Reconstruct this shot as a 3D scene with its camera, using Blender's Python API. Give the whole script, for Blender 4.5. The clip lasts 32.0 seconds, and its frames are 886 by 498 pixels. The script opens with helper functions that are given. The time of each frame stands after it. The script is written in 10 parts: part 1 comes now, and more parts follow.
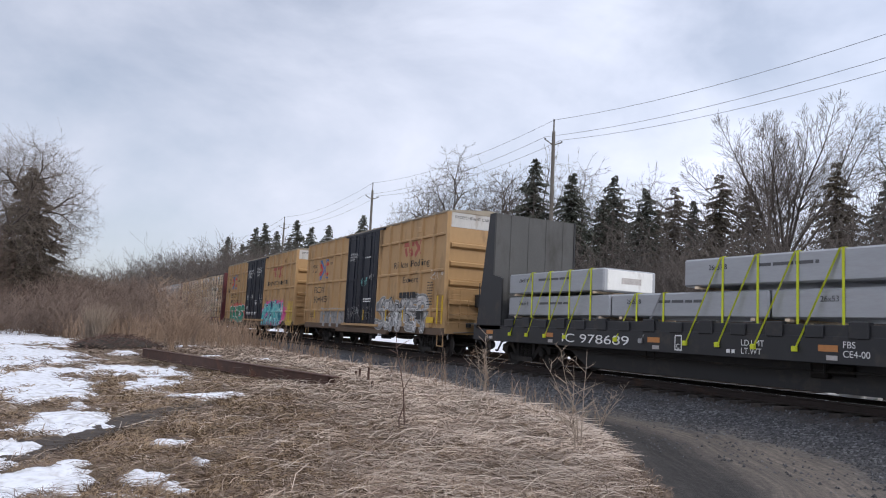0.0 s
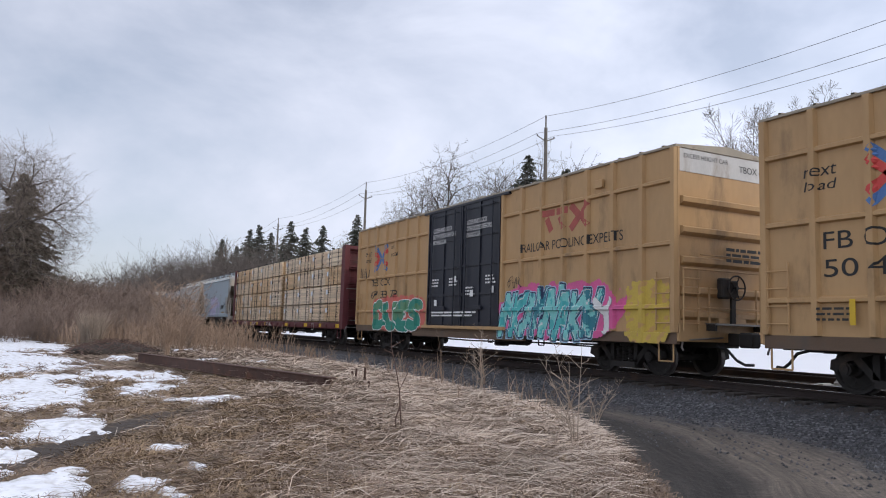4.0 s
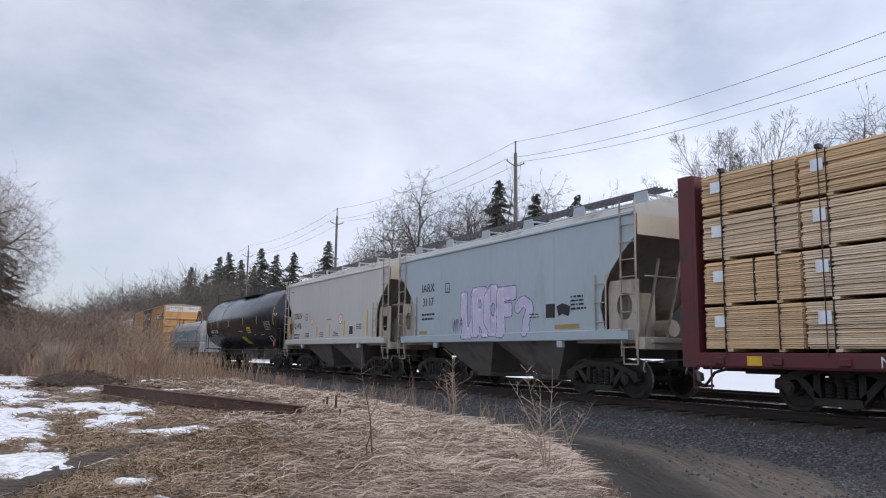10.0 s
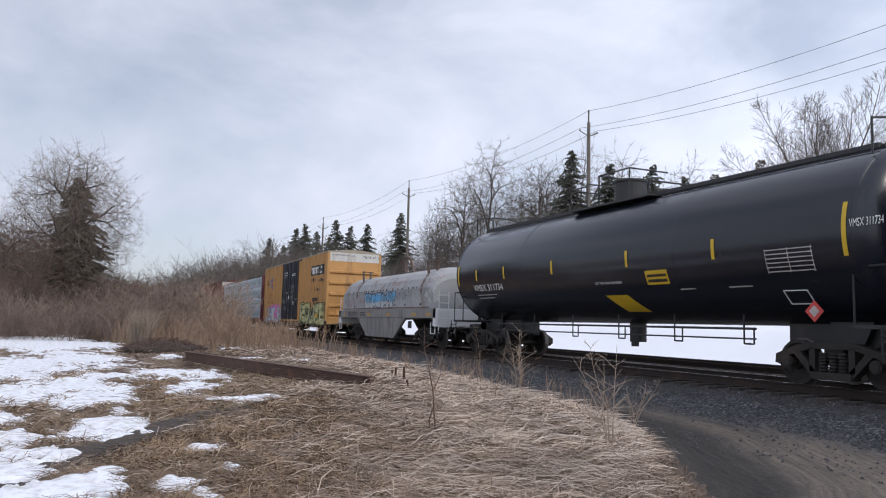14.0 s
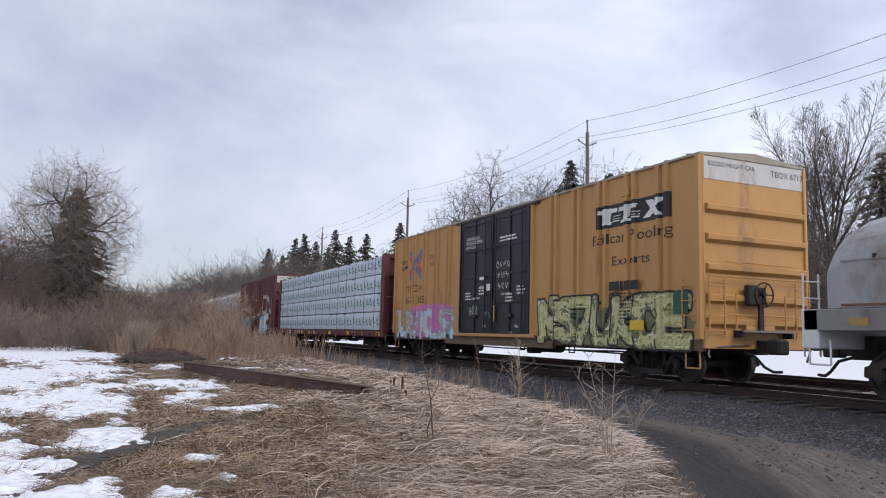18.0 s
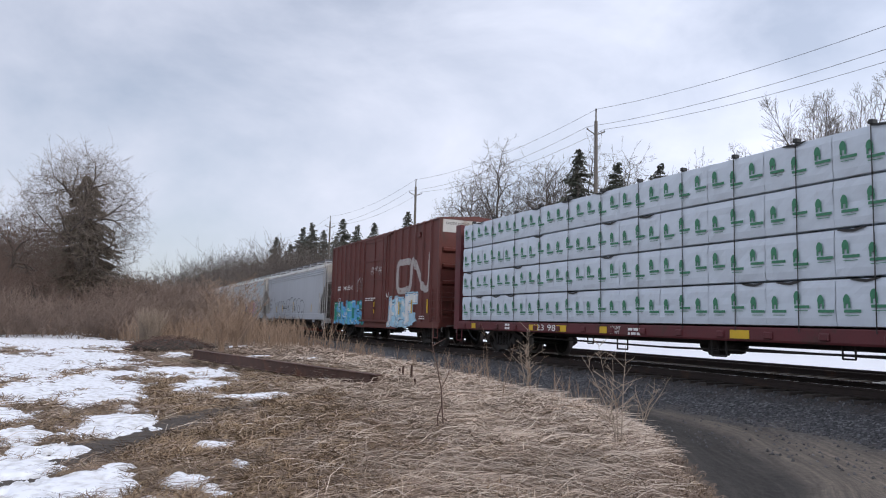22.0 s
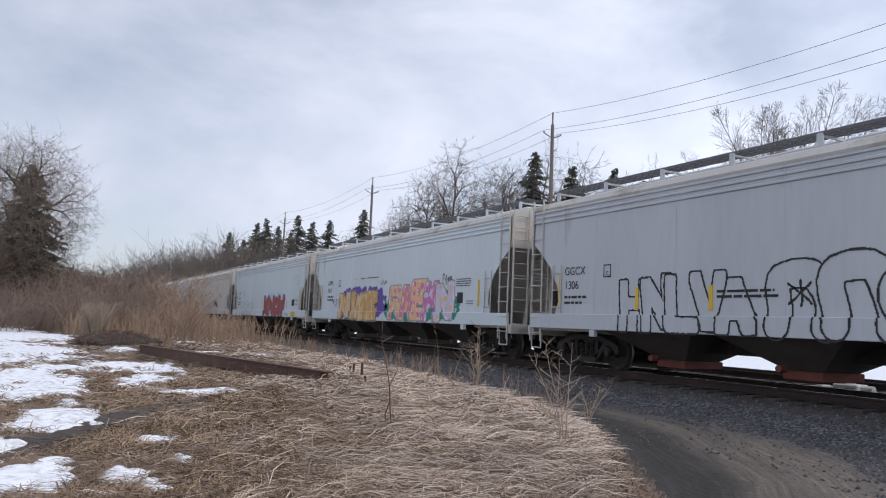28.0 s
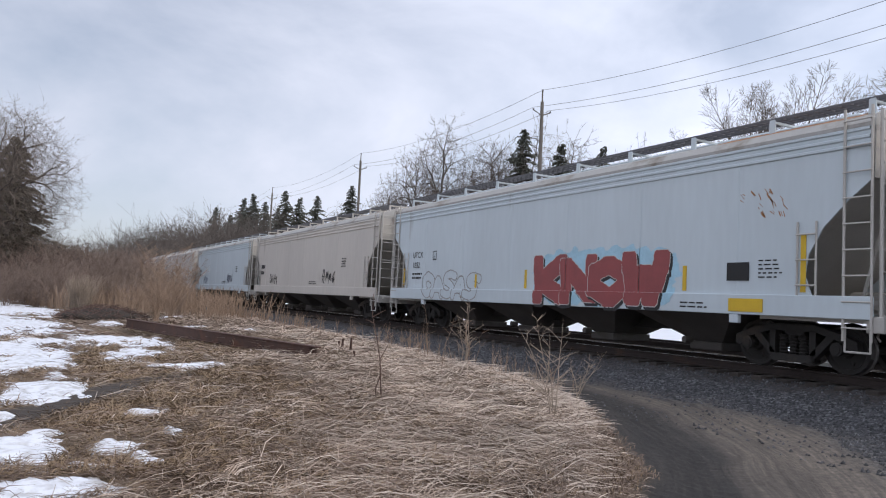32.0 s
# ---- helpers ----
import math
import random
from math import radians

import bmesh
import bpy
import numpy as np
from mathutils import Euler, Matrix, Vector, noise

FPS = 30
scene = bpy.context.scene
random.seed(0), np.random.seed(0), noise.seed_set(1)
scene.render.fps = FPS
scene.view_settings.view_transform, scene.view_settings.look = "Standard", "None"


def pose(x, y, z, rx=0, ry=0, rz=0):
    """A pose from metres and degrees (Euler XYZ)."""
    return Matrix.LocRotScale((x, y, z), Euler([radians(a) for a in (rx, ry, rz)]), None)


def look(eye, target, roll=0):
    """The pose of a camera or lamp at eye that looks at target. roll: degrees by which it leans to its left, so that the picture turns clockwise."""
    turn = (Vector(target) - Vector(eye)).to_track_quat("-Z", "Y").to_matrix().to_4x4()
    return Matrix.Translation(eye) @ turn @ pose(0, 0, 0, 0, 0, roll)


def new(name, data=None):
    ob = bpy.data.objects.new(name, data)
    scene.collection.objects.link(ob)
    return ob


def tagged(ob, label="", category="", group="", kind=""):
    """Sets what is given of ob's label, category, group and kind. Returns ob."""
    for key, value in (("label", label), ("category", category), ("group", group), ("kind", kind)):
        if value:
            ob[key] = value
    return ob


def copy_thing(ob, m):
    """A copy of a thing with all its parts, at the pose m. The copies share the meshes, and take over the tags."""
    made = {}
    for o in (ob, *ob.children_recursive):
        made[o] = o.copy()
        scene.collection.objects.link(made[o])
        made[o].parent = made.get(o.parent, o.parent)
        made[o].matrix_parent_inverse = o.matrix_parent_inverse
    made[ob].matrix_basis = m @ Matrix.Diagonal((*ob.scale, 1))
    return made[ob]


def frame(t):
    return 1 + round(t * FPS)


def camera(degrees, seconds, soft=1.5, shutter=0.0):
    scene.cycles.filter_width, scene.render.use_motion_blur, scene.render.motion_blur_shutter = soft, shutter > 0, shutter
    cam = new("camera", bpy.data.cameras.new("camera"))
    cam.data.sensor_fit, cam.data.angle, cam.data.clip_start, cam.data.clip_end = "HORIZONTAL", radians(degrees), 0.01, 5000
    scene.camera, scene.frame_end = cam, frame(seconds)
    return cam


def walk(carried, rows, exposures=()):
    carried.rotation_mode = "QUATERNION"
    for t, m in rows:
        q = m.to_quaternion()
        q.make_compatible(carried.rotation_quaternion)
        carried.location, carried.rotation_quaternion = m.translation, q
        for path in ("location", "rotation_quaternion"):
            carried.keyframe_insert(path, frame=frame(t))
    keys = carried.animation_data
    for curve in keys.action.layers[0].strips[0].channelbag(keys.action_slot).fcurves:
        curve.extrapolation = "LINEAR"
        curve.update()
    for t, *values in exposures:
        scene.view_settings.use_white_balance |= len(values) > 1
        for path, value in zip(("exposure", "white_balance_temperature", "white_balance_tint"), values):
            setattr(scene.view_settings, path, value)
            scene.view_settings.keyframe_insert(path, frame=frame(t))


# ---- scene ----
cam = camera(61.64, 32.0, soft=1.1)
walk(cam, [
    (0, pose(-0.036, -0.119, 0.886, 96.26, -2.91, 62.47)),
    (0.5, pose(-0.038, -0.117, 0.886, 96.27, -2.83, 62.42)),
    (1, pose(-0.045, -0.124, 0.879, 96.29, -2.81, 62.25)),
    (1.5, pose(-0.044, -0.109, 0.880, 96.22, -2.63, 62.22)),
    (2, pose(-0.050, -0.099, 0.883, 96.14, -2.53, 62.21)),
    (2.5, pose(-0.058, -0.102, 0.884, 96.03, -2.33, 62.17)),
    (3, pose(-0.054, -0.084, 0.891, 95.97, -2.02, 62.30)),
    (3.5, pose(-0.037, -0.101, 0.897, 96.01, -1.89, 62.21)),
    (4, pose(-0.024, -0.101, 0.898, 96.12, -1.72, 62.20)),
    (4.5, pose(-0.091, -0.073, 0.885, 96.27, -1.68, 62.28)),
    (6.5, pose(-0.061, -0.084, 0.879, 96.77, -1.55, 61.83)),
    (7, pose(-0.052, -0.094, 0.884, 96.84, -1.62, 61.54)),
    (7.5, pose(-0.048, -0.085, 0.890, 96.89, -1.47, 61.37)),
    (8, pose(-0.048, -0.102, 0.882, 97.05, -1.40, 61.21)),
    (8.5, pose(-0.052, -0.107, 0.883, 97.26, -1.33, 61.08)),
    (9, pose(-0.045, -0.085, 0.891, 97.57, -1.22, 61.06)),
    (9.5, pose(-0.018, -0.084, 0.890, 97.87, -1.07, 60.66)),
    (10, pose(-0.007, -0.078, 0.899, 98.12, -0.85, 60.13)),
    (10.5, pose(-0.025, -0.042, 0.909, 98.24, -0.74, 59.91)),
    (11, pose(0.016, -0.016, 0.933, 98.04, -0.85, 60.04)),
    (11.5, pose(0.035, 0.019, 0.935, 97.28, -1.06, 61.03)),
    (12, pose(0.023, 0.043, 0.929, 96.29, -1.56, 62.39)),
    (12.5, pose(0.032, 0.033, 0.937, 95.36, -1.95, 63.73)),
    (13, pose(0.024, 0.035, 0.945, 94.89, -1.99, 64.72)),
    (13.5, pose(0.017, 0.047, 0.941, 95.13, -1.72, 65.35)),
    (14, pose(0.030, 0.041, 0.946, 95.79, -1.51, 65.68)),
    (14.5, pose(0.046, 0.044, 0.952, 96.39, -1.24, 65.82)),
    (16.5, pose(0.033, 0.044, 0.957, 97.09, -0.91, 65.54)),
    (17, pose(0.032, 0.055, 0.948, 97.02, -1.01, 65.56)),
    (17.5, pose(0.026, 0.060, 0.940, 96.85, -1.18, 65.59)),
    (18, pose(0.022, 0.067, 0.939, 96.55, -1.43, 65.64)),
    (18.5, pose(0.026, 0.071, 0.942, 96.21, -1.66, 65.71)),
    (19, pose(0.020, 0.072, 0.942, 95.88, -1.77, 65.76)),
    (19.5, pose(0.027, 0.085, 0.943, 95.62, -1.69, 65.86)),
    (20, pose(0.008, 0.084, 0.938, 95.43, -1.74, 65.99)),
    (20.5, pose(0.013, 0.060, 0.938, 95.36, -2.05, 66.11)),
    (21, pose(0.000, 0.049, 0.933, 95.32, -1.98, 66.25)),
    (21.5, pose(0.006, 0.041, 0.933, 95.42, -1.68, 66.30)),
    (22, pose(0.004, 0.032, 0.935, 95.69, -1.59, 66.19)),
    (22.5, pose(0.011, 0.030, 0.940, 96.10, -1.57, 65.94)),
    (23, pose(0.016, 0.036, 0.943, 96.49, -1.36, 65.63)),
    (23.5, pose(0.018, 0.044, 0.947, 96.82, -1.30, 65.30)),
    (24, pose(0.022, 0.044, 0.943, 97.12, -1.17, 64.95)),
    (24.5, pose(0.013, 0.048, 0.944, 97.37, -1.54, 64.63)),
    (25, pose(0.018, 0.060, 0.940, 97.45, -1.69, 64.41)),
    (25.5, pose(0.017, 0.047, 0.935, 97.35, -2.18, 64.31)),
    (27.5, pose(0.031, 0.059, 0.915, 96.19, -2.86, 63.20)),
    (28, pose(0.060, 0.068, 0.905, 95.79, -2.52, 62.68)),
    (28.5, pose(0.026, 0.088, 0.894, 95.32, -2.34, 62.45)),
    (29, pose(0.024, 0.085, 0.899, 94.89, -2.41, 62.35)),
    (29.5, pose(0.027, 0.070, 0.894, 94.62, -2.59, 62.29)),
    (30, pose(0.025, 0.048, 0.888, 94.45, -2.82, 62.18)),
    (30.5, pose(0.032, 0.044, 0.887, 94.28, -3.03, 62.00)),
    (31, pose(0.049, 0.041, 0.891, 94.13, -3.11, 61.77)),
    (31.5, pose(0.016, 0.042, 0.885, 94.06, -3.06, 61.71)),
    (32, pose(-0.001, 0.045, 0.881, 94.07, -2.90, 61.68)),
])

# metres that the train has run since the start, second by second
RUN = [0.60, 7.58, 14.60, 21.69, 28.90, 36.11, 43.31, 50.52, 57.92, 65.23, 72.46, 79.65, 86.83, 94.02, 101.25, 108.50, 115.79, 123.12, 130.45, 137.78, 145.06, 152.30, 159.52, 166.78, 174.11, 181.55, 189.08, 196.67, 204.26, 211.84, 219.39, 226.94, 234.48]

# ---- sky, sun ----
SUN_EL, SUN_AZ = 42.0, 20.0   # degrees; azimuth from +x towards +y
world = bpy.data.worlds.new("sky")
scene.world = world
world.use_nodes = True
wn, wl = world.node_tree.nodes, world.node_tree.links
wn.clear()
w_out = wn.new("ShaderNodeOutputWorld")
w_bg = wn.new("ShaderNodeBackground")
w_bg.inputs["Strength"].default_value = 0.1055
w_sky = wn.new("ShaderNodeTexSky")
w_sky.sky_type, w_sky.sun_disc = "NISHITA", False
w_sky.sun_elevation, w_sky.sun_rotation = radians(SUN_EL), radians(90 - SUN_AZ)
w_sky.dust_density, w_sky.air_density = 1.5, 1.0
w_co = wn.new("ShaderNodeTexCoord")
w_map = wn.new("ShaderNodeMapping")
w_map.inputs["Scale"].default_value = (1.3, 2.0, 3.4)
w_map.inputs["Rotation"].default_value = (0.15, 0.1, 0.6)
w_noise = wn.new("ShaderNodeTexNoise")
w_noise.inputs["Scale"].default_value, w_noise.inputs["Detail"].default_value = 1.3, 6.0
w_noise.inputs["Roughness"].default_value, w_noise.inputs["Distortion"].default_value = 0.55, 0.3
w_ramp = wn.new("ShaderNodeValToRGB")
w_ramp.color_ramp.elements[0].position, w_ramp.color_ramp.elements[1].position = 0.32, 0.64
w_ramp.color_ramp.elements[0].color = (0.42, 0.42, 0.42, 1)
w_ramp.color_ramp.elements[1].color = (0.97, 0.97, 0.97, 1)
w_mix = wn.new("ShaderNodeMix")
w_mix.data_type = "RGBA"
w_mix.inputs["B"].default_value = (8.1, 8.53, 10.05, 1)
wl.new(w_co.outputs["Generated"], w_map.inputs["Vector"])
wl.new(w_map.outputs["Vector"], w_noise.inputs["Vector"])
wl.new(w_noise.outputs["Fac"], w_ramp.inputs["Fac"])
wl.new(w_ramp.outputs["Color"], w_mix.inputs["Factor"])
wl.new(w_sky.outputs["Color"], w_mix.inputs["A"])
# the cloud glows more towards the sun's side
w_dot = wn.new("ShaderNodeVectorMath")
w_dot.operation = "DOT_PRODUCT"
w_dot.inputs[1].default_value = (math.cos(radians(SUN_AZ)), math.sin(radians(SUN_AZ)), 0)
w_side = wn.new("ShaderNodeMapRange")
w_side.inputs["From Min"].default_value, w_side.inputs["From Max"].default_value = -1, 0
w_side.inputs["To Min"].default_value, w_side.inputs["To Max"].default_value = 0.84, 1.38
w_glow = wn.new("ShaderNodeVectorMath")
w_glow.operation = "SCALE"
wl.new(w_co.outputs["Generated"], w_dot.inputs[0])
wl.new(w_dot.outputs["Value"], w_side.inputs["Value"])
wl.new(w_mix.outputs["Result"], w_glow.inputs[0])
wl.new(w_side.outputs["Result"], w_glow.inputs["Scale"])
wl.new(w_glow.outputs["Vector"], w_bg.inputs["Color"])
wl.new(w_bg.outputs["Background"], w_out.inputs["Surface"])

sun_data = bpy.data.lights.new("sun", "SUN")
sun_data.energy, sun_data.angle, sun_data.color = 1.3, radians(12), (1.0, 0.94, 0.86)
sun = new("sun", sun_data)
sun.matrix_world = look((60 * math.cos(radians(SUN_AZ)), 60 * math.sin(radians(SUN_AZ)), 60 * math.tan(radians(SUN_EL))), (0, 0, 0))
scene.view_settings.exposure = 0.0

# ---- materials ----
def material(name, color, rough=0.7, metal=0.0, vary=0.25, scale=3.0, fine=40.0, bump=0.15, dirt=None, dirt_amount=0.0,
             dirt_scale=1.5, stretch=(1, 1, 1), random_value=0.0, transmission=0.0):
    """A surface with broad and fine variation, fine relief and, where dirt is given, stains of that colour."""
    m = bpy.data.materials.new(name)
    m.use_nodes = True
    n, l = m.node_tree.nodes, m.node_tree.links
    b = n["Principled BSDF"]
    b.inputs["Metallic"].default_value = metal
    co = n.new("ShaderNodeTexCoord")
    mp = n.new("ShaderNodeMapping")
    mp.inputs["Scale"].default_value = stretch
    l.new(co.outputs["Object"], mp.inputs["Vector"])
    big, small = n.new("ShaderNodeTexNoise"), n.new("ShaderNodeTexNoise")
    big.inputs["Scale"].default_value, big.inputs["Detail"].default_value = scale, 5
    small.inputs["Scale"].default_value, small.inputs["Detail"].default_value = fine, 3
    l.new(mp.outputs["Vector"], big.inputs["Vector"])
    l.new(mp.outputs["Vector"], small.inputs["Vector"])
    add = n.new("ShaderNodeMath")
    add.operation = "MULTIPLY_ADD"
    l.new(small.outputs["Fac"], add.inputs[0])
    add.inputs[1].default_value = 0.5
    l.new(big.outputs["Fac"], add.inputs[2])
    rng = n.new("ShaderNodeMapRange")
    rng.inputs["From Min"].default_value, rng.inputs["From Max"].default_value = 0.4, 1.1
    rng.inputs["To Min"].default_value, rng.inputs["To Max"].default_value = 1 - vary, 1 + vary
    l.new(add.outputs[0], rng.inputs["Value"])
    value = rng.outputs["Result"]
    if random_value:
        info = n.new("ShaderNodeObjectInfo")
        r2 = n.new("ShaderNodeMapRange")
        r2.inputs["To Min"].default_value, r2.inputs["To Max"].default_value = 1 - random_value, 1 + random_value
        l.new(info.outputs["Random"], r2.inputs["Value"])
        mu = n.new("ShaderNodeMath")
        mu.operation = "MULTIPLY"
        l.new(value, mu.inputs[0])
        l.new(r2.outputs["Result"], mu.inputs[1])
        value = mu.outputs[0]
    mul = n.new("ShaderNodeMix")
    mul.data_type, mul.blend_type = "RGBA", "MULTIPLY"
    mul.inputs["Factor"].default_value = 1
    mul.inputs["A"].default_value = (*color, 1)
    l.new(value, mul.inputs["B"])
    out = mul.outputs["Result"]
    if dirt:
        dn = n.new("ShaderNodeTexNoise")
        dn.inputs["Scale"].default_value, dn.inputs["Detail"].default_value, dn.inputs["Roughness"].default_value = dirt_scale, 8, 0.65
        l.new(mp.outputs["Vector"], dn.inputs["Vector"])
        dr = n.new("ShaderNodeMapRange")
        dr.inputs["From Min"].default_value, dr.inputs["From Max"].default_value = 0.66 - dirt_amount * 0.35, 0.8 - dirt_amount * 0.3
        l.new(dn.outputs["Fac"], dr.inputs["Value"])
        mix = n.new("ShaderNodeMix")
        mix.data_type = "RGBA"
        mix.inputs["B"].default_value = (*dirt, 1)
        l.new(dr.outputs["Result"], mix.inputs["Factor"])
        l.new(out, mix.inputs["A"])
        out = mix.outputs["Result"]
    l.new(out, b.inputs["Base Color"])
    rr = n.new("ShaderNodeMapRange")
    rr.inputs["To Min"].default_value, rr.inputs["To Max"].default_value = max(rough - 0.1, 0.02), min(rough + 0.1, 1)
    l.new(big.outputs["Fac"], rr.inputs["Value"])
    l.new(rr.outputs["Result"], b.inputs["Roughness"])
    if bump:
        bp = n.new("ShaderNodeBump")
        bp.inputs["Strength"].default_value, bp.inputs["Distance"].default_value = bump, 0.02
        l.new(add.outputs[0], bp.inputs["Height"])
        l.new(bp.outputs["Normal"], b.inputs["Normal"])
    return m


RUST = (0.10, 0.045, 0.025)
YELLOW = material("boxcar_paint_yellow", (0.445, 0.236, 0.076), 0.55, vary=0.12, scale=0.7, fine=9, bump=0.06, dirt=(0.20, 0.11, 0.05), dirt_amount=0.25, dirt_scale=0.9, stretch=(1, 1, 0.35))
BROWN = material("boxcar_paint_brown", (0.112, 0.027, 0.02), 0.55, vary=0.2, scale=0.7, fine=9, bump=0.06, dirt=(0.06, 0.025, 0.018), dirt_amount=0.3, stretch=(1, 1, 0.35))
NAVY = material("door_paint_dark", (0.011, 0.013, 0.021), 0.5, vary=0.3, scale=1, fine=12, bump=0.06, dirt=(0.035, 0.033, 0.034), dirt_amount=0.2, stretch=(1, 1, 0.4))
GREY = material("hopper_paint_grey", (0.60, 0.60, 0.60), 0.5, vary=0.08, scale=0.5, fine=8, bump=0.03, dirt=(0.30, 0.27, 0.23), dirt_amount=0.07, dirt_scale=1.1, stretch=(1, 1, 0.16))
BLUEGREY = material("hopper_paint_blue_grey", (0.52, 0.58, 0.61), 0.5, vary=0.08, scale=0.5, fine=8, bump=0.03, dirt=(0.26, 0.26, 0.25), dirt_amount=0.07, dirt_scale=1.1, stretch=(1, 1, 0.16))
BEIGE = material("hopper_paint_beige", (0.54, 0.50, 0.45), 0.55, vary=0.1, scale=0.5, fine=8, bump=0.03, dirt=(0.24, 0.19, 0.14), dirt_amount=0.07, dirt_scale=1.1, stretch=(1, 1, 0.16))
WHITE = material("white_paint", (0.72, 0.72, 0.70), 0.6, vary=0.1, bump=0.03, dirt=(0.4, 0.37, 0.33), dirt_amount=0.25, stretch=(1, 1, 0.4))
DINGY = material("dingy_white_paint", (0.50, 0.49, 0.47), 0.65, vary=0.15, bump=0.03, dirt=(0.30, 0.25, 0.20), dirt_amount=0.35, stretch=(1, 1, 0.4))
BLACK = material("black_paint", (0.018, 0.018, 0.020), 0.5, vary=0.3, bump=0.05, dirt=(0.05, 0.04, 0.032), dirt_amount=0.3)
TANK = material("tank_paint_black", (0.010, 0.012, 0.019), 0.22, vary=0.25, scale=0.6, bump=0.015, dirt=(0.035, 0.03, 0.025), dirt_amount=0.15, dirt_scale=0.7)
MAROON = material("centrebeam_paint_maroon", (0.10, 0.018, 0.022), 0.6, vary=0.25, bump=0.06, dirt=(0.05, 0.025, 0.02), dirt_amount=0.35)
DARKSTEEL = material("dirty_running_gear", (0.024, 0.021, 0.019), 0.75, 0.2, vary=0.4, scale=5, bump=0.2, dirt=(0.065, 0.045, 0.033), dirt_amount=0.25)
RAILTOP = material("polished_rail_head", (0.45, 0.45, 0.46), 0.25, 0.9, vary=0.2, bump=0.02)
RAILRUST = material("rusty_rail", (0.030, 0.021, 0.018), 0.85, 0.2, vary=0.35, scale=6, bump=0.2, dirt=(0.06, 0.032, 0.02), dirt_amount=0.3)
BEAMRUST = material("rust_on_beam", (0.075, 0.040, 0.030), 0.85, 0.1, vary=0.4, scale=4, bump=0.25, dirt=(0.13, 0.06, 0.035), dirt_amount=0.35)

# ---- mesh tools ----
def mesh_of(name, verts, faces, mat, smooth=False):
    me = bpy.data.meshes.new(name)
    me.from_pydata([tuple(v) for v in verts], [], [tuple(f) for f in faces])
    for m in (mat if isinstance(mat, (list, tuple)) else [mat]):
        me.materials.append(m)
    if smooth:
        me.polygons.foreach_set("use_smooth", [True] * len(me.polygons))
    me.update()
    return me


def part(name, bm, mat, parent=None, label="", smooth=False):
    """Links a bmesh as one mesh object under a thing or a part."""
    me = bpy.data.meshes.new(name)
    bm.normal_update()
    bm.to_mesh(me)
    bm.free()
    for m in (mat if isinstance(mat, (list, tuple)) else [mat]):
        me.materials.append(m)
    if smooth:
        me.polygons.foreach_set("use_smooth", [True] * len(me.polygons))
    ob = new(name, me)
    ob.parent = parent
    if label:
        ob["label"] = label
    return ob


def again(ob, x=0.0, y=0.0, z=0.0, rz=0.0, parent=None):
    """Another part on the same mesh, moved by x, y, z (and its sub-parts with it)."""
    c = ob.copy()
    scene.collection.objects.link(c)
    c.parent = parent or ob.parent
    c.matrix_basis = Matrix.Translation((x, y, z)) @ ob.matrix_basis @ Matrix.Rotation(radians(rz), 4, "Z")
    for k in ob.children:
        again(k, parent=c)
    return c


def quad_box(bm, x0, x1, y0, y1, z0, z1, bevel=0.0):
    m = Matrix.LocRotScale(((x0 + x1) / 2, (y0 + y1) / 2, (z0 + z1) / 2), None, (abs(x1 - x0), abs(y1 - y0), abs(z1 - z0)))
    r = bmesh.ops.create_cube(bm, size=1, matrix=m)
    if bevel:
        es = list({e for v in r["verts"] for e in v.link_edges})
        bmesh.ops.bevel(bm, geom=es, offset=bevel, segments=1, affect="EDGES")
    return bm


def box(x0, x1, y0, y1, z0, z1, bevel=0.0):
    return quad_box(bmesh.new(), x0, x1, y0, y1, z0, z1, bevel)


def rod(bm, a, b, r, r2=None, sides=8, caps=True):
    a, b = Vector(a), Vector(b)
    d = b - a
    m = Matrix.Translation((a + b) / 2) @ d.to_track_quat("Z", "Y").to_matrix().to_4x4()
    bmesh.ops.create_cone(bm, cap_ends=caps, segments=sides, radius1=r, radius2=r if r2 is None else r2, depth=d.length, matrix=m)
    return bm


def pipe(bm, points, r, sides=8):
    for a, b in zip(points, points[1:]):
        rod(bm, a, b, r, sides=sides)
    return bm


def extrude_x(bm, profile, x0, x1, closed=True):
    """A prism along x from a profile of (y, z) points, counter-clockwise seen from +x."""
    a = [bm.verts.new((x0, y, z)) for y, z in profile]
    b = [bm.verts.new((x1, y, z)) for y, z in profile]
    n = len(profile)
    for i in range(n if closed else n - 1):
        j = (i + 1) % n
        bm.faces.new((a[i], b[i], b[j], a[j]))
    if closed:
        bm.faces.new(b)
        bm.faces.new(a[::-1])
    return bm


def prism_y(bm, outline, y0, y1):
    """A slab between y0 and y1 from an outline of (x, z) points."""
    a = [bm.verts.new((x, y0, z)) for x, z in outline]
    b = [bm.verts.new((x, y1, z)) for x, z in outline]
    n = len(outline)
    bm.faces.new(a)
    bm.faces.new(b[::-1])
    for i in range(n):
        j = (i + 1) % n
        bm.faces.new((a[j], a[i], b[i], b[j]))
    bmesh.ops.recalc_face_normals(bm, faces=bm.faces)
    return bm


def thing(name, m, label, category, group="", kind=""):
    e = new(name)
    e.empty_display_size = 0.3
    e.matrix_world = m
    return tagged(e, label, category, group, kind)


def fbm(x, y, s=1.0):
    return noise.fractal(Vector((x * s, y * s, 3.1)), 1.0, 2.0, 4)

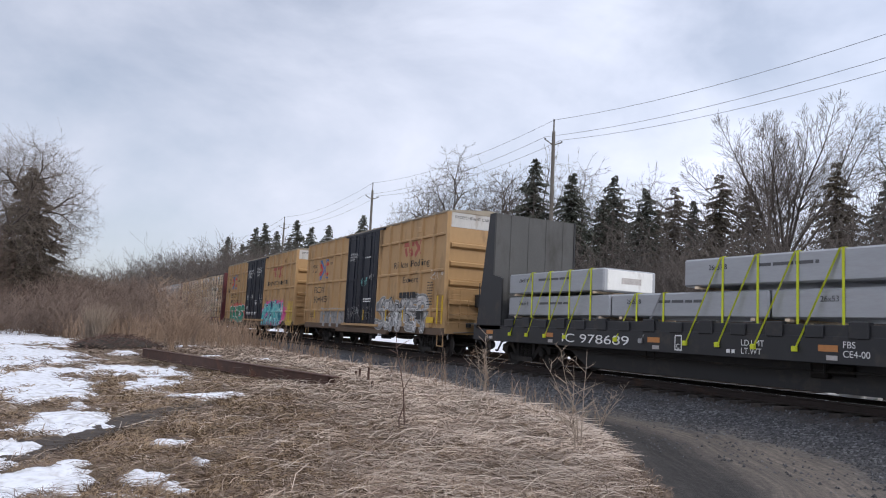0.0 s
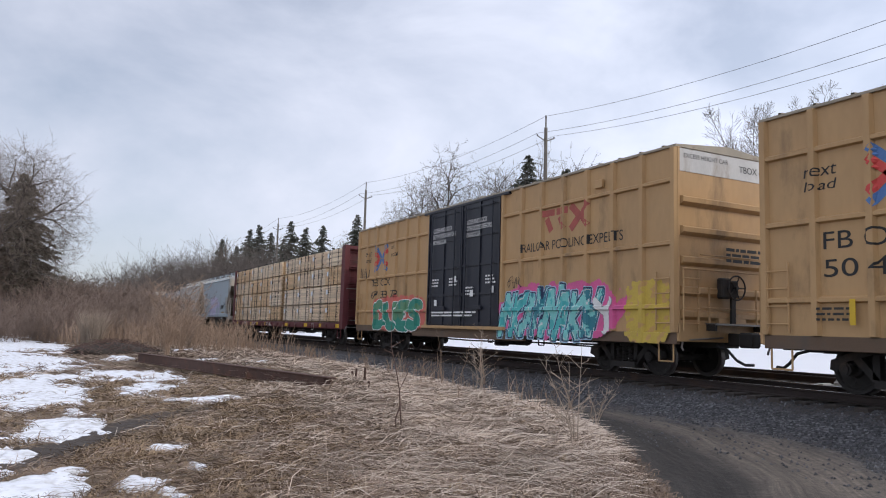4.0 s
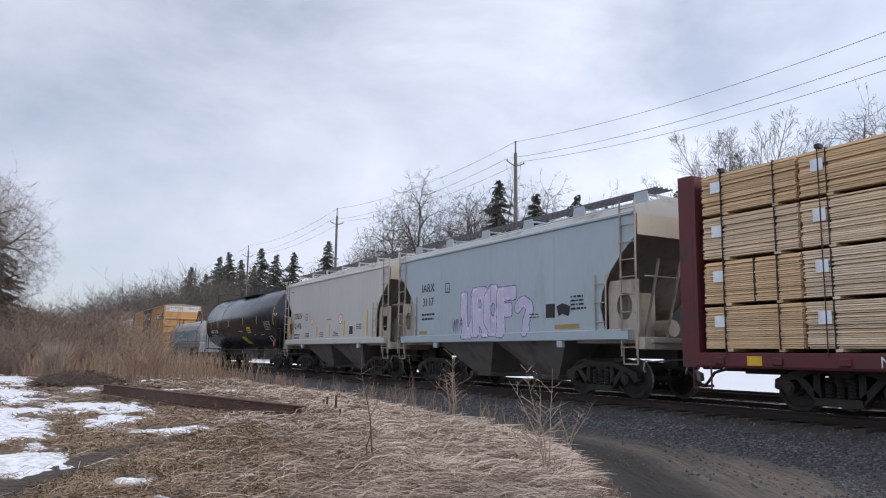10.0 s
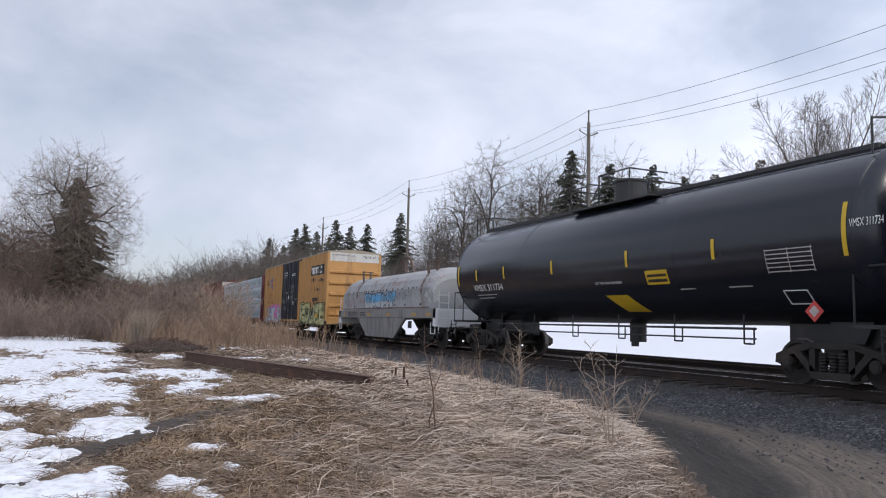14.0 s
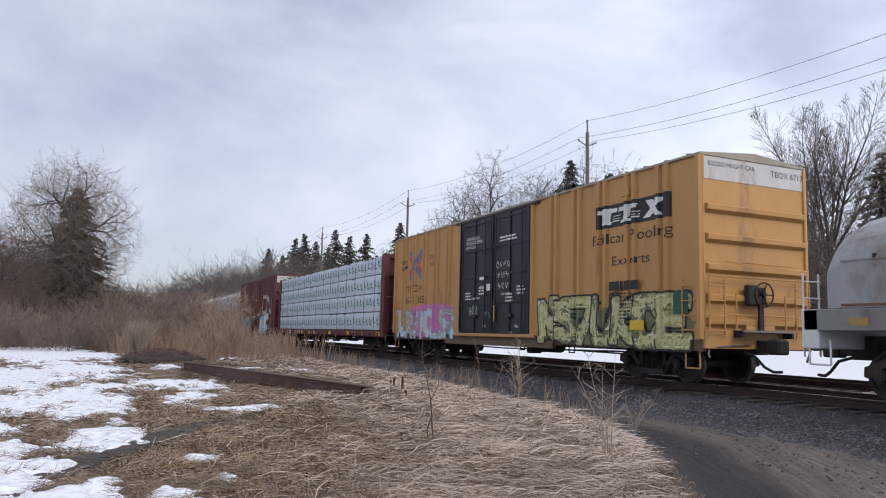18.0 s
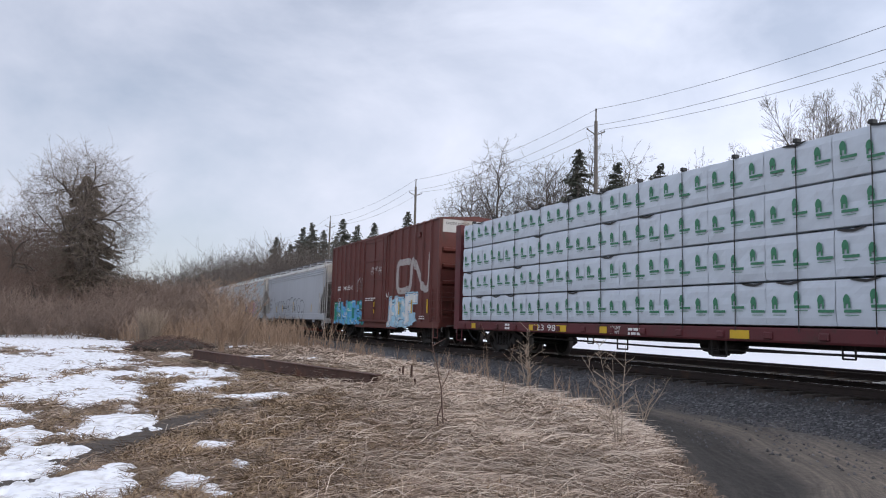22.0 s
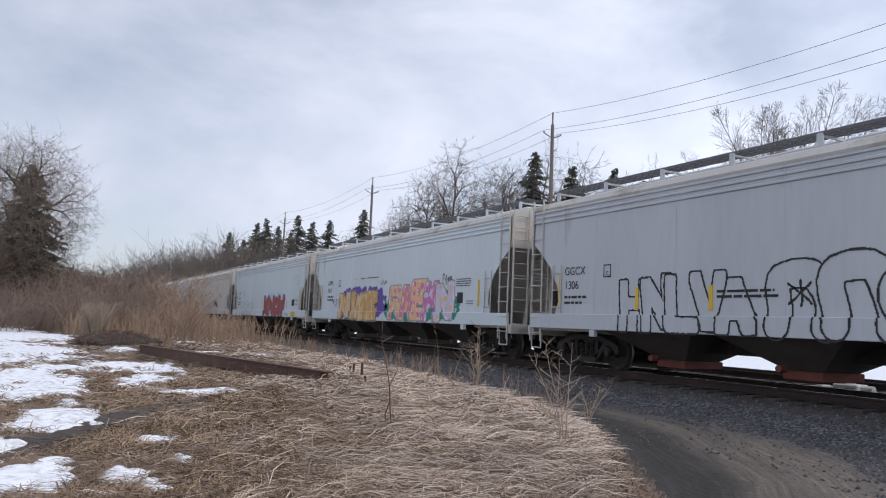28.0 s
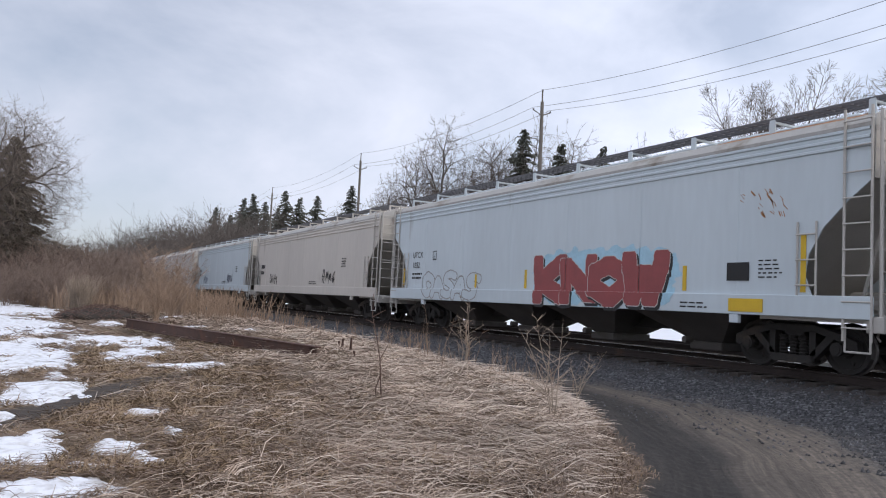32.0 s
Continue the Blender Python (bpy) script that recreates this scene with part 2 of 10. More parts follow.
# ---- ground ----
TRACK_Y = 12.93
SIDING_Y = 17.65
GRASS_EDGE = [(-400, 9.6), (-36, 9.5), (-26, 9.1), (-21, 9.2), (-12.8, 8.2), (-9.3, 7.5), (-8.6, 7.2), (-6.8, 6.1), (-5.6, 5.25), (-4.2, 3.95), (-2.5, 2.0), (0, 0.9), (4, 0.0), (30, -3.0), (400, -20)]


def grass_edge(x):
    for (x0, y0), (x1, y1) in zip(GRASS_EDGE, GRASS_EDGE[1:]):
        if x <= x1:
            return y0 + (y1 - y0) * max(x - x0, 0) / (x1 - x0)
    return -20.0


def smooth(a, b, v):
    v = min(max((v - a) / (b - a), 0.0), 1.0)
    return v * v * (3 - 2 * v)


def grass_weight(x, y):
    """1 on the grass, 0 on the gravel and the road."""
    e = grass_edge(x) + 0.25 * fbm(x, y, 0.9) + 0.10 * fbm(x, y, 4.0)
    far = smooth(20.2, 21.5, y)
    return max(smooth(0.18, -0.22, y - e), far)


def ground_z(x, y):
    d = abs(y - TRACK_Y)
    bed = -0.215 - 0.405 * smooth(0.95, 3.0, d)
    if y > TRACK_Y:
        bed = max(bed, -0.21, -9) if y < SIDING_Y else -0.19 - 0.36 * smooth(1.6, 3.2, y - SIDING_Y)
    if y > TRACK_Y:
        bed = max(bed, -0.55 + 0.02 * min(y - TRACK_Y, 100) * smooth(22, 44, y))
    # a hollow along the near side of the lying beam
    s = ((x + 15.0) * -2.65 - (y - 5.2) * -11.3) / 11.61
    k = ((x + 15.0) * -11.3 + (y - 5.2) * -2.65) / 11.61
    dip = -0.10 * smooth(-0.25, 0.0, -s) * smooth(2.0, 0.5, -s) * smooth(-0.6, 0.6, k) * smooth(12.5, 11.0, k)
    e = grass_edge(x) - y
    mound = 0.24 * smooth(-0.25, 1.0, e) * smooth(9.0, 2.5, e) * smooth(-3.0, -8.0, x)
    rough = 0.035 * fbm(x, y, 0.7) + 0.015 * fbm(x, y, 3.0)
    g = smooth(-0.2, 0.4, e)
    left = 0.35 * smooth(-35, -90, x) * smooth(6, -6, y) + 3.0 * smooth(-60, -260, x) * smooth(2, -30, y)
    ruts = 0.0
    if y < 9.8 and e < 0.3:
        u = -e
        ruts = -0.05 * math.exp(-((u - 0.9) / 0.4) ** 2) - 0.045 * math.exp(-((u - 2.5) / 0.4) ** 2) + 0.03 * math.exp(-((u - 1.7) / 0.25) ** 2)
        ruts += 0.012 * math.sin(u * 26) * (math.exp(-((u - 0.8) / 0.5) ** 2) + 0.6 * math.exp(-((u - 2.5) / 0.4) ** 2))
    hill = 6.0 * smooth(60, 260, y) + 2.0 * smooth(21.0, 27.5, y) * smooth(35.0, 29.5, y) * smooth(-95, -60, x) * (1 + 0.12 * fbm(x, y, 0.15))
    return bed + mound + rough * (0.4 + 0.6 * g) + left + ruts + hill + dip


def trail(x, y):
    """A worn, darker trail through the short grass."""
    d = -x - 8.74
    c = -0.33 + 0.42 * d + 0.05 * d * d + 0.06 * math.sin(x * 1.7)
    return smooth(0.60, 0.25, abs(y - c) + 0.3 * fbm(x, y, 1.2)) * smooth(-14, -11.5, x) * smooth(-3, -5, x)


def steps(stops):
    out = [stops[0][0]]
    for (a, s0), (b, s1) in zip(stops, stops[1:]):
        v = a
        while v < b - 1e-6:
            k = (v - a) / (b - a)
            v = min(v + s0 + (s1 - s0) * k, b)
            out.append(v)
    return out


def ground_material():
    m = bpy.data.materials.new("ground_grass_gravel_snow")
    m.use_nodes = True
    n, l = m.node_tree.nodes, m.node_tree.links
    b = n["Principled BSDF"]
    b.inputs["Roughness"].default_value = 0.95
    co = n.new("ShaderNodeTexCoord")

    def tex(scale, detail=6, rough=0.6):
        t = n.new("ShaderNodeTexNoise")
        t.inputs["Scale"].default_value, t.inputs["Detail"].default_value, t.inputs["Roughness"].default_value = scale, detail, rough
        l.new(co.outputs["Object"], t.inputs["Vector"])
        return t

    def ramp(t, stops):
        r = n.new("ShaderNodeValToRGB")
        e = r.color_ramp.elements
        e[0].position, e[0].color = stops[0][0], (*stops[0][1], 1)
        e[1].position, e[1].color = stops[-1][0], (*stops[-1][1], 1)
        for p, c in stops[1:-1]:
            k = e.new(p)
            k.color = (*c, 1)
        l.new(t, r.inputs["Fac"])
        return r.outputs["Color"]

    def mix(f, a, c):
        x = n.new("ShaderNodeMix")
        x.data_type = "RGBA"
        l.new(f, x.inputs["Factor"])
        l.new(a, x.inputs["A"])
        l.new(c, x.inputs["B"])
        return x.outputs["Result"]

    grass = mix(tex(0.5).outputs["Fac"],
                ramp(tex(7).outputs["Fac"], [(0.3, (0.05, 0.033, 0.024)), (0.55, (0.155, 0.107, 0.074)), (0.75, (0.255, 0.187, 0.138))]),
                ramp(tex(9).outputs["Fac"], [(0.3, (0.05, 0.034, 0.02)), (0.5, (0.135, 0.10, 0.055)), (0.75, (0.26, 0.19, 0.125))]))
    stone = n.new("ShaderNodeTexVoronoi")
    stone.inputs["Scale"].default_value = 22
    l.new(co.outputs["Object"], stone.inputs["Vector"])
    gravel = ramp(stone.outputs["Color"], [(0.1, (0.014, 0.014, 0.015)), (0.5, (0.05, 0.049, 0.052)), (0.95, (0.19, 0.19, 0.195))])
    dirt = mix(tex(0.9).outputs["Fac"],
               ramp(tex(12, 8).outputs["Fac"], [(0.3, (0.06, 0.053, 0.048)), (0.7, (0.15, 0.132, 0.116))]),
               ramp(tex(20, 8).outputs["Fac"], [(0.3, (0.085, 0.075, 0.066)), (0.7, (0.21, 0.185, 0.16))]))
    grime = ramp(tex(25, 8).outputs["Fac"], [(0.3, (0.022, 0.018, 0.017)), (0.55, (0.05, 0.041, 0.038)), (0.8, (0.085, 0.072, 0.068))])
    fines = n.new("ShaderNodeAttribute")
    fines.attribute_name = "fines"
    gravel = mix(fines.outputs["Fac"], gravel, grime)
    at = n.new("ShaderNodeAttribute")
    at.attribute_name = "cover"
    sp = n.new("ShaderNodeSeparateColor")
    l.new(at.outputs["Color"], sp.inputs["Color"])
    col = mix(sp.outputs["Green"], gravel, dirt)
    # bands and streaks along the dirt track: dark wet ruts, a paler dry strip
    rd = n.new("ShaderNodeAttribute")
    rd.attribute_name = "road"
    rs = n.new("ShaderNodeSeparateColor")
    l.new(rd.outputs["Color"], rs.inputs["Color"])
    band = ramp(rs.outputs["Red"], [(0.0, (0.42, 0.40, 0.39)), (0.05, (0.25, 0.25, 0.26)), (0.15, (0.19, 0.19, 0.20)), (0.24, (0.28, 0.28, 0.29)), (0.31, (0.85, 0.81, 0.77)), (0.42, (0.72, 0.69, 0.67)), (0.52, (1.1, 1.05, 1.0)), (0.72, (1.0, 0.96, 0.92)), (0.9, (0.8, 0.8, 0.8))])
    cx = n.new("ShaderNodeCombineXYZ")
    along = n.new("ShaderNodeMath")
    along.operation = "MULTIPLY"
    along.inputs[1].default_value = 60.0
    l.new(rs.outputs["Red"], along.inputs[0])
    l.new(along.outputs[0], cx.inputs["X"])
    l.new(rs.outputs["Green"], cx.inputs["Y"])
    sk = n.new("ShaderNodeTexNoise")
    sk.inputs["Scale"].default_value, sk.inputs["Detail"].default_value, sk.inputs["Roughness"].default_value = 1.0, 5, 0.65
    l.new(cx.outputs["Vector"], sk.inputs["Vector"])
    streak = ramp(sk.outputs["Fac"], [(0.3, (0.5, 0.5, 0.51)), (0.5, (0.9, 0.9, 0.9)), (0.72, (1.5, 1.47, 1.44))])
    for factor in (band, streak):
        mu = n.new("ShaderNodeMix")
        mu.data_type, mu.blend_type = "RGBA", "MULTIPLY"
        mu.inputs["Factor"].default_value = 1
        l.new(dirt, mu.inputs["A"])
        l.new(factor, mu.inputs["B"])
        dirt = mu.outputs["Result"]
    col = mix(sp.outputs["Green"], gravel, dirt)
    col = mix(sp.outputs["Red"], col, grass)
    mud = n.new("ShaderNodeRGB")
    mud.outputs[0].default_value = (0.05, 0.039, 0.032, 1)
    col = mix(rs.outputs["Blue"], col, mud.outputs[0])
    snow = n.new("ShaderNodeRGB")
    snow.outputs[0].default_value = (0.80, 0.82, 0.86, 1)
    col = mix(sp.outputs["Blue"], col, snow.outputs[0])
    l.new(col, b.inputs["Base Color"])
    bp = n.new("ShaderNodeBump")
    bp.inputs["Strength"].default_value, bp.inputs["Distance"].default_value = 0.6, 0.03
    l.new(tex(14, 8, 0.7).outputs["Fac"], bp.inputs["Height"])
    l.new(bp.outputs["Normal"], b.inputs["Normal"])
    return m


def dirt_weight(x, y):
    u = y - grass_edge(x) + 0.25 * fbm(x, y, 0.8)
    return smooth(4.1, 3.0, u + 0.25 * max(-x - 9, 0)) * smooth(10.6, 9.4, y + 0.4 * fbm(x, y, 1.1))


def build_ground():
    xs = steps([(-2600, 260), (-600, 60), (-160, 6), (-60, 1.0), (-30, 0.3), (-15, 0.12), (-2, 0.14), (6, 0.6), (40, 8), (300, 120), (2600, 400)])
    ys = steps([(-2600, 400), (-300, 80), (-60, 8), (-20, 1.5), (-4, 0.3), (0, 0.07), (11, 0.07), (16, 0.2), (22, 0.4), (30, 0.8), (80, 6), (300, 60), (2600, 400)])
    verts = [(x, y, ground_z(x, y)) for y in ys for x in xs]
    nx = len(xs)
    faces = [(j * nx + i, j * nx + i + 1, (j + 1) * nx + i + 1, (j + 1) * nx + i) for j in range(len(ys) - 1) for i in range(nx - 1)]
    me = mesh_of("ground", verts, faces, ground_material(), True)
    a = me.color_attributes.new("cover", "FLOAT_COLOR", "POINT")
    cols = []
    for x, y, z in verts:
        g = grass_weight(x, y)
        s = smooth(19.7, 20.6, y + 0.5 * fbm(x, y, 0.4)) * smooth(38, 33, y + 2 * fbm(x, y, 0.2))
        if y < 3 and x < -25:
            s = max(s, smooth(0.05, 0.16, fbm(x, y, 0.16) - 0.1) * smooth(-40, -70, x))
        cols += [g * (1 - 0.75 * trail(x, y)) if y < 6 else g, max(dirt_weight(x, y), trail(x, y)), s, 1]
    a.data.foreach_set("color", cols)
    road = me.color_attributes.new("road", "FLOAT_COLOR", "POINT")
    rows = []
    for x, y, z in verts:
        rows += [min(max(y - grass_edge(x) + 0.08 * fbm(x, y, 0.6), 0), 5) / 5, 0.8 * x + 100, 0.9 * trail(x, y) if y < 6 else 0, 1]
    road.data.foreach_set("color", rows)
    fines = me.attributes.new("fines", "FLOAT", "POINT")
    fines.data.foreach_set("value", [0.92 * smooth(2.0, 1.35, abs(y - TRACK_Y) + 0.35 * fbm(x, y, 1.5)) if y < 16 else 0.8 for x, y, z in verts])
    tagged(new("ground", me), "dry matted grass, dirt track and grey ballast with melting snow", "ground", kind="structure")


build_ground()


# ---- railway track ----
def build_track():
    prof = [(-0.07, -0.17), (0.07, -0.17), (0.07, -0.155), (0.012, -0.135), (0.012, -0.045), (0.036, -0.035), (0.036, -0.004), (0.03, 0), (-0.03, 0), (-0.036, -0.004), (-0.036, -0.035), (-0.012, -0.045), (-0.012, -0.135), (-0.07, -0.155)]
    track = thing("railway_track", pose(0, TRACK_Y, 0), "single railway track of worn steel rails on dark timber ties", "railway track", kind="structure")
    for s in (-1, 1):
        bm = extrude_x(bmesh.new(), [(y + s * 0.755, z) for y, z in prof], -700, 300)
        bm.faces.ensure_lookup_table()
        for f in bm.faces:
            f.material_index = 1 if f.calc_center_median().z > -0.006 else 0
        part("rail", bm, [RAILRUST, RAILTOP], track)
    wood = material("creosoted_timber", (0.045, 0.036, 0.030), 0.9, vary=0.4, scale=4, bump=0.4, stretch=(3, 0.4, 3), random_value=0.3)
    tie = part("tie", box(-0.115, 0.115, -1.3, 1.3, -0.34, -0.172, 0.012), wood, track)
    tie.matrix_basis = pose(-75, 0, 0)
    for i in range(1, 140):
        again(tie, i * 0.53, random.uniform(-0.03, 0.03), random.uniform(-0.012, 0.004), random.uniform(-1, 1))
    vs, fs = [], []
    for i in range(900):
        x = -75.53 - i * 0.53
        k = len(vs)
        vs += [(x + a * 0.115, b * 1.3, c) for c in (-0.34, -0.172) for a, b in ((-1, -1), (1, -1), (1, 1), (-1, 1))]
        fs += [(k + 4, k + 5, k + 6, k + 7), (k, k + 1, k + 5, k + 4), (k + 1, k + 2, k + 6, k + 5), (k + 2, k + 3, k + 7, k + 6), (k + 3, k, k + 4, k + 7)]
    far = new("far_ties", mesh_of("far_ties", vs, fs, wood))
    far.parent = track
    far["kind"] = "stuff"


build_track()


def build_siding():
    track = thing("siding_track", pose(0, SIDING_Y, 0), "second railway track of rusty rails beside the running line", "railway track", kind="structure")
    for s in (-1, 1):
        bm = box(-700, 300, s * 0.755 - 0.036, s * 0.755 + 0.036, -0.04, 0.0, 0.004)
        quad_box(bm, -700, 300, s * 0.755 - 0.012, s * 0.755 + 0.012, -0.15, -0.04)
        quad_box(bm, -700, 300, s * 0.755 - 0.07, s * 0.755 + 0.07, -0.17, -0.15)
        part("rail", bm, RAILRUST, track)
    vs, fs = [], []
    for i in range(700):
        x = 20 - i * 0.56
        k = len(vs)
        vs += [(x + a * 0.115, b * 1.3, c) for c in (-0.34, -0.165) for a, b in ((-1, -1), (1, -1), (1, 1), (-1, 1))]
        fs += [(k + 4, k + 5, k + 6, k + 7), (k, k + 1, k + 5, k + 4), (k + 1, k + 2, k + 6, k + 5), (k + 2, k + 3, k + 7, k + 6), (k + 3, k, k + 4, k + 7)]
    far = new("far_ties", mesh_of("far_ties", vs, fs, bpy.data.materials["creosoted_timber"]))
    far.parent = track
    far["kind"] = "stuff"


build_siding()

def build_switch_machine():
    e = thing("switch_machine", pose(-10.9, 16.25, -0.24), "low grey steel switch machine with rods beside the rusty siding", "switch machine")
    grey = material("worn_grey_housing", (0.40, 0.39, 0.37), 0.5, 0.3, vary=0.25, scale=6, bump=0.1, dirt=RUST, dirt_amount=0.3)
    part("housing", box(-0.30, 0.30, -0.22, 0.22, 0.0, 0.20, 0.03), grey, e)
    part("cover", box(-0.26, 0.02, -0.19, 0.19, 0.20, 0.24, 0.015), grey, e)
    part("motor", rod(bmesh.new(), (0.30, 0.0, 0.1), (0.55, 0.0, 0.1), 0.09, sides=12), grey, e)
    part("base_plate", box(-0.95, 0.7, -0.26, 0.26, -0.04, 0.0, 0.006), DARKSTEEL, e)
    for y in (-0.12, 0.1):
        part("throw_rod", rod(bmesh.new(), (-0.95, y, 0.07), (-0.28, y, 0.09), 0.025, sides=8), grey, e)
    part("rod_clamp", box(-0.75, -0.6, -0.16, 0.16, 0.0, 0.12, 0.01), grey, e)


build_switch_machine()

# ---- snow patches ----
SNOW = bpy.data.materials.new("melting_snow")
SNOW.use_nodes = True
_n, _l = SNOW.node_tree.nodes, SNOW.node_tree.links
_b = _n["Principled BSDF"]
_b.inputs["Roughness"].default_value = 0.6
_t = _n.new("ShaderNodeTexNoise")
_t.inputs["Scale"].default_value, _t.inputs["Detail"].default_value = 7.0, 8
_c = _n.new("ShaderNodeTexCoord")
_l.new(_c.outputs["Object"], _t.inputs["Vector"])
_r = _n.new("ShaderNodeValToRGB")
_r.color_ramp.elements[0].position, _r.color_ramp.elements[0].color = 0.28, (0.44, 0.43, 0.42, 1)
_r.color_ramp.elements[1].position, _r.color_ramp.elements[1].color = 0.55, (0.76, 0.78, 0.83, 1)
_l.new(_t.outputs["Fac"], _r.inputs["Fac"])
_l.new(_r.outputs["Color"], _b.inputs["Base Color"])
_p = _n.new("ShaderNodeBump")
_p.inputs["Strength"].default_value, _p.inputs["Distance"].default_value = 0.5, 0.05
_l.new(_t.outputs["Fac"], _p.inputs["Height"])
_l.new(_p.outputs["Normal"], _b.inputs["Normal"])

# middle x, y, half its width across the view, half its depth along it
SNOW_FIELD = [(-28.7, -0.71, 1.61, 4.82), (-18.4, -0.39, 1.03, 3.39), (-15.6, 0.26, 0.48, 0.87), (-14.5, -0.35, 0.51, 0.74), (-13.4, 0.37, 0.15, 0.41), (-21.9, 1.85, 1.09, 2.16), (-20.0, 2.49, 0.65, 2.28), (-16.1, 1.75, 0.48, 1.48), (-14.1, 2.40, 0.50, 0.51), (-30.0, 2.32, 0.49, 1.24), (-24.0, 5.98, 0.51, 1.56), (-26.6, 4.71, 0.39, 1.06), (-34.9, 5.40, 0.68, 1.77), (-48.4, -2.32, 0.86, 6.04), (-41.6, -0.52, 1.32, 2.12), (-32.9, -1.42, 1.26, 2.77)]
SNOW_NEAR = [(-11.7, 0.10, 0.44, 0.94), (-10.6, -0.32, 0.20, 0.30), (-9.1, -0.25, 0.16, 0.27), (-9.6, -0.75, 0.2, 0.3), (-7.0, -0.03, 0.39, 0.62), (-6.9, -0.5, 0.35, 0.5), (-7.8, 0.13, 0.10, 0.20), (-7.0, 0.63, 0.18, 0.38), (-6.3, 0.52, 0.19, 0.16), (-6.6, 0.91, 0.06, 0.08), (-6.3, 0.91, 0.11, 0.11), (-8.8, 1.16, 0.17, 0.34), (-7.5, 1.19, 0.04, 0.09), (-5.8, 0.1, 0.4, 0.3)]
SNOW_LEFT = [(-25.0, -2.09, 1.89, 6.39), (-20.9, -0.08, 0.77, 1.89), (-16.5, -1.41, 0.66, 2.01), (-15.3, 0.18, 0.50, 1.05), (-44.6, -3.09, 3.08, 8.79), (-10.7, -0.91, 0.26, 0.87), (-9.6, -0.52, 0.25, 0.33), (-8.4, -0.69, 0.33, 0.67), (-11.1, -0.16, 0.44, 0.88), (-8.2, -1.3, 0.5, 0.7), (-13.0, -1.6, 0.5, 0.9), (-22, -4.2, 1.2, 3.5), (-36, -6.2, 1.6, 6.0)]
SNOW_PATCHES = SNOW_FIELD + SNOW_NEAR + SNOW_LEFT


def snow_depth(x, y):
    """Above 0 where snow lies."""
    best, small = -9.0, 1.0
    r = math.hypot(x, y)
    swing = 0.012 * r * noise.fractal(Vector((x * 0.8, y * 0.8, 4.4)), 1, 2, 3) + 0.009 * r * noise.fractal(Vector((x * 3.1, y * 3.1, 1.4)), 1, 2, 2)
    x, y = x + swing * 1.6, y + swing
    for cx, cy, a, d in SNOW_PATCHES:
        if abs(x - cx) > 2.5 * d + 0.6:
            continue
        q = math.hypot(cx, cy)
        u, v = ((x - cx) * cx + (y - cy) * cy) / q, (-(x - cx) * cy + (y - cy) * cx) / q
        k = 1.1 - math.sqrt((u / d) ** 2 + (v / a) ** 2)
        if k > best:
            best, small = k, min(a, d)
    if best < -1:
        return -1.0
    near = 1.0 if x > -13 else 0.5
    return best - 0.05 - 0.07 * smooth(-12, -16, x) + 0.42 * noise.fractal(Vector((x * 1.1 * near, y * 2.2 * near, 7.7)), 1, 2, 4) + 0.75 * noise.fractal(Vector((x * 3.2 * near, y * 6.0 * near, 2.2)), 0.8, 2, 4)


def build_snow():
    for k, (x0, x1, y0, y1, st) in enumerate(((-11.2, -5.0, -2.4, 2.2, 0.03), (-15.4, -11.2, -3.4, 4.2, 0.05), (-24.0, -15.4, -6.0, 7.0, 0.09), (-54, -24.0, -11.0, 9, 0.2))):
        nx, ny = int((x1 - x0) / st) + 1, int((y1 - y0) / st) + 1
        val, verts = {}, {}
        V, F = [], []
        for j in range(ny):
            for i in range(nx):
                x, y = x0 + i * st, y0 + j * st
                s = snow_depth(x, y)
                val[i, j] = s
        for j in range(ny):
            for i in range(nx):
                if max(val.get((i + a, j + b), -1) for a in (-1, 0, 1) for b in (-1, 0, 1)) > 0:
                    x, y, s = x0 + i * st, y0 + j * st, val[i, j]
                    verts[i, j] = len(V)
                    V.append((x, y, ground_z(x, y) + 0.006 + 0.10 * min(max(s, -0.3), 0.12) + 0.03 * smooth(0.1, 0.6, s)))
        for (i, j) in verts:
            q = [verts.get(c) for c in ((i, j), (i + 1, j), (i + 1, j + 1), (i, j + 1))]
            if None not in q:
                F.append(q)
        tagged(new("snow_patches", mesh_of("snow_patches", V, F, SNOW, True)), "thin uneven patches of melting white snow on dead grass", "snow", kind="structure")


build_snow()


# ---- rusty steel beam lying in the grass ----
def beam(xa, ya, xb, yb, z, name, label, hgt=0.24, wid=0.18):
    L = math.hypot(xb - xa, yb - ya)
    ang = math.degrees(math.atan2(yb - ya, xb - xa))
    e = thing(name, pose(xa, ya, z, 0, 0, ang), label, "steel beam")
    t = 0.02
    part("web", box(0, L, -t / 2, t / 2, -hgt, 0), BEAMRUST, e)
    part("top_flange", box(-0.02, L + 0.03, -wid / 2, wid / 2, -0.006, 0.028, 0.006), BEAMRUST, e)
    part("bottom_flange", box(0, L, -wid / 2, wid / 2, -hgt - 0.03, -hgt, 0.006), BEAMRUST, e)
    part("side_plate", box(0.2, L - 0.2, wid / 2 - 0.05, wid / 2 - 0.03, -hgt, -0.006), BEAMRUST, e)
    part("side_plate", box(0.2, L - 0.2, -wid / 2 + 0.03, -wid / 2 + 0.05, -hgt, -0.006), BEAMRUST, e)
    return e


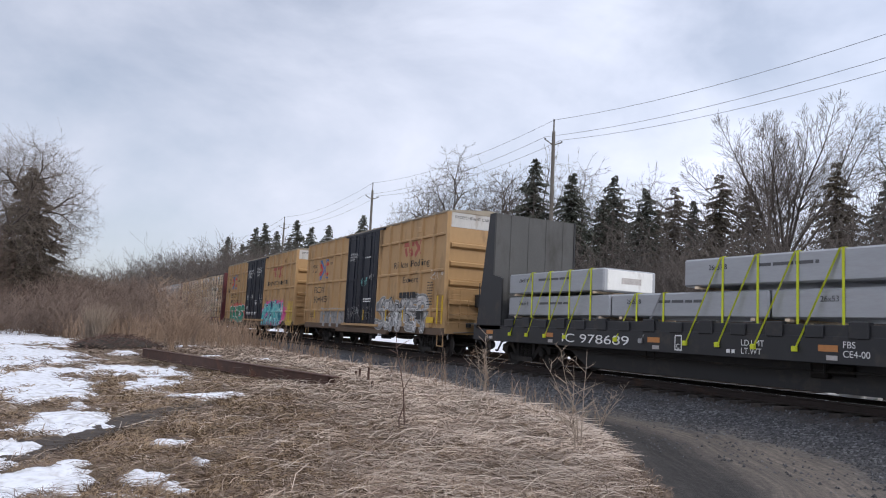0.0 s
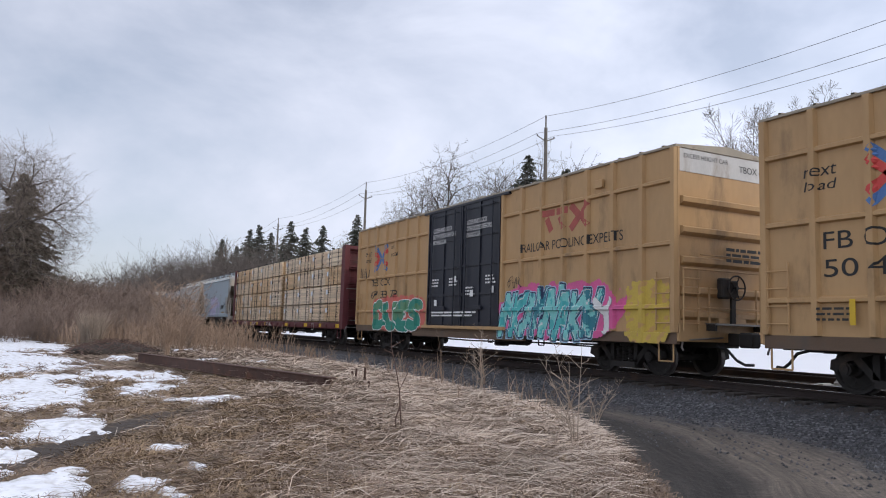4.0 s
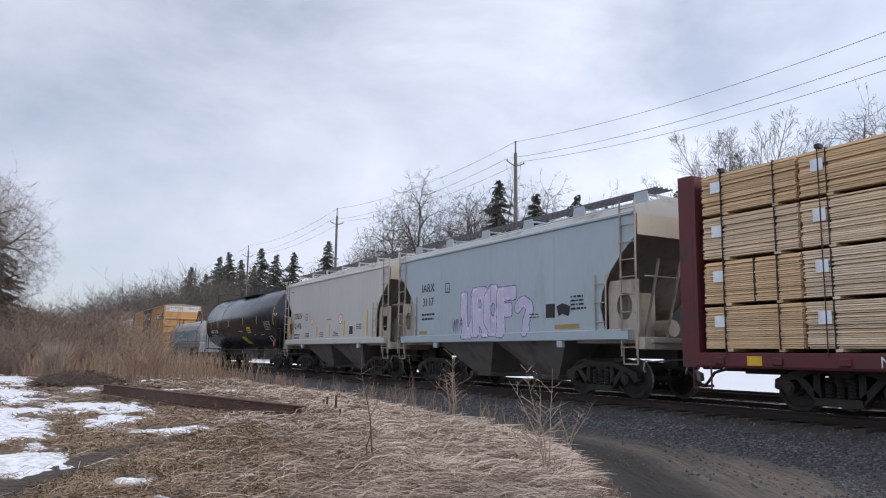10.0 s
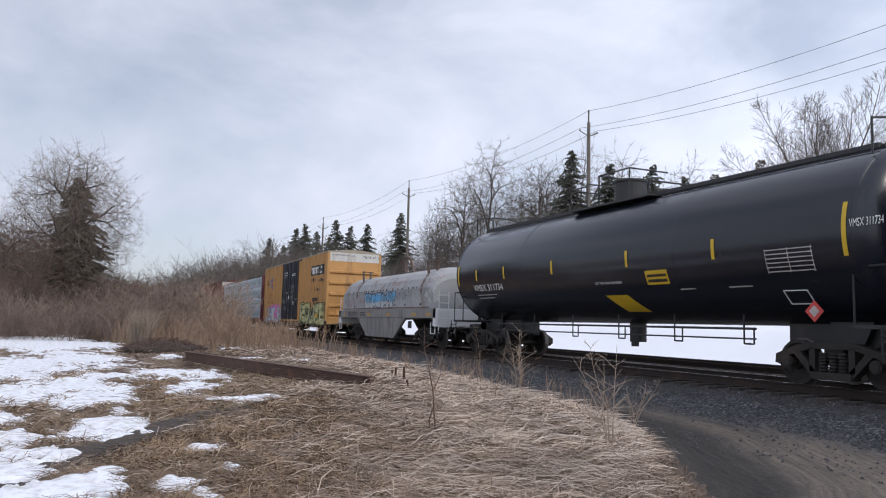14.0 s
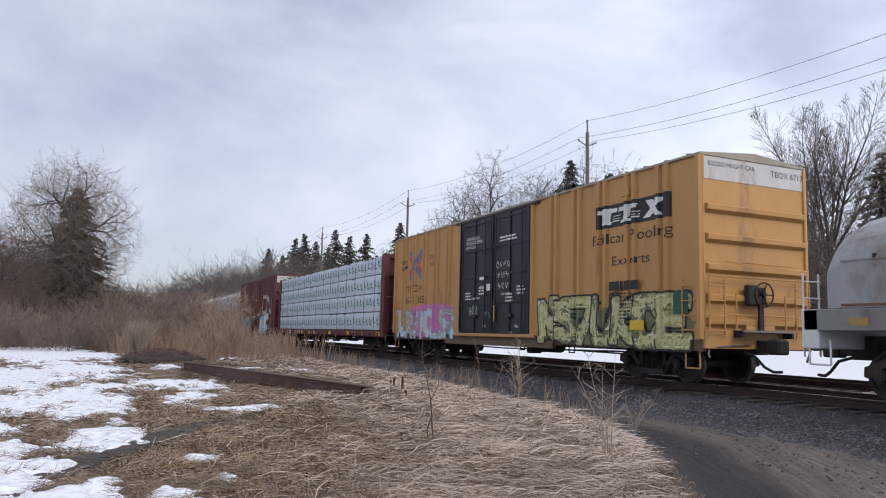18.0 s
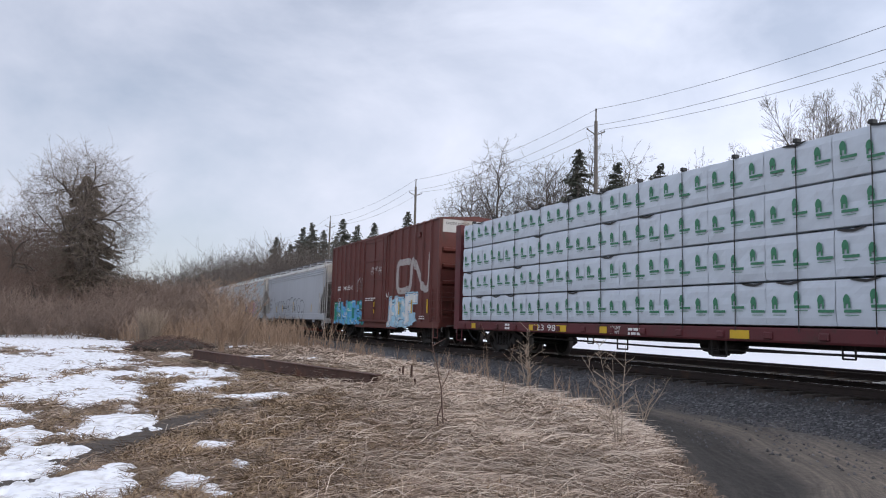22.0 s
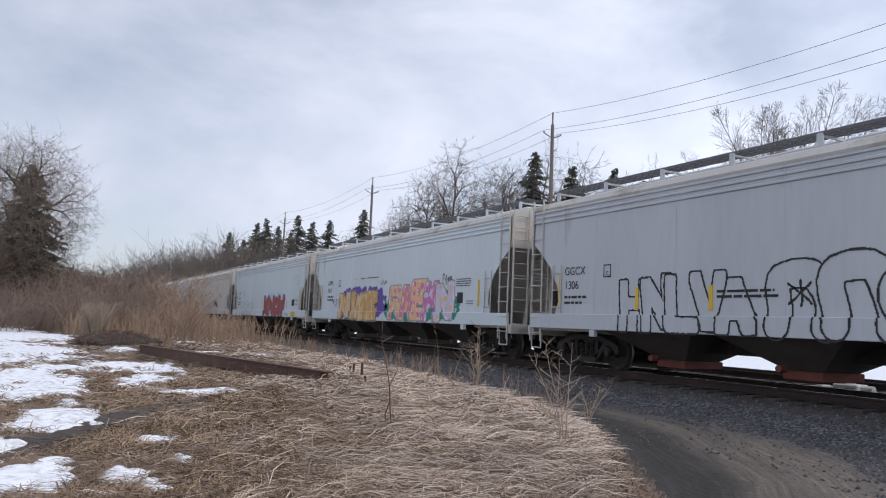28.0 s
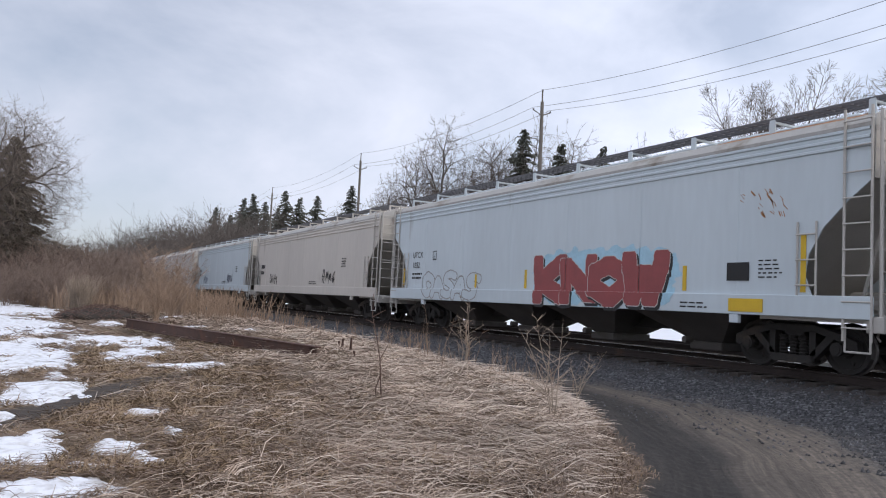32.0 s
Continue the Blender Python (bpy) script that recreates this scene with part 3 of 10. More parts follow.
beam(-15.0, 5.2, -26.3, 2.55, -0.21, "rusty_beam", "long rusty steel beam lying half buried in dead grass")
plank = thing("weathered_plank", pose(-16.8, 4.62, -0.44, 4, 0, 167), "grey weathered plank lying against the rusty beam", "plank")
part("board", box(0, 4.2, -0.09, 0.09, -0.03, 0.03, 0.006), material("grey_plank", (0.19, 0.17, 0.15), 0.9, vary=0.3, scale=4, bump=0.3, stretch=(0.3, 3, 3)), plank)
for sx, sy, sh in ((-16.2, 6.2, 0.32), (-15.4, 6.1, 0.36), (-13.9, 5.6, 0.22), (-16.9, 6.4, 0.2)):
    st = thing("wooden_stake", pose(sx, sy, ground_z(sx, sy), random.uniform(-6, 6), random.uniform(-6, 6), 0), "short broken grey wooden stake in the grass", "stake", "wooden stakes")
    part("shaft", rod(bmesh.new(), (0, 0, -0.1), (0, 0, sh), 0.035, 0.025, 6), BEAMRUST, st)


# ---- plants of the foreground ----
STRAW = material("bleached_straw", (0.37, 0.292, 0.232), 0.85, vary=0.7, scale=1.2, fine=14, bump=0)
PALESTRAW = material("pale_straw", (0.52, 0.435, 0.36), 0.8, vary=0.4, scale=1.2, fine=14, bump=0)
STRAW2 = material("brown_dead_grass", (0.17, 0.122, 0.094), 0.9, vary=0.45, scale=1.0, fine=14, bump=0)
STRAW3 = material("olive_dead_grass", (0.25, 0.178, 0.112), 0.9, vary=0.35, scale=1.0, fine=14, bump=0)
STALK = material("tan_dry_stalks", (0.28, 0.197, 0.14), 0.9, vary=0.35, scale=0.8, bump=0)
STALKRED = material("reddish_dry_stalks", (0.228, 0.166, 0.126), 0.9, vary=0.35, scale=0.8, bump=0)
PALESTEM = material("pale_dry_stem", (0.29, 0.23, 0.18), 0.9, vary=0.25, scale=8, bump=0)
DARKSTEM = material("dark_red_stem", (0.12, 0.075, 0.06), 0.85, vary=0.3, scale=8, bump=0)


def quick_mesh(name, verts, quads, mat):
    me = bpy.data.meshes.new(name)
    me.vertices.add(len(verts))
    me.vertices.foreach_set("co", np.asarray(verts, dtype=np.float32).ravel())
    me.loops.add(quads.size)
    me.loops.foreach_set("vertex_index", np.asarray(quads, dtype=np.int32).ravel())
    me.polygons.add(len(quads))
    me.polygons.foreach_set("loop_start", np.arange(0, quads.size, 4, dtype=np.int32))
    me.materials.append(mat)
    me.update(calc_edges=True)
    return me


def in_snow(x, y):
    return snow_depth(x, y) > 0.05


def blades(name, label, count, mat, seed, length, lift, near, far, pick, wide=0.0055):
    """Bent blades of dead grass that lie in a mat; each is a ribbon of two quads."""
    rng = np.random.default_rng(seed)
    P = []
    while len(P) < count:
        r = near * (far / near) ** rng.random()
        a = radians(rng.uniform(25, 100))
        x, y = -r * math.sin(a), r * math.cos(a)
        if y > 10 or rng.random() > grass_weight(x, y) or in_snow(x, y) or rng.random() > pick(x, y):
            continue
        t = trail(x, y)
        if rng.random() < t * 0.985:
            continue
        P.append((x, y, ground_z(x, y), r))
    P = np.array(P)
    n = len(P)
    comb = 0.9 * np.sin(P[:, 0] * 1.3 + 2.1 * np.sin(P[:, 1] * 0.9)) + 0.6 * np.sin(P[:, 1] * 2.3 + P[:, 0])
    az = comb * 0.6 + rng.normal(0, 1.9, n) + np.where(rng.random(n) < 0.5, 0, math.pi)
    rim = np.array([min(max((grass_edge(q[0]) - q[1]) / 0.9, 0.35), 1.0) for q in P])
    L = length * rng.uniform(0.45, 1.25, n) * rim
    up = np.abs(rng.normal(0, lift, n))
    d = np.stack([np.cos(az), np.sin(az), np.zeros(n)], 1)
    s = np.stack([-np.sin(az), np.cos(az), np.zeros(n)], 1)
    w = (wide * np.maximum(P[:, 3] / 9.0, 0.8) * rng.uniform(0.6, 1.3, n))[:, None]
    base = P[:, :3] + np.array([0, 0, 1.0]) * rng.uniform(-0.01, 0.045, n)[:, None]
    mid = base + d * (L * 0.5)[:, None] + np.array([0, 0, 1.0]) * (L * up * 0.5 + 0.02)[:, None]
    tip = mid + d * (L * 0.5)[:, None] + np.array([0, 0, 1.0]) * (L * (up * 0.35 - 0.10))[:, None] + s * (rng.normal(0, 0.15, n) * L)[:, None]
    tilt = s * 0.8 + np.array([0, 0, 0.6])
    V = np.stack([base - tilt * w, base + tilt * w, mid - tilt * w, mid + tilt * w, tip - tilt * w * 0.35, tip + tilt * w * 0.35], 1).reshape(-1, 3)
    k = (np.arange(n) * 6)[:, None]
    Q = np.concatenate([k + np.array([[0, 1, 3, 2]]), k + np.array([[2, 3, 5, 4]])], 0)
    return tagged(new(name, quick_mesh(name, V, Q, mat)), label, "grass", kind="stuff")


def mound_pick(x, y):
    return (0.05 + 0.95 * smooth(5.6, 2.4, grass_edge(x) - y + 0.8 * fbm(x, y, 0.5))) * (0.6 + 0.4 * smooth(-0.25, 0.2, fbm(x, y, 1.1))) * (0.15 + 0.85 * smooth(-0.1, 0.9, grass_edge(x) - y)) * (0.2 + 0.8 * smooth(-5.2, -10.5, x))


def flat_pick(x, y):
    return (0.25 + 0.75 * smooth(2.0, 6.0, grass_edge(x) - y)) * (0.12 + 0.88 * smooth(-0.12, 0.16, fbm(x, y, 0.9) + 0.3 * fbm(x, y, 3.0))) * (0.4 + 0.6 * smooth(0.0, 1.0, y))


def rim_pick(x, y):
    return smooth(0.8, 0.2, abs(grass_edge(x) - y - 0.25)) * smooth(-22, -14, x)


blades("matted_straw", "matted bleached straw lying over the low bank", 50000, STRAW, 101, 0.36, 0.20, 4.5, 40, mound_pick, 0.0031)
blades("dead_grass", "brown dead grass lying over the low bank", 62000, STRAW2, 102, 0.24, 0.18, 4.5, 34, lambda x, y: (0.45 + 0.5 * smooth(6.5, 3.0, grass_edge(x) - y)) * (0.35 + 0.65 * smooth(-0.15, 0.15, fbm(x, y, 0.9))), 0.0036)
blades("olive_grass", "short olive and tan dead grass", 60000, STRAW3, 103, 0.085, 0.5, 4.5, 22, flat_pick, 0.004)
blades("standing_straw", "loose pale straw standing out of the mat", 1500, STRAW, 104, 0.28, 0.7, 5.5, 30, lambda x, y: mound_pick(x, y) ** 2, 0.0035)
blades("long_straw", "long pale straws lying loose on the bank", 10000, PALESTRAW, 106, 0.6, 0.18, 5.0, 26, mound_pick, 0.0034)
blades("rim_grass", "rough brown dead grass hanging over the edge of the road", 7000, STRAW2, 105, 0.18, 0.6, 4.5, 22, rim_pick, 0.0042)


def stalks(name, label, count, mat, seed, area, hmin, hmax, side=3, thick=0.006):
    rng = np.random.default_rng(seed)
    segs = []
    while len(segs) < count * 4:
        x, y = area(rng)
        if y > grass_edge(x) - 0.1:
            continue
        z = ground_z(x, y)
        h = rng.uniform(hmin, hmax)
        dist = math.hypot(x, y)
        r = thick * max(dist / 14, 0.8)
        lean = rng.normal(0, 0.16, 2)
        m = (x + lean[0] * h * 0.5, y + lean[1] * h * 0.5, z + h * 0.55)
        t = (x + lean[0] * h * 1.2, y + lean[1] * h * 1.2, z + h)
        segs += [(x, y, z - 0.05, *m, r, r * 0.8), (*m, *t, r * 0.8, r * 0.4)]
        for q in range(2):
            a = rng.uniform(0, 6.28)
            u = h * rng.uniform(0.12, 0.3)
            segs.append((*m, m[0] + math.cos(a) * u * 0.6, m[1] + math.sin(a) * u * 0.6, m[2] + u, r * 0.6, r * 0.3))
    s = np.array(segs)
    d = s[:, 3:6] - s[:, 0:3]
    d /= np.linalg.norm(d, axis=1, keepdims=True) + 1e-9
    u = np.cross(d, [[0.37, 0.93, 0.05]])
    u /= np.linalg.norm(u, axis=1, keepdims=True) + 1e-9
    v = np.cross(d, u)
    rows = [p + (u * math.cos(2.094 * i) + v * math.sin(2.094 * i)) * r[:, None] for p, r in ((s[:, 0:3], s[:, 6]), (s[:, 3:6], s[:, 7])) for i in range(3)]
    V = np.stack(rows, 1).reshape(-1, 3)
    k = (np.arange(len(s)) * 6)[:, None]
    Q = np.concatenate([k + np.array([[i, (i + 1) % 3, 3 + (i + 1) % 3, 3 + i]]) for i in range(3)], 0)
    return tagged(new(name, quick_mesh(name, V, Q, mat)), label, "dry weeds", kind="stuff")


def field(x0, x1, ylo, yhi, lump=0.0):
    def area(rng):
        while True:
            x = x0 + (x1 - x0) * rng.random()
            y = rng.uniform(ylo(x), yhi(x))
            front = x0 if x1 > -20 else x1 - 14 * smooth(2.2, -1.5, y) - 9 * max(fbm(x1 * 0.3, y, 0.5) + 0.1, 0)
            if x > front and x1 < -20:
                continue
            if fbm(x, y, 0.25) > rng.uniform(-0.5, 0.5) * lump - 0.06 * lump:
                return x, y
    return area


stalks("dry_weeds", "tall tan dry weeds standing in the field", 3000, STALK, 111, field(-72, -36, lambda x: 0.13 * x, lambda x: 8.8, 1.8), 0.35, 1.5)
stalks("reddish_weeds", "reddish-brown dry weeds standing in the field", 5200, STALKRED, 112, field(-95, -50, lambda x: 0.13 * x, lambda x: 9.0, 1.4), 0.6, 2.3)
stalks("edge_weeds", "thin dry weeds along the edge of the ballast", 330, STALK, 113, field(-40, -9, lambda x: grass_edge(x) - 1.3, lambda x: grass_edge(x) - 0.05), 0.15, 0.7, thick=0.0045)
stalks("tall_grass_clump", "clump of tall pale dry grass", 620, PALESTEM, 114, field(-37, -34.0, lambda x: 0.1, lambda x: 1.9, 0.5), 0.8, 1.9)
stalks("bank_weeds", "dry tan weeds on the bank between the beam and the track", 700, STALK, 115, field(-62, -27, lambda x: 5.6, lambda x: 9.2, 1.3), 0.4, 1.5)


def shrub(x, y, height, spread, stems, label, mat, seed, name="leafless_shrub", lean=(0, 0), r0=0.012, twigs=5, dense=1):
    """A many-stemmed leafless shrub: stems with side twigs, in one mesh a stem."""
    rng = np.random.default_rng(seed)
    e = thing(name, pose(x, y, ground_z(x, y)), label, "shrub", "leafless shrubs")
    for i in range(stems):
        bm = bmesh.new()
        a = rng.uniform(0, 6.28)
        out = spread * rng.uniform(0.15, 1.0)
        h = height * rng.uniform(0.6, 1.0)
        p = Vector((rng.normal(0, 0.04), rng.normal(0, 0.04), -0.05))
        pts = [p]
        for k in range(1, 6):
            f = k / 5
            pts.append(Vector((p.x + math.cos(a) * out * f ** 1.4 + lean[0] * f + rng.normal(0, 0.02), p.y + math.sin(a) * out * f ** 1.4 + lean[1] * f + rng.normal(0, 0.02), h * f)))
        for k in range(5):
            rod(bm, pts[k], pts[k + 1], r0 * (1 - 0.16 * k), r0 * (1 - 0.16 * (k + 1)), 5, False)
        for j in range(twigs):
            k = rng.integers(1, 5)
            q = pts[k].lerp(pts[k + 1], rng.random())
            b = rng.uniform(0, 6.28)
            u = h * rng.uniform(0.10, 0.30) * (1.2 - 0.15 * k)
            t = q + Vector((math.cos(b) * u * 0.95, math.sin(b) * u * 0.95, u * rng.uniform(0.35, 0.95)))
            rod(bm, q, t, r0 * 0.5, r0 * 0.22, 4, False)
            for c in range(dense):
                b2 = b + rng.normal(0, 0.8)
                w = q.lerp(t, rng.uniform(0.3, 0.9))
                rod(bm, w, w + Vector((math.cos(b2) * u * 0.35, math.sin(b2) * u * 0.45, u * rng.uniform(0.1, 0.5))), r0 * 0.3, r0 * 0.15, 3, False)
        part("stem", bm, mat, e)
    return e


shrub(-6.95, 5.25, 1.25, 0.62, 4, "pale leafless shrub with forked twigs at the road's edge", PALESTEM, 121, r0=0.009, twigs=11, dense=3, lean=(-0.12, 0.12))
shrub(-8.6, 6.9, 1.05, 0.75, 4, "pale leafless shrub with forked twigs at the road's edge", PALESTEM, 122, r0=0.007, twigs=9, dense=2, lean=(0.15, 0.3))
shrub(-13.6, 8.0, 1.55, 0.5, 5, "grey leafless shrub on the bank beside the track", PALESTEM, 123, r0=0.012, twigs=9, dense=2)
shrub(-8.38, 3.78, 1.35, 0.3, 2, "two thin dark stems standing in the straw", DARKSTEM, 124, r0=0.011, twigs=2, dense=0, name="dead_weed")
shrub(-14.43, 7.49, 1.3, 0.12, 3, "thin upright leafless stems on the bank", STALK, 125, r0=0.007, twigs=3, dense=0)
shrub(-12.4, 7.4, 1.25, 0.3, 3, "thin leafless shrub on the bank beside the track", STALK, 126, r0=0.006, twigs=4, dense=1)
shrub(-10.9, 5.9, 1.1, 0.2, 2, "thin upright leafless stems on the bank", STALK, 132, r0=0.006, twigs=3, dense=0)
shrub(-6.1, 2.1, 0.38, 0.18, 9, "tuft of pale dead grass stems", PALESTEM, 127, r0=0.004, twigs=2, dense=0, name="grass_tuft")
shrub(-30.6, 4.0, 2.9, 1.5, 20, "tall many-stemmed leafless bush beside the rusty beam", STALK, 128, r0=0.015, twigs=9, dense=3)
shrub(-33.2, 4.9, 3.2, 1.7, 22, "tall many-stemmed leafless bush beside the rusty beam", STALK, 129, r0=0.016, twigs=9, dense=3)
shrub(-35.8, 5.6, 3.0, 1.6, 18, "many-stemmed leafless bush in dry weeds", STALKRED, 130, r0=0.016, twigs=8, dense=3)
shrub(-40.0, 5.0, 3.2, 1.6, 16, "many-stemmed leafless bush in dry weeds", STALKRED, 131, r0=0.018, twigs=8, dense=3)
for k, (x, y) in enumerate(((-18, 8.3), (-20.5, 8.2), (-15.6, 7.6), (-16.6, 8.3), (-23.5, 8.3), (-26.5, 8.4), (-19.2, 7.7), (-22.0, 7.5))):
    shrub(x, y, 0.75, 0.35, 3, "small leafless shrub on the bank beside the track", STALK, 140 + k, r0=0.006, twigs=5, dense=1)


# fallen sticks, a dark heap of cut brush
def fallen(x, y, turn, length, r, mat, tilt=3):
    e = thing("fallen_stick", pose(x, y, ground_z(x, y) + 0.06, 0, tilt, turn), "dry barkless stick lying on dead grass", "stick", "fallen sticks")
    rng = random.Random(int(x * 100 + y * 10))
    bm = pipe(bmesh.new(), [(length * k / 3, rng.uniform(-0.03, 0.03), rng.uniform(-0.015, 0.02)) for k in range(4)], r, 6)
    part("shaft", bm, mat, e)


for k, (x, y, t, L) in enumerate(((-14.9, 3.2, 35, 0.9), (-14.5, 3.6, 50, 0.8), (-15.3, 3.0, 20, 1.0), (-14.7, 3.9, 75, 0.6), (-15.4, 3.5, 60, 0.9), (-14.3, 3.3, 110, 0.7), (-15.0, 3.6, 95, 1.0), (-14.6, 3.0, 70, 0.8), (-15.6, 3.2, 80, 0.7), (-6.5, 4.9, 150, 0.35), (-7.6, 4.3, 20, 0.3))):
    fallen(x, y, t, L, 0.022 + 0.006 * (k % 3) if k < 9 else 0.012, PALESTEM)
rng9 = np.random.default_rng(9)
heap = thing("brush_heap", pose(-34.6, 2.4, ground_z(-34.6, 2.4)), "dark low heap of earth and cut brush in the field", "brush heap")
bm = bmesh.new()
for i in range(420):
    a, q = rng9.uniform(0, 6.28), rng9.uniform(0, 1) ** 0.5
    c = Vector((math.cos(a) * q * 1.3, math.sin(a) * q * 1.9, 0.55 * (1 - q * q) + 0.02))
    b = rng9.uniform(0, 6.28)
    L = rng9.uniform(0.2, 0.7)
    rod(bm, c - Vector((math.cos(b) * L / 2, math.sin(b) * L / 2, 0.06)), c + Vector((math.cos(b) * L / 2, math.sin(b) * L / 2, 0.1)), 0.011, 0.006, 4, False)
part("brush", bm, DARKSTEM, heap)
bm = bmesh.new()
bmesh.ops.create_uvsphere(bm, u_segments=22, v_segments=10, radius=1.0)
for v in bm.verts:
    k = 1 + 0.25 * noise.noise(v.co * 2.5)
    k += 0.2 * noise.noise(v.co * 7)
    v.co = Vector((v.co.x * 1.15 * k, v.co.y * 1.7 * k, max(v.co.z, -0.2) * 0.42 * k))
part("earth", bm, material("dark_earth", (0.045, 0.036, 0.03), 0.95, vary=0.5, scale=5, bump=0.8), heap, smooth=True)


# ---- loose stones of the ballast ----
def stones(count, seed):
    rng = np.random.default_rng(seed)
    P = []
    while len(P) < count:
        x = -4.5 - 22 * rng.random() ** 1.5
        y = rng.uniform(7.5, 12.0) if rng.random() < 0.9 else rng.uniform(12.4, 13.4)
        if grass_weight(x, y) > 0.4 or (dirt_weight(x, y) > 0.5 and rng.random() > 0.08):
            continue
        P.append((x, y, ground_z(x, y)))
    P = np.array(P)
    n = len(P)
    R = rng.uniform(0.014, 0.034, n)[:, None]
    dirs = np.array([[1, 0, 0], [0, 1, 0], [-1, 0, 0], [0, -1, 0], [0, 0, 1], [0, 0, -1]], float)
    V = (P[:, None, :] + dirs[None] * R[:, None] * rng.uniform(0.55, 1.25, (n, 6, 1)) + rng.normal(0, 0.003, (n, 6, 3))).reshape(-1, 3)
    k = (np.arange(n) * 6)[:, None]
    F = np.concatenate([k + np.array([[a, b, 4]]) for a, b in ((0, 1), (1, 2), (2, 3), (3, 0))] + [k + np.array([[b, a, 5]]) for a, b in ((0, 1), (1, 2), (2, 3), (3, 0))], 0)
    me = bpy.data.meshes.new("ballast_stones")
    me.vertices.add(len(V))
    me.vertices.foreach_set("co", V.astype(np.float32).ravel())
    me.loops.add(F.size)
    me.loops.foreach_set("vertex_index", F.astype(np.int32).ravel())
    me.polygons.add(len(F))
    me.polygons.foreach_set("loop_start", np.arange(0, F.size, 3, dtype=np.int32))
    m = bpy.data.materials.new("crushed_ballast")
    m.use_nodes = True
    nn, ll = m.node_tree.nodes, m.node_tree.links
    b = nn["Principled BSDF"]
    b.inputs["Roughness"].default_value = 0.85
    g = nn.new("ShaderNodeNewGeometry")
    r = nn.new("ShaderNodeValToRGB")
    r.color_ramp.elements[0].color, r.color_ramp.elements[1].color = (0.03, 0.03, 0.032, 1), (0.17, 0.17, 0.18, 1)
    r.color_ramp.elements.new(0.9).color = (0.09, 0.09, 0.095, 1)
    ll.new(g.outputs["Random Per Island"], r.inputs["Fac"])
    ll.new(r.outputs["Color"], b.inputs["Base Color"])
    me.materials.append(m)
    me.update(calc_edges=True)
    tagged(new("ballast_stones", me), "loose crushed grey ballast stones beside the track", "gravel", kind="stuff")


stones(15000, 77)

# ---- poles and wires ----
POLEWOOD = material("weathered_pole_wood", (0.13, 0.115, 0.10), 0.9, vary=0.3, scale=3, bump=0.3, stretch=(4, 4, 0.3))
WIRE = material("wire", (0.16, 0.16, 0.17), 0.5)
INSULATOR = material("insulator", (0.10, 0.09, 0.09), 0.4)
POLES = [(-10.6, 34.0, 16.3), (-47.3, 33.5, 17.86), (-83.9, 32.9, 18.36), (-123.6, 32.9, 18.6), (-166, 32.9, 18.7)]
for px, py, pz in POLES:
    e = thing("utility_pole", pose(px, py, -0.4), "weathered grey wooden utility pole with small crossarm", "utility pole", "utility poles along the railway")
    part("pole", rod(bmesh.new(), (0.15, 0, -0.5), (0, 0, pz - 0.5), 0.20, 0.13, 12), POLEWOOD, e)
    part("top_pin", rod(bmesh.new(), (0, 0, pz - 0.6), (0, 0, pz + 0.4), 0.06, sides=8), POLEWOOD, e)
    for s in (-1, 1):
        part("bracket_arm", rod(bmesh.new(), (0, s * 0.1, pz - 1.55), (0, s * 0.8, pz - 1.25), 0.045, sides=6), POLEWOOD, e)
        part("insulator", rod(bmesh.new(), (0, s * 0.8, pz - 1.28), (0, s * 0.8, pz - 1.14), 0.06, sides=8), INSULATOR, e)
    part("insulator", rod(bmesh.new(), (0, 0, pz + 0.3), (0, 0, pz + 0.5), 0.07, sides=8), INSULATOR, e)
for dy, dz in ((0.0, 0.05), (-0.8, -1.45), (0.8, -1.45)):
    line = thing("overhead_wire", pose(0, 0, 0), "thin dark overhead wire sagging between the utility poles", "wire", "overhead wires")
    for (xa, ya, za), (xb, yb, zb) in zip(POLES, POLES[1:]):
        cu = bpy.data.curves.new("span", "CURVE")
        cu.dimensions, cu.bevel_depth, cu.bevel_resolution = "3D", 0.014, 1
        sp = cu.splines.new("POLY")
        sp.points.add(14)
        for k in range(15):
            sp.points[k].co = (xa + (xb - xa) * k / 14, ya + (yb - ya) * k / 14 + dy, za + (zb - za) * k / 14 + dz - 0.9 * (1 - (2 * k / 14 - 1) ** 2), 1)
        tmp = bpy.data.objects.new("tmp", cu)
        me = bpy.data.meshes.new_from_object(tmp)
        bpy.data.objects.remove(tmp)
        me.materials.clear()
        me.materials.append(WIRE)
        new("span", me).parent = line


# ---- plants: mesh building ----
def fast_mesh(name, verts, faces, mat, smooth=False):
    """A mesh from arrays: verts (n, 3) and faces (m, 3 or 4)."""
    me = bpy.data.meshes.new(name)
    k = faces.shape[1]
    me.vertices.add(len(verts))
    me.vertices.foreach_set("co", np.asarray(verts, dtype=np.float32).ravel())
    me.loops.add(faces.size)
    me.loops.foreach_set("vertex_index", np.asarray(faces, dtype=np.int32).ravel())
    me.polygons.add(len(faces))
    me.polygons.foreach_set("loop_start", np.arange(0, faces.size, k, dtype=np.int32))
    if smooth:
        me.polygons.foreach_set("use_smooth", np.ones(len(faces), dtype=bool))
    me.materials.append(mat)
    me.update(calc_edges=True)
    return me


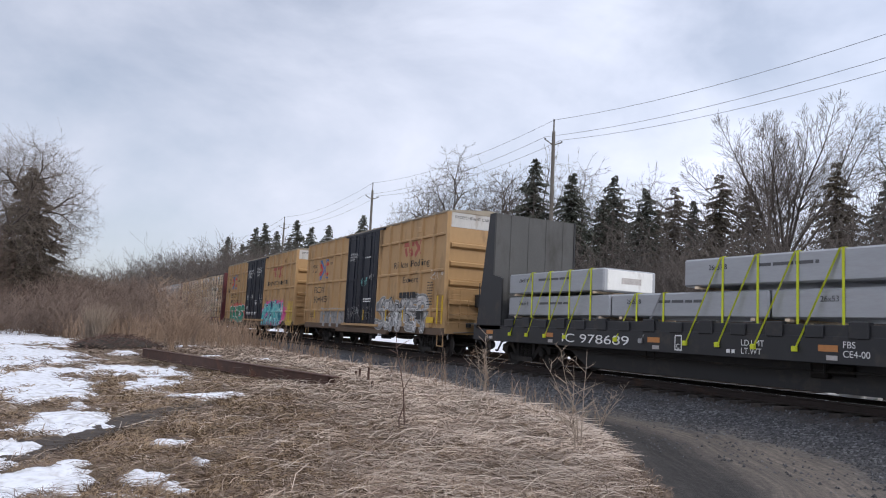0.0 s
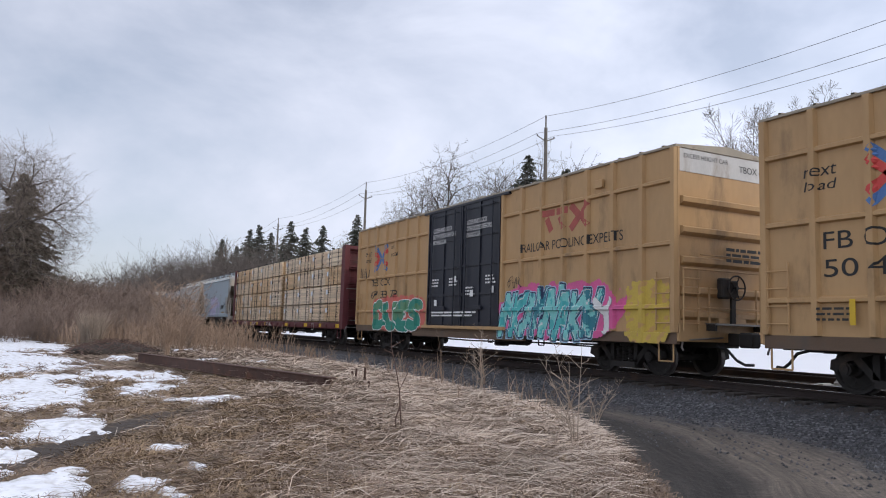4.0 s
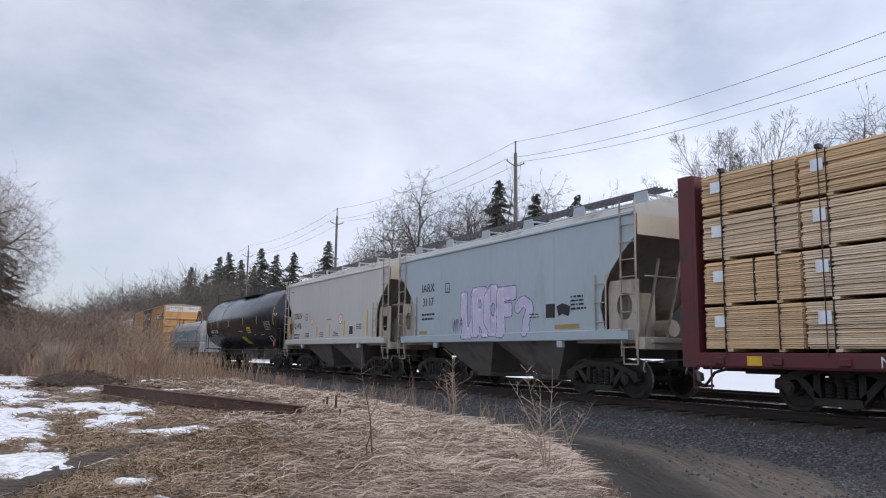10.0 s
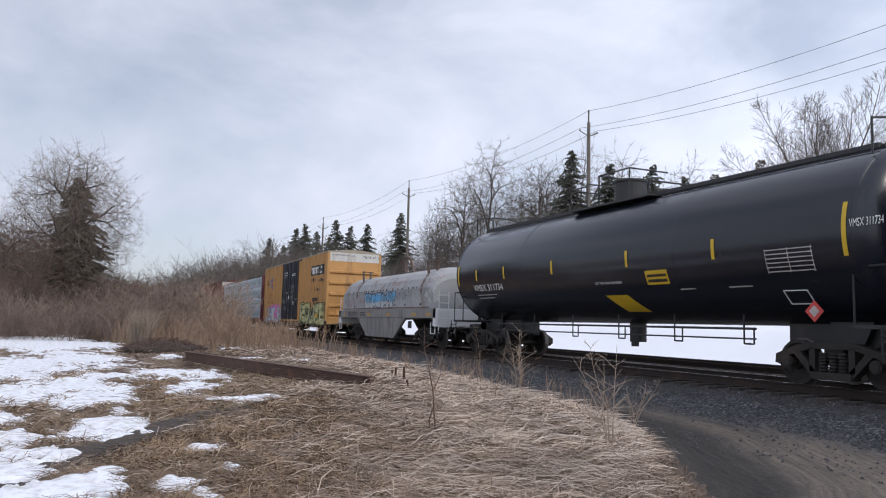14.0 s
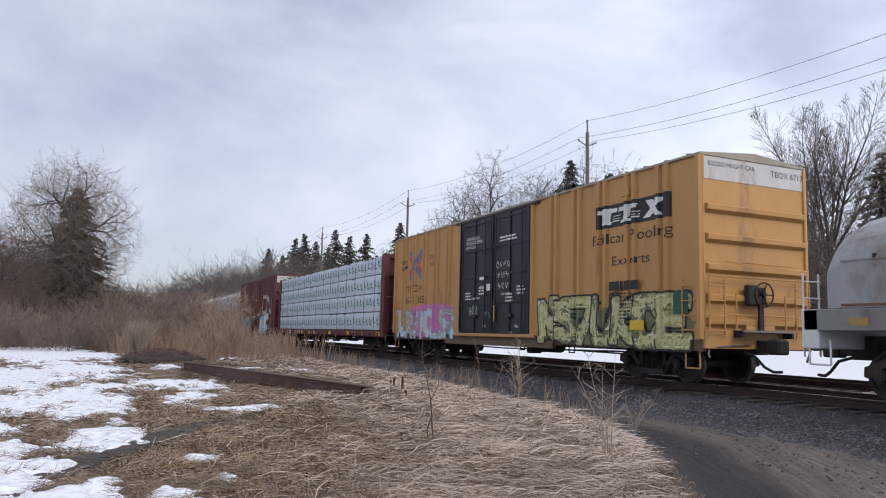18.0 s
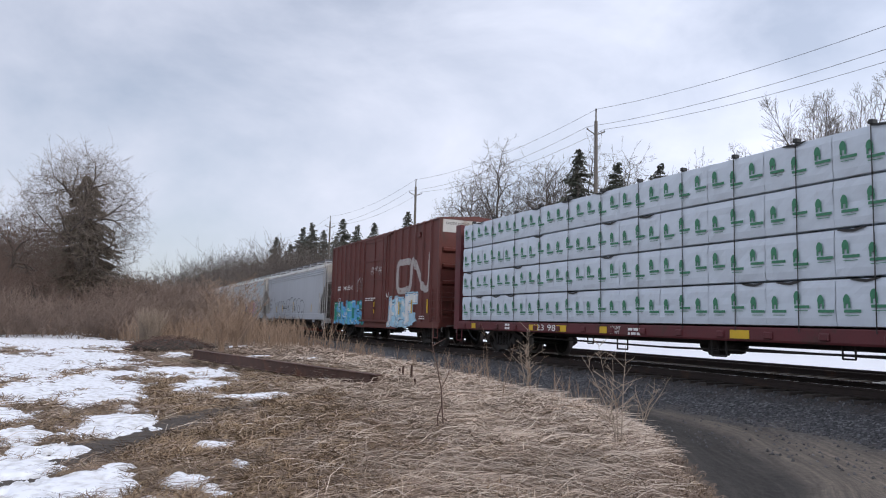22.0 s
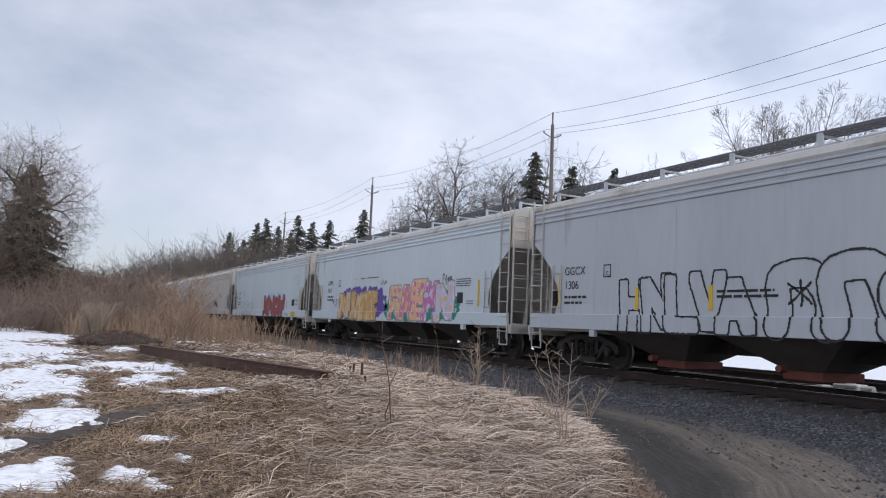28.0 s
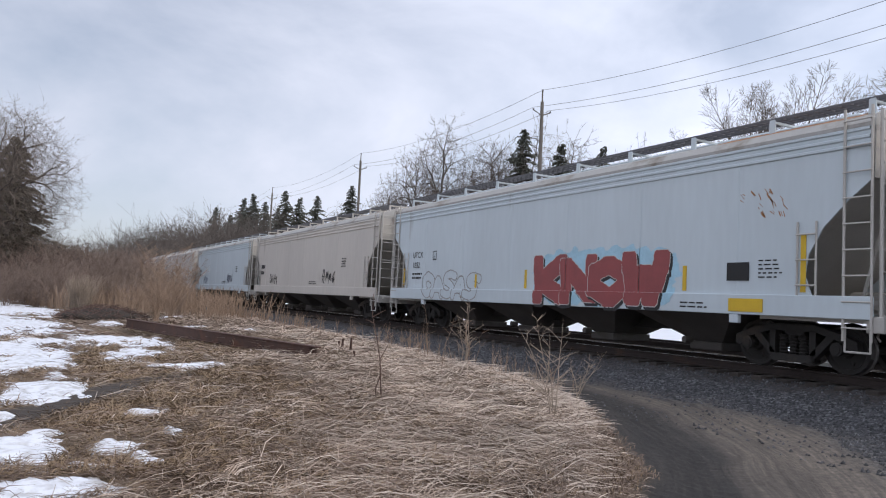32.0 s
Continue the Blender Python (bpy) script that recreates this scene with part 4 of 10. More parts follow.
def sticks(segs, sides=3):
    """Tapered prisms along segments (n, 8): start, end, two radii."""
    s = np.asarray(segs, dtype=float)
    a, b, ra, rb = s[:, 0:3], s[:, 3:6], s[:, 6], s[:, 7]
    d = b - a
    d /= np.linalg.norm(d, axis=1, keepdims=True) + 1e-9
    ref = np.where(np.abs(d[:, 2:3]) > 0.9, [[1.0, 0, 0]], [[0, 0, 1.0]])
    u = np.cross(d, ref)
    u /= np.linalg.norm(u, axis=1, keepdims=True) + 1e-9
    v = np.cross(d, u)
    rows = []
    for p, r in ((a, ra), (b, rb)):
        for i in range(sides):
            t = 2 * math.pi * i / sides
            rows.append(p + (u * math.cos(t) + v * math.sin(t)) * r[:, None])
    verts = np.stack(rows, 1).reshape(-1, 3)
    base = (np.arange(len(s)) * 2 * sides)[:, None]
    faces = np.concatenate([base + np.array([[i, (i + 1) % sides, sides + (i + 1) % sides, sides + i]]) for i in range(sides)], 0)
    return verts, faces


def grow(rng, height, spread, levels, kids, trunk=0.32, crown_from=0.25, r0=None, upright=0.35):
    """Branches of a bare tree as segments: (trunk and limbs, twigs)."""
    thick, thin = [], []
    r0 = r0 or height * 0.014
    up = np.array([0.0, 0.0, 1.0])
    def branch(p, d, length, r, level):
        n = 4 if level < 2 else (3 if level < 4 else 2)
        pts = [p]
        q, dd = p.copy(), d.copy()
        for i in range(n):
            dd = dd + rng.normal(0, 0.10 + 0.045 * level, 3) + up * upright * (0.10 if level else 0.0)
            dd /= np.linalg.norm(dd)
            q = q + dd * length / n
            pts.append(q.copy())
        for i in range(n):
            ra, rb = r * (1 - 0.5 * i / n), r * (1 - 0.5 * (i + 1) / n)
            (thick if level < 2 else thin).append((*pts[i], *pts[i + 1], max(ra, 0.008), max(rb, 0.006)))
        if level >= levels:
            return
        m = kids[level]
        for j in range(m):
            k = crown_from + (1 - crown_from) * ((j + rng.random()) / m) if level == 0 else rng.uniform(0.2, 1.0)
            if j == m - 1:
                k = 1.0
            i = min(int(k * n), n - 1)
            at = pts[i] + (pts[i + 1] - pts[i]) * (k * n - i)
            az = rng.uniform(0, 2 * math.pi) if level else j * 2.4 + rng.uniform(-0.5, 0.5)
            out = np.array([math.cos(az), math.sin(az), 0.0])
            if level == 0:
                nd = up * 0.75 + out * spread * rng.uniform(0.6, 1.2)
                ln = height * rng.uniform(0.38, 0.52) * (1.12 - 0.45 * k)
            else:
                nd = dd * 0.75 + out * rng.uniform(0.4, 0.8) + up * upright * 0.5
                ln = length * rng.uniform(0.42, 0.66)
            nd /= np.linalg.norm(nd)
            branch(at, nd, ln, r * (1 - 0.5 * k) * rng.uniform(0.45, 0.72), level + 1)
    branch(np.array([0.0, 0.0, -0.3]), up.copy(), height * (trunk + 0.28), r0, 0)
    top = max(s[5] for s in thin)
    f = height / top
    sc = lambda L: [(*[c * f for c in s[:6]], s[6], s[7]) for s in L]
    return sc(thick), sc(thin)


def crown_tree(rng, height, half, low, tips, trunk_r, lean=0.0, tip_r=0.013, ragged=0.16, top=0.0, split=None):
    """A bare tree whose branches fork again and again until they fill a rounded crown: (trunk and limbs, twigs)."""
    zc, rz = (height + low) / 2, (height - low) / 2
    pts = []
    while len(pts) < tips:
        v = rng.normal(0, 1, 3)
        v /= np.linalg.norm(v)
        q = rng.random() ** 0.34 * (1 + ragged * rng.normal())
        wide = 1.0 - 0.25 * max(v[2], 0) * top
        pts.append((v[0] * q * half * wide + lean, v[1] * q * half * wide, zc + v[2] * q * rz))
    pts = np.array(pts)
    thick, thin = [], []
    power = math.log(trunk_r / tip_r) / math.log(tips)

    def fork(p, d, cloud):
        n = len(cloud)
        r = tip_r * n ** power
        mid = cloud.mean(0)
        to = mid - p
        far = np.linalg.norm(to) + 1e-6
        if n == 1:
            side = rng.normal(0, 0.06, 3) * far
            m = p + to * 0.5 + side + [0, 0, 0.04 * far]
            thin.append((*p, *m, r, r * 0.9))
            thin.append((*m, *cloud[0], r * 0.9, r * 0.7))
            for k in range(3):
                o = m + rng.normal(0, 0.17, 3) + to / far * rng.uniform(0.25, 0.7) + np.array([0, 0, 0.12])
                thin.append((*m, *o, r * 0.8, r * 0.6))
            return
        step = far * (0.42 if n > 6 else 0.55)
        nd = 0.66 * to / far + 0.34 * d
        nd /= np.linalg.norm(nd)
        q = p + nd * step + rng.normal(0, 0.025, 3) * step
        m = (p + q) / 2 + rng.normal(0, 0.03, 3) * step
        L = thick if r > 0.045 else thin
        r2 = tip_r * (n * 0.75) ** power
        L.append((*p, *m, r, (r + r2) / 2))
        L.append((*m, *q, (r + r2) / 2, r2))
        spread = cloud - mid
        axis = np.linalg.svd(spread, full_matrices=False)[2][0] + rng.normal(0, 0.25, 3)
        key = spread @ axis
        order = np.argsort(key)
        k = min(max(int(n * rng.uniform(0.3, 0.7)), 1), n - 1)
        fork(q, nd, cloud[order[:k]])
        fork(q, nd, cloud[order[k:]])

    foot = np.array([0.0, 0.0, -0.3])
    head = np.array([lean * 0.3, 0.0, split * height if split else low + 0.12 * (height - low)])
    thick.append((*foot, *(head * 0.5 + rng.normal(0, 0.08, 3) * [1, 1, 0]), trunk_r * 1.25, trunk_r * 1.05))
    thick.append((*thick[-1][3:6], *head, trunk_r * 1.05, trunk_r))
    fork(head, np.array([0, 0, 1.0]), pts)
    return thick, thin


BARK = material("grey_brown_bark", (0.085, 0.072, 0.062), 0.9, vary=0.35, scale=4, bump=0.3)
TWIG = material("bare_twigs", (0.125, 0.105, 0.092), 0.9, vary=0.3, scale=0.4, bump=0)
TWIGRED = material("reddish_bare_twigs", (0.135, 0.092, 0.073), 0.9, vary=0.3, scale=0.3, bump=0)
THICKET = material("reddish_brown_thicket", (0.20, 0.148, 0.12), 0.9, vary=0.35, scale=0.3, bump=0)
# needle green lifted towards grey: distance haze put into the colour
NEEDLE = material("hazed_needles", (0.084, 0.090, 0.072), 0.8, vary=0.5, scale=0.8, fine=6, bump=0)
NEEDLE2 = material("browned_needles", (0.12, 0.10, 0.075), 0.8, vary=0.5, scale=0.8, fine=6, bump=0)


def bare_tree(seed, height, half, low, label, tips=700, trunk_r=0.3, name="bare_tree", mat=TWIG, tip_r=0.013, ragged=0.16, lean=0.0, top=0.6, split=None):
    rng = np.random.default_rng(seed)
    thick, thin = crown_tree(rng, height, half, low, tips, trunk_r, lean, tip_r, ragged, top, split)
    e = thing(name, pose(0, 0, -200), label, "tree", "bare trees")
    v, f = sticks(thick, 6)
    o = new("trunk", fast_mesh("trunk", v, f, BARK, True))
    o.parent = e
    v, f = sticks(thin, 3)
    o = new("crown", fast_mesh("crown", v, f, mat))
    o.parent = e
    return e


def fan_tree(seed, height, split, limbs, label, trunk_r=0.34, tip_r=0.0085, name="bare_tree"):
    """A bare tree whose trunk parts into straight limbs that spread like a fan, each with alternate side branches."""
    rng = np.random.default_rng(seed)
    thick, thin = [], []

    def branch(p, d, L, r, level):
        n = max(3, int(L / (0.75 if level == 0 else 0.5 if level == 1 else 0.3)))
        side = rng.normal(0, 1, 3)
        for i in range(n):
            d = d + rng.normal(0, 0.045 if level < 2 else 0.09, 3) + np.array([0, 0, 0.012 if level == 0 else 0.035])
            d = d / np.linalg.norm(d)
            q = p + d * (L / n)
            ra, rb = (max(r * (1 - 0.86 * (k / n) ** 0.8), tip_r) for k in (i, i + 1))
            (thick if ra > 0.045 else thin).append((*p, *q, ra, rb))
            p = q
            if level < 3 and i >= (0.22 * n if level == 0 else 0):
                for k in range(2 if level < 2 and rng.random() < (0.85 if level == 0 else 0.6) else 1):
                    side = -side + rng.normal(0, 0.5, 3)
                    o = np.cross(d, side)
                    o /= np.linalg.norm(o) + 1e-6
                    a = rng.uniform(0.42, 0.72)
                    far = (L * (1 - i / n) * 0.5 + 0.3) * rng.uniform(0.55, 1.15)
                    branch(p, d * math.cos(a) + o * math.sin(a), min(far, 4.0), max(rb * 0.62, tip_r), level + 1)

    head = np.array([0.1, 0.0, split])
    thick.append((0, 0, -0.3, 0.05, 0.0, split * 0.5, trunk_r * 1.25, trunk_r * 1.05))
    thick.append((0.05, 0.0, split * 0.5, *head, trunk_r * 1.05, trunk_r * 0.8))
    for side, out, turn, reach in limbs:
        a, t = radians(side), radians(turn)
        d = np.array([math.sin(a), math.cos(a) * math.sin(t), math.cos(a) * math.cos(t)])
        branch(head - np.array([0, 0, out]), d, reach * (height - split), trunk_r * 0.40 * reach ** 0.5, 0)
    e = thing(name, pose(0, 0, -200), label, "tree", "bare trees")
    v, f = sticks(thick, 6)
    o = new("trunk", fast_mesh("trunk", v, f, BARK, True))
    o.parent = e
    v, f = sticks(thin, 3)
    o = new("crown", fast_mesh("crown", v, f, TWIG))
    o.parent = e
    return e


def conifer(seed, height, width, label, mat=NEEDLE, gaps=0.1, full=1.0):
    rng = np.random.default_rng(seed)
    e = thing("conifer", pose(0, 0, -200), label, "tree", "conifers")
    quads, limbs = [], [(0, 0, -0.4, 0, 0, height * 0.97, height * 0.016, 0.02)]
    z = height * 0.06
    while z < height * 0.99:
        k = z / height
        R = width * ((1 - k) ** 0.8) * rng.uniform(0.55, 1.2) + 0.10
        n = max(int((6 + 7 * (1 - k)) * full), 4)
        for i in range(n):
            if rng.random() < gaps:
                continue
            az = rng.uniform(0, 2 * math.pi)
            L = R * rng.uniform(0.6, 1.12)
            d = np.array([math.cos(az), math.sin(az), 0])
            side = np.array([-d[1], d[0], 0])
            droop = rng.uniform(0.10, 0.35)
            limbs.append((0, 0, z, *(d * L * 0.8 + [0, 0, z - droop * L * 0.6]), 0.03, 0.012))
            m = max(int(L / 0.13), 3)
            for j in range(m):
                u = (j + rng.uniform(0, 1)) / m
                c = d * L * u + np.array([0, 0, z - droop * L * u * u + 0.05])
                w = (0.12 + 0.24 * (1 - u)) * rng.uniform(0.7, 1.2) * (0.5 + 0.5 * min(R, 2.0) / 2)
                ln = rng.uniform(0.22, 0.42) * (0.5 + 0.5 * min(R, 2.0) / 2)
                for s in (-1, 1):
                    tip = c + side * s * w + d * ln * 0.6 + np.array([0, 0, -rng.uniform(0.02, 0.22)])
                    e1 = (d * 0.5 + np.array([0, 0, rng.uniform(-0.5, 0.5)])) * 0.22
                    quads.append((c - e1 * 0.5, c + e1, tip + e1 * 0.4, tip - e1 * 0.3))
        z += rng.uniform(0.2, 0.36) * (0.6 + 0.4 * (1 - k))
    q = np.array(quads).reshape(-1, 3)
    f = np.arange(len(q)).reshape(-1, 4)
    o = new("crown", fast_mesh("crown", q, f, mat))
    o.parent = e
    o = new("trunk", fast_mesh("trunk", *sticks(limbs, 4), BARK))
    o.parent = e
    return e


def plant(proto, x, y, turn, scale=1.0, label="", dz=0.0):
    o = copy_thing(proto, pose(x, y, ground_z(x, y) - 0.1 + dz, 0, 0, turn))
    o.scale = (scale, scale, scale)
    if label:
        o["label"] = label
    return o


def place(proto, x, y, turn, label=""):
    proto.matrix_world = pose(x, y, ground_z(x, y) - 0.1, 0, 0, turn)
    if label:
        proto["label"] = label


L_BARE = "leafless deciduous tree with fine grey-brown branches behind the railway"
L_CON = "dark green spruce standing behind the railway"
tree_a = bare_tree(1, 23.0, 4.2, 7.5, L_BARE, tips=1300, trunk_r=0.28, tip_r=0.0115, ragged=0.2, split=0.22)
tree_b = bare_tree(2, 20.5, 4.8, 6.5, L_BARE, tips=1400, trunk_r=0.30, tip_r=0.0115, ragged=0.2, split=0.2)
tree_c = bare_tree(3, 20.0, 3.4, 4.0, L_BARE, tips=1000, trunk_r=0.24, tip_r=0.0115, ragged=0.22)
maple = fan_tree(4, 18.6, 7.2, ((-62, 1.6, 5, 0.80), (-50, 0.8, -14, 0.86), (-40, 0.5, 12, 0.92), (-29, 0.2, -6, 0.96), (-19, 0.0, 15, 0.92), (-10, 0.4, -10, 0.9), (-2, 0.0, 20, 0.88), (6, 0.6, -22, 0.9), (14, 0.3, 6, 0.9), (23, 0.2, -12, 1.0), (32, 0.5, 12, 1.02), (42, 0.9, -5, 1.0), (53, 1.3, 14, 0.85), (-4, 0.8, 40, 0.85), (-15, 0.8, -42, 0.85), (20, 0.8, 38, 0.8)), "broad leafless maple with a fan of straight limbs behind the railway")
thin_tree = bare_tree(5, 14.0, 1.8, 2.5, "slender leafless young tree with upright branches", tips=150, trunk_r=0.12, tip_r=0.012, ragged=0.25)
place(maple, -36.2, 46, 32)
place(tree_a, -79.9, 42, 0)
place(tree_b, -89.4, 43, 60)
place(tree_c, -64.5, 45, 10)
place(thin_tree, -50.5, 42.5, 0)
for p, x, y, r, s in ((tree_b, -74.2, 46, 200, 0.98), (tree_c, -60.8, 47, 100, 0.95), (tree_a, -102.5, 45, 140, 0.80), (tree_c, -96.5, 44, 240, 0.85), (tree_b, -110, 48, 20, 0.85),
                      (tree_c, -54.5, 50, 20, 0.85), (tree_a, -126, 49, 70, 0.75), (thin_tree, -47.2, 41, 90, 1.0), (thin_tree, -59.0, 40, 140, 1.15), (thin_tree, -63.5, 41.5, 30, 1.1),
                      (tree_b, -28.0, 49, 250, 0.85), (tree_c, -24.5, 44, 200, 0.8), (thin_tree, -33, 41, 70, 0.9), (tree_a, -136, 50, 310, 0.8), (tree_c, -117, 52, 30, 0.9), (tree_b, -68, 52, 120, 0.85),
                      (tree_a, -44.5, 55, 15, 0.75), (tree_b, -84, 54, 310, 0.85), (tree_c, -20, 52, 80, 0.85), (tree_c, -13, 47, 300, 0.8), (thin_tree, -27, 40, 200, 0.8), (thin_tree, -42.5, 40.5, 250, 0.75),
                      (tree_b, -70.5, 44, 30, 0.9), (tree_a, -76.5, 44.5, 110, 0.78), (tree_b, -84.5, 43.5, 190, 0.82), (tree_c, -67.0, 43, 330, 0.8), (tree_b, -93.0, 46, 270, 0.75)):
    plant(p, x, y, r, s)
con_a = conifer(11, 19.0, 6.0, L_CON, gaps=0.12)
con_b = conifer(12, 15.0, 5.2, L_CON, gaps=0.18)
con_c = conifer(13, 13.5, 4.8, L_CON, NEEDLE2, gaps=0.42)
place(con_a, -62.0, 41.8, 0)
place(con_b, -57.9, 47.5, 0)
place(con_c, -38.3, 42, 0)
for p, x, y, r, s in ((con_b, -58.6, 44, 80, 1.15), (con_b, -50.4, 46, 200, 0.98), (con_c, -44.8, 44, 20, 1.02), (con_c, -40.8, 48, 120, 1.0), (con_c, -30.5, 44, 230, 0.98), (con_b, -29.0, 47, 60, 0.82),
                      (con_b, -47.6, 49, 130, 0.9), (con_c, -53.0, 50, 60, 1.0), (con_c, -35.0, 51, 300, 0.9), (con_a, -118.1, 45, 50, 1.05), (con_a, -145.3, 48, 10, 1.12), (con_b, -157, 48, 90, 1.48),
                      (con_a, -175.5, 50, 180, 1.36), (con_b, -185, 51, 30, 1.5), (con_a, -201.7, 52, 220, 1.36), (con_b, -207, 50, 300, 1.9), (con_b, -218.6, 50, 110, 1.9), (con_a, -227, 53, 60, 1.25), (con_a, -235, 50, 160, 1.3),
                      (con_a, -248.6, 48, 20, 1.48), (con_b, -262, 50, 60, 1.6), (con_c, -22.0, 47, 10, 0.9), (con_c, -49, 53, 10, 0.95), (con_b, -60.0, 50.5, 10, 1.2)):
    plant(p, x, y, r, s)
OLDTWIG = material("pale_fine_twigs", (0.19, 0.155, 0.13), 0.9, vary=0.3, scale=0.4, bump=0)
old = bare_tree(21, 14.8, 4.9, 3.0, "leafless willow-like tree with dense fine twigs beside the field", tips=6500, trunk_r=0.36, tip_r=0.0055, ragged=0.13, top=0.3, mat=OLDTWIG, split=0.14)
place(old, -66.5, -2.95, 0)
cedar = conifer(22, 13.0, 5.2, "dark brownish evergreen standing inside a leafless tree", NEEDLE2, gaps=0.2, full=1.5)
place(cedar, -68.0, -2.75, 0)
side_tree = bare_tree(23, 9.0, 4.2, 0.6, "leafless tree with a low spreading crown beside the field", tips=1700, trunk_r=0.25, tip_r=0.008, mat=TWIGRED, top=0.3)
place(side_tree, -61.5, -7.4, 0)
for x, y, r, s in ((-70, 2.0, 80, 0.55), (-74, -8.5, 130, 0.85), (-57, -8.2, 200, 0.6), (-82, -4, 30, 0.75), (-63, 0.2, 260, 0.45), (-80, 4.0, 300, 0.42), (-58, -5.4, 20, 0.5), (-56, -3.0, 100, 0.38), (-60, -1.0, 170, 0.4), (-66, 3.6, 210, 0.36), (-76, 0.5, 40, 0.5), (-88, 2.5, 90, 0.5), (-95, 5.5, 10, 0.45), (-52, -6.6, 330, 0.45)):
    plant(side_tree, x, y, r, s)


# woods in the distance, and the hedge of thicket along the line
def woods(name, label, items, mat, seed, levels=3, kids=(8, 6, 4), rad=1.0):
    rng = np.random.default_rng(seed)
    vs, fs, n = [], [], 0
    protos = []
    for i in range(5):
        a, b = grow(rng, 1.0, 0.7, levels, kids, 0.3, 0.15, r0=0.02)
        segs = np.array(a + b)
        protos.append(segs)
    for k, (x, y, h) in enumerate(items):
        s = protos[k % 5].copy()
        t = rng.uniform(0, 6.28)
        c, w = math.cos(t), math.sin(t)
        for o in (0, 3):
            xx, yy = s[:, o].copy(), s[:, o + 1].copy()
            s[:, o], s[:, o + 1] = (xx * c - yy * w) * h, (xx * w + yy * c) * h
            s[:, o + 2] *= h
            s[:, o:o + 3] += (x, y, ground_z(x, y))
        s[:, 6] = np.maximum(s[:, 6] * 0.9, 0.012) * rad
        s[:, 7] = np.maximum(s[:, 7] * 0.9, 0.010) * rad
        v, f = sticks(s, 3)
        vs.append(v)
        fs.append(f + n)
        n += len(v)
    return tagged(new(name, fast_mesh(name, np.concatenate(vs), np.concatenate(fs), mat)), label, "trees", kind="stuff")


rw = np.random.default_rng(33)
items = []
for i in range(430):
    x = -150 - 170 * rw.random()
    y = -40 + 92 * rw.random()
    if 8 < y < 20 and x > -300:
        y += 16
    k = y / -x
    items.append((x, y, -x * (0.047 + 0.30 * k if k > 0.02 else 0.053 + 0.33 * (0.02 - k)) * rw.uniform(0.68, 1.12)))
woods("distant_woods", "brown leafless woods in the distance along the line", items, TWIG, 34, rad=2.3)
items = [(-95 - 60 * rw.random(), 38 + 25 * rw.random(), rw.uniform(9, 16)) for i in range(36)]
items += [(-150 - 130 * rw.random(), 40 + 11 * rw.random(), rw.uniform(13, 21)) for i in range(70)]
items += [(-70 * rw.random(), 50 + 18 * rw.random(), rw.uniform(8, 14)) for i in range(40)]
items += [(-18 - 120 * rw.random(), 36 + 5 * rw.random(), rw.uniform(4, 11)) for i in range(210)]
woods("woods_behind_the_line", "leafless undergrowth and young trees behind the railway", items, TWIG, 35, rad=1.3)
items = []
for i in range(420):
    x = -47 - 73 * rw.random()
    y = rw.uniform(-0.16 * -x, 7.8)
    items.append((x, y, rw.uniform(1.1, 2.9) * (1.0 if y > 1 else 1.3) * (0.75 + 0.5 * min(max(fbm(x, y, 0.12) + 0.5, 0), 1))))
for i in range(150):
    x = -58 - 55 * rw.random()
    y = rw.uniform(-2.0, 0.125 * -x)
    items.append((x, min(y, 9.3), rw.uniform(2.8, 4.8) * (1 + (-x - 58) / 110)))
woods("thicket", "reddish-brown leafless thicket at the edge of the field", items, THICKET, 36, kids=(10, 5, 3))

# ---- the train ----
TRAIN = []      # things that run with the train
WHEELSETS = []
W = 1.53        # half a wagon's width
GOLD = material("reflector_yellow", (0.62, 0.40, 0.02), 0.5, vary=0.1, bump=0)
GREYINK = material("grey_lettering", (0.10, 0.10, 0.105), 0.7, vary=0.3, bump=0)
INK = material("black_lettering", (0.012, 0.012, 0.013), 0.6, vary=0.2, bump=0)
CHALK = material("white_lettering", (0.75, 0.75, 0.73), 0.6, vary=0.1, bump=0)
FADED = material("faded_white_lettering", (0.42, 0.39, 0.37), 0.7, vary=0.35, scale=6, bump=0)
AMBERTAPE = material("dull_amber_tape", (0.36, 0.22, 0.07), 0.6, vary=0.2, bump=0)
REDMARK = material("faded_red_mark", (0.36, 0.09, 0.07), 0.7, vary=0.25, scale=4, bump=0)
BLUEMARK = material("blue_mark", (0.07, 0.16, 0.36), 0.6, vary=0.2, bump=0)
REDPAINT = material("red_mark", (0.55, 0.06, 0.05), 0.6, vary=0.2, bump=0)
STEEL = material("worn_steel", (0.22, 0.21, 0.20), 0.5, 0.6, vary=0.3, bump=0.1, dirt=RUST, dirt_amount=0.3)
WHEELRIM = material("wheel_tread_steel", (0.11, 0.10, 0.095), 0.5, 0.6, vary=0.3, bump=0.05)
HOSE = material("brake_hose_rubber", (0.015, 0.015, 0.016), 0.8)
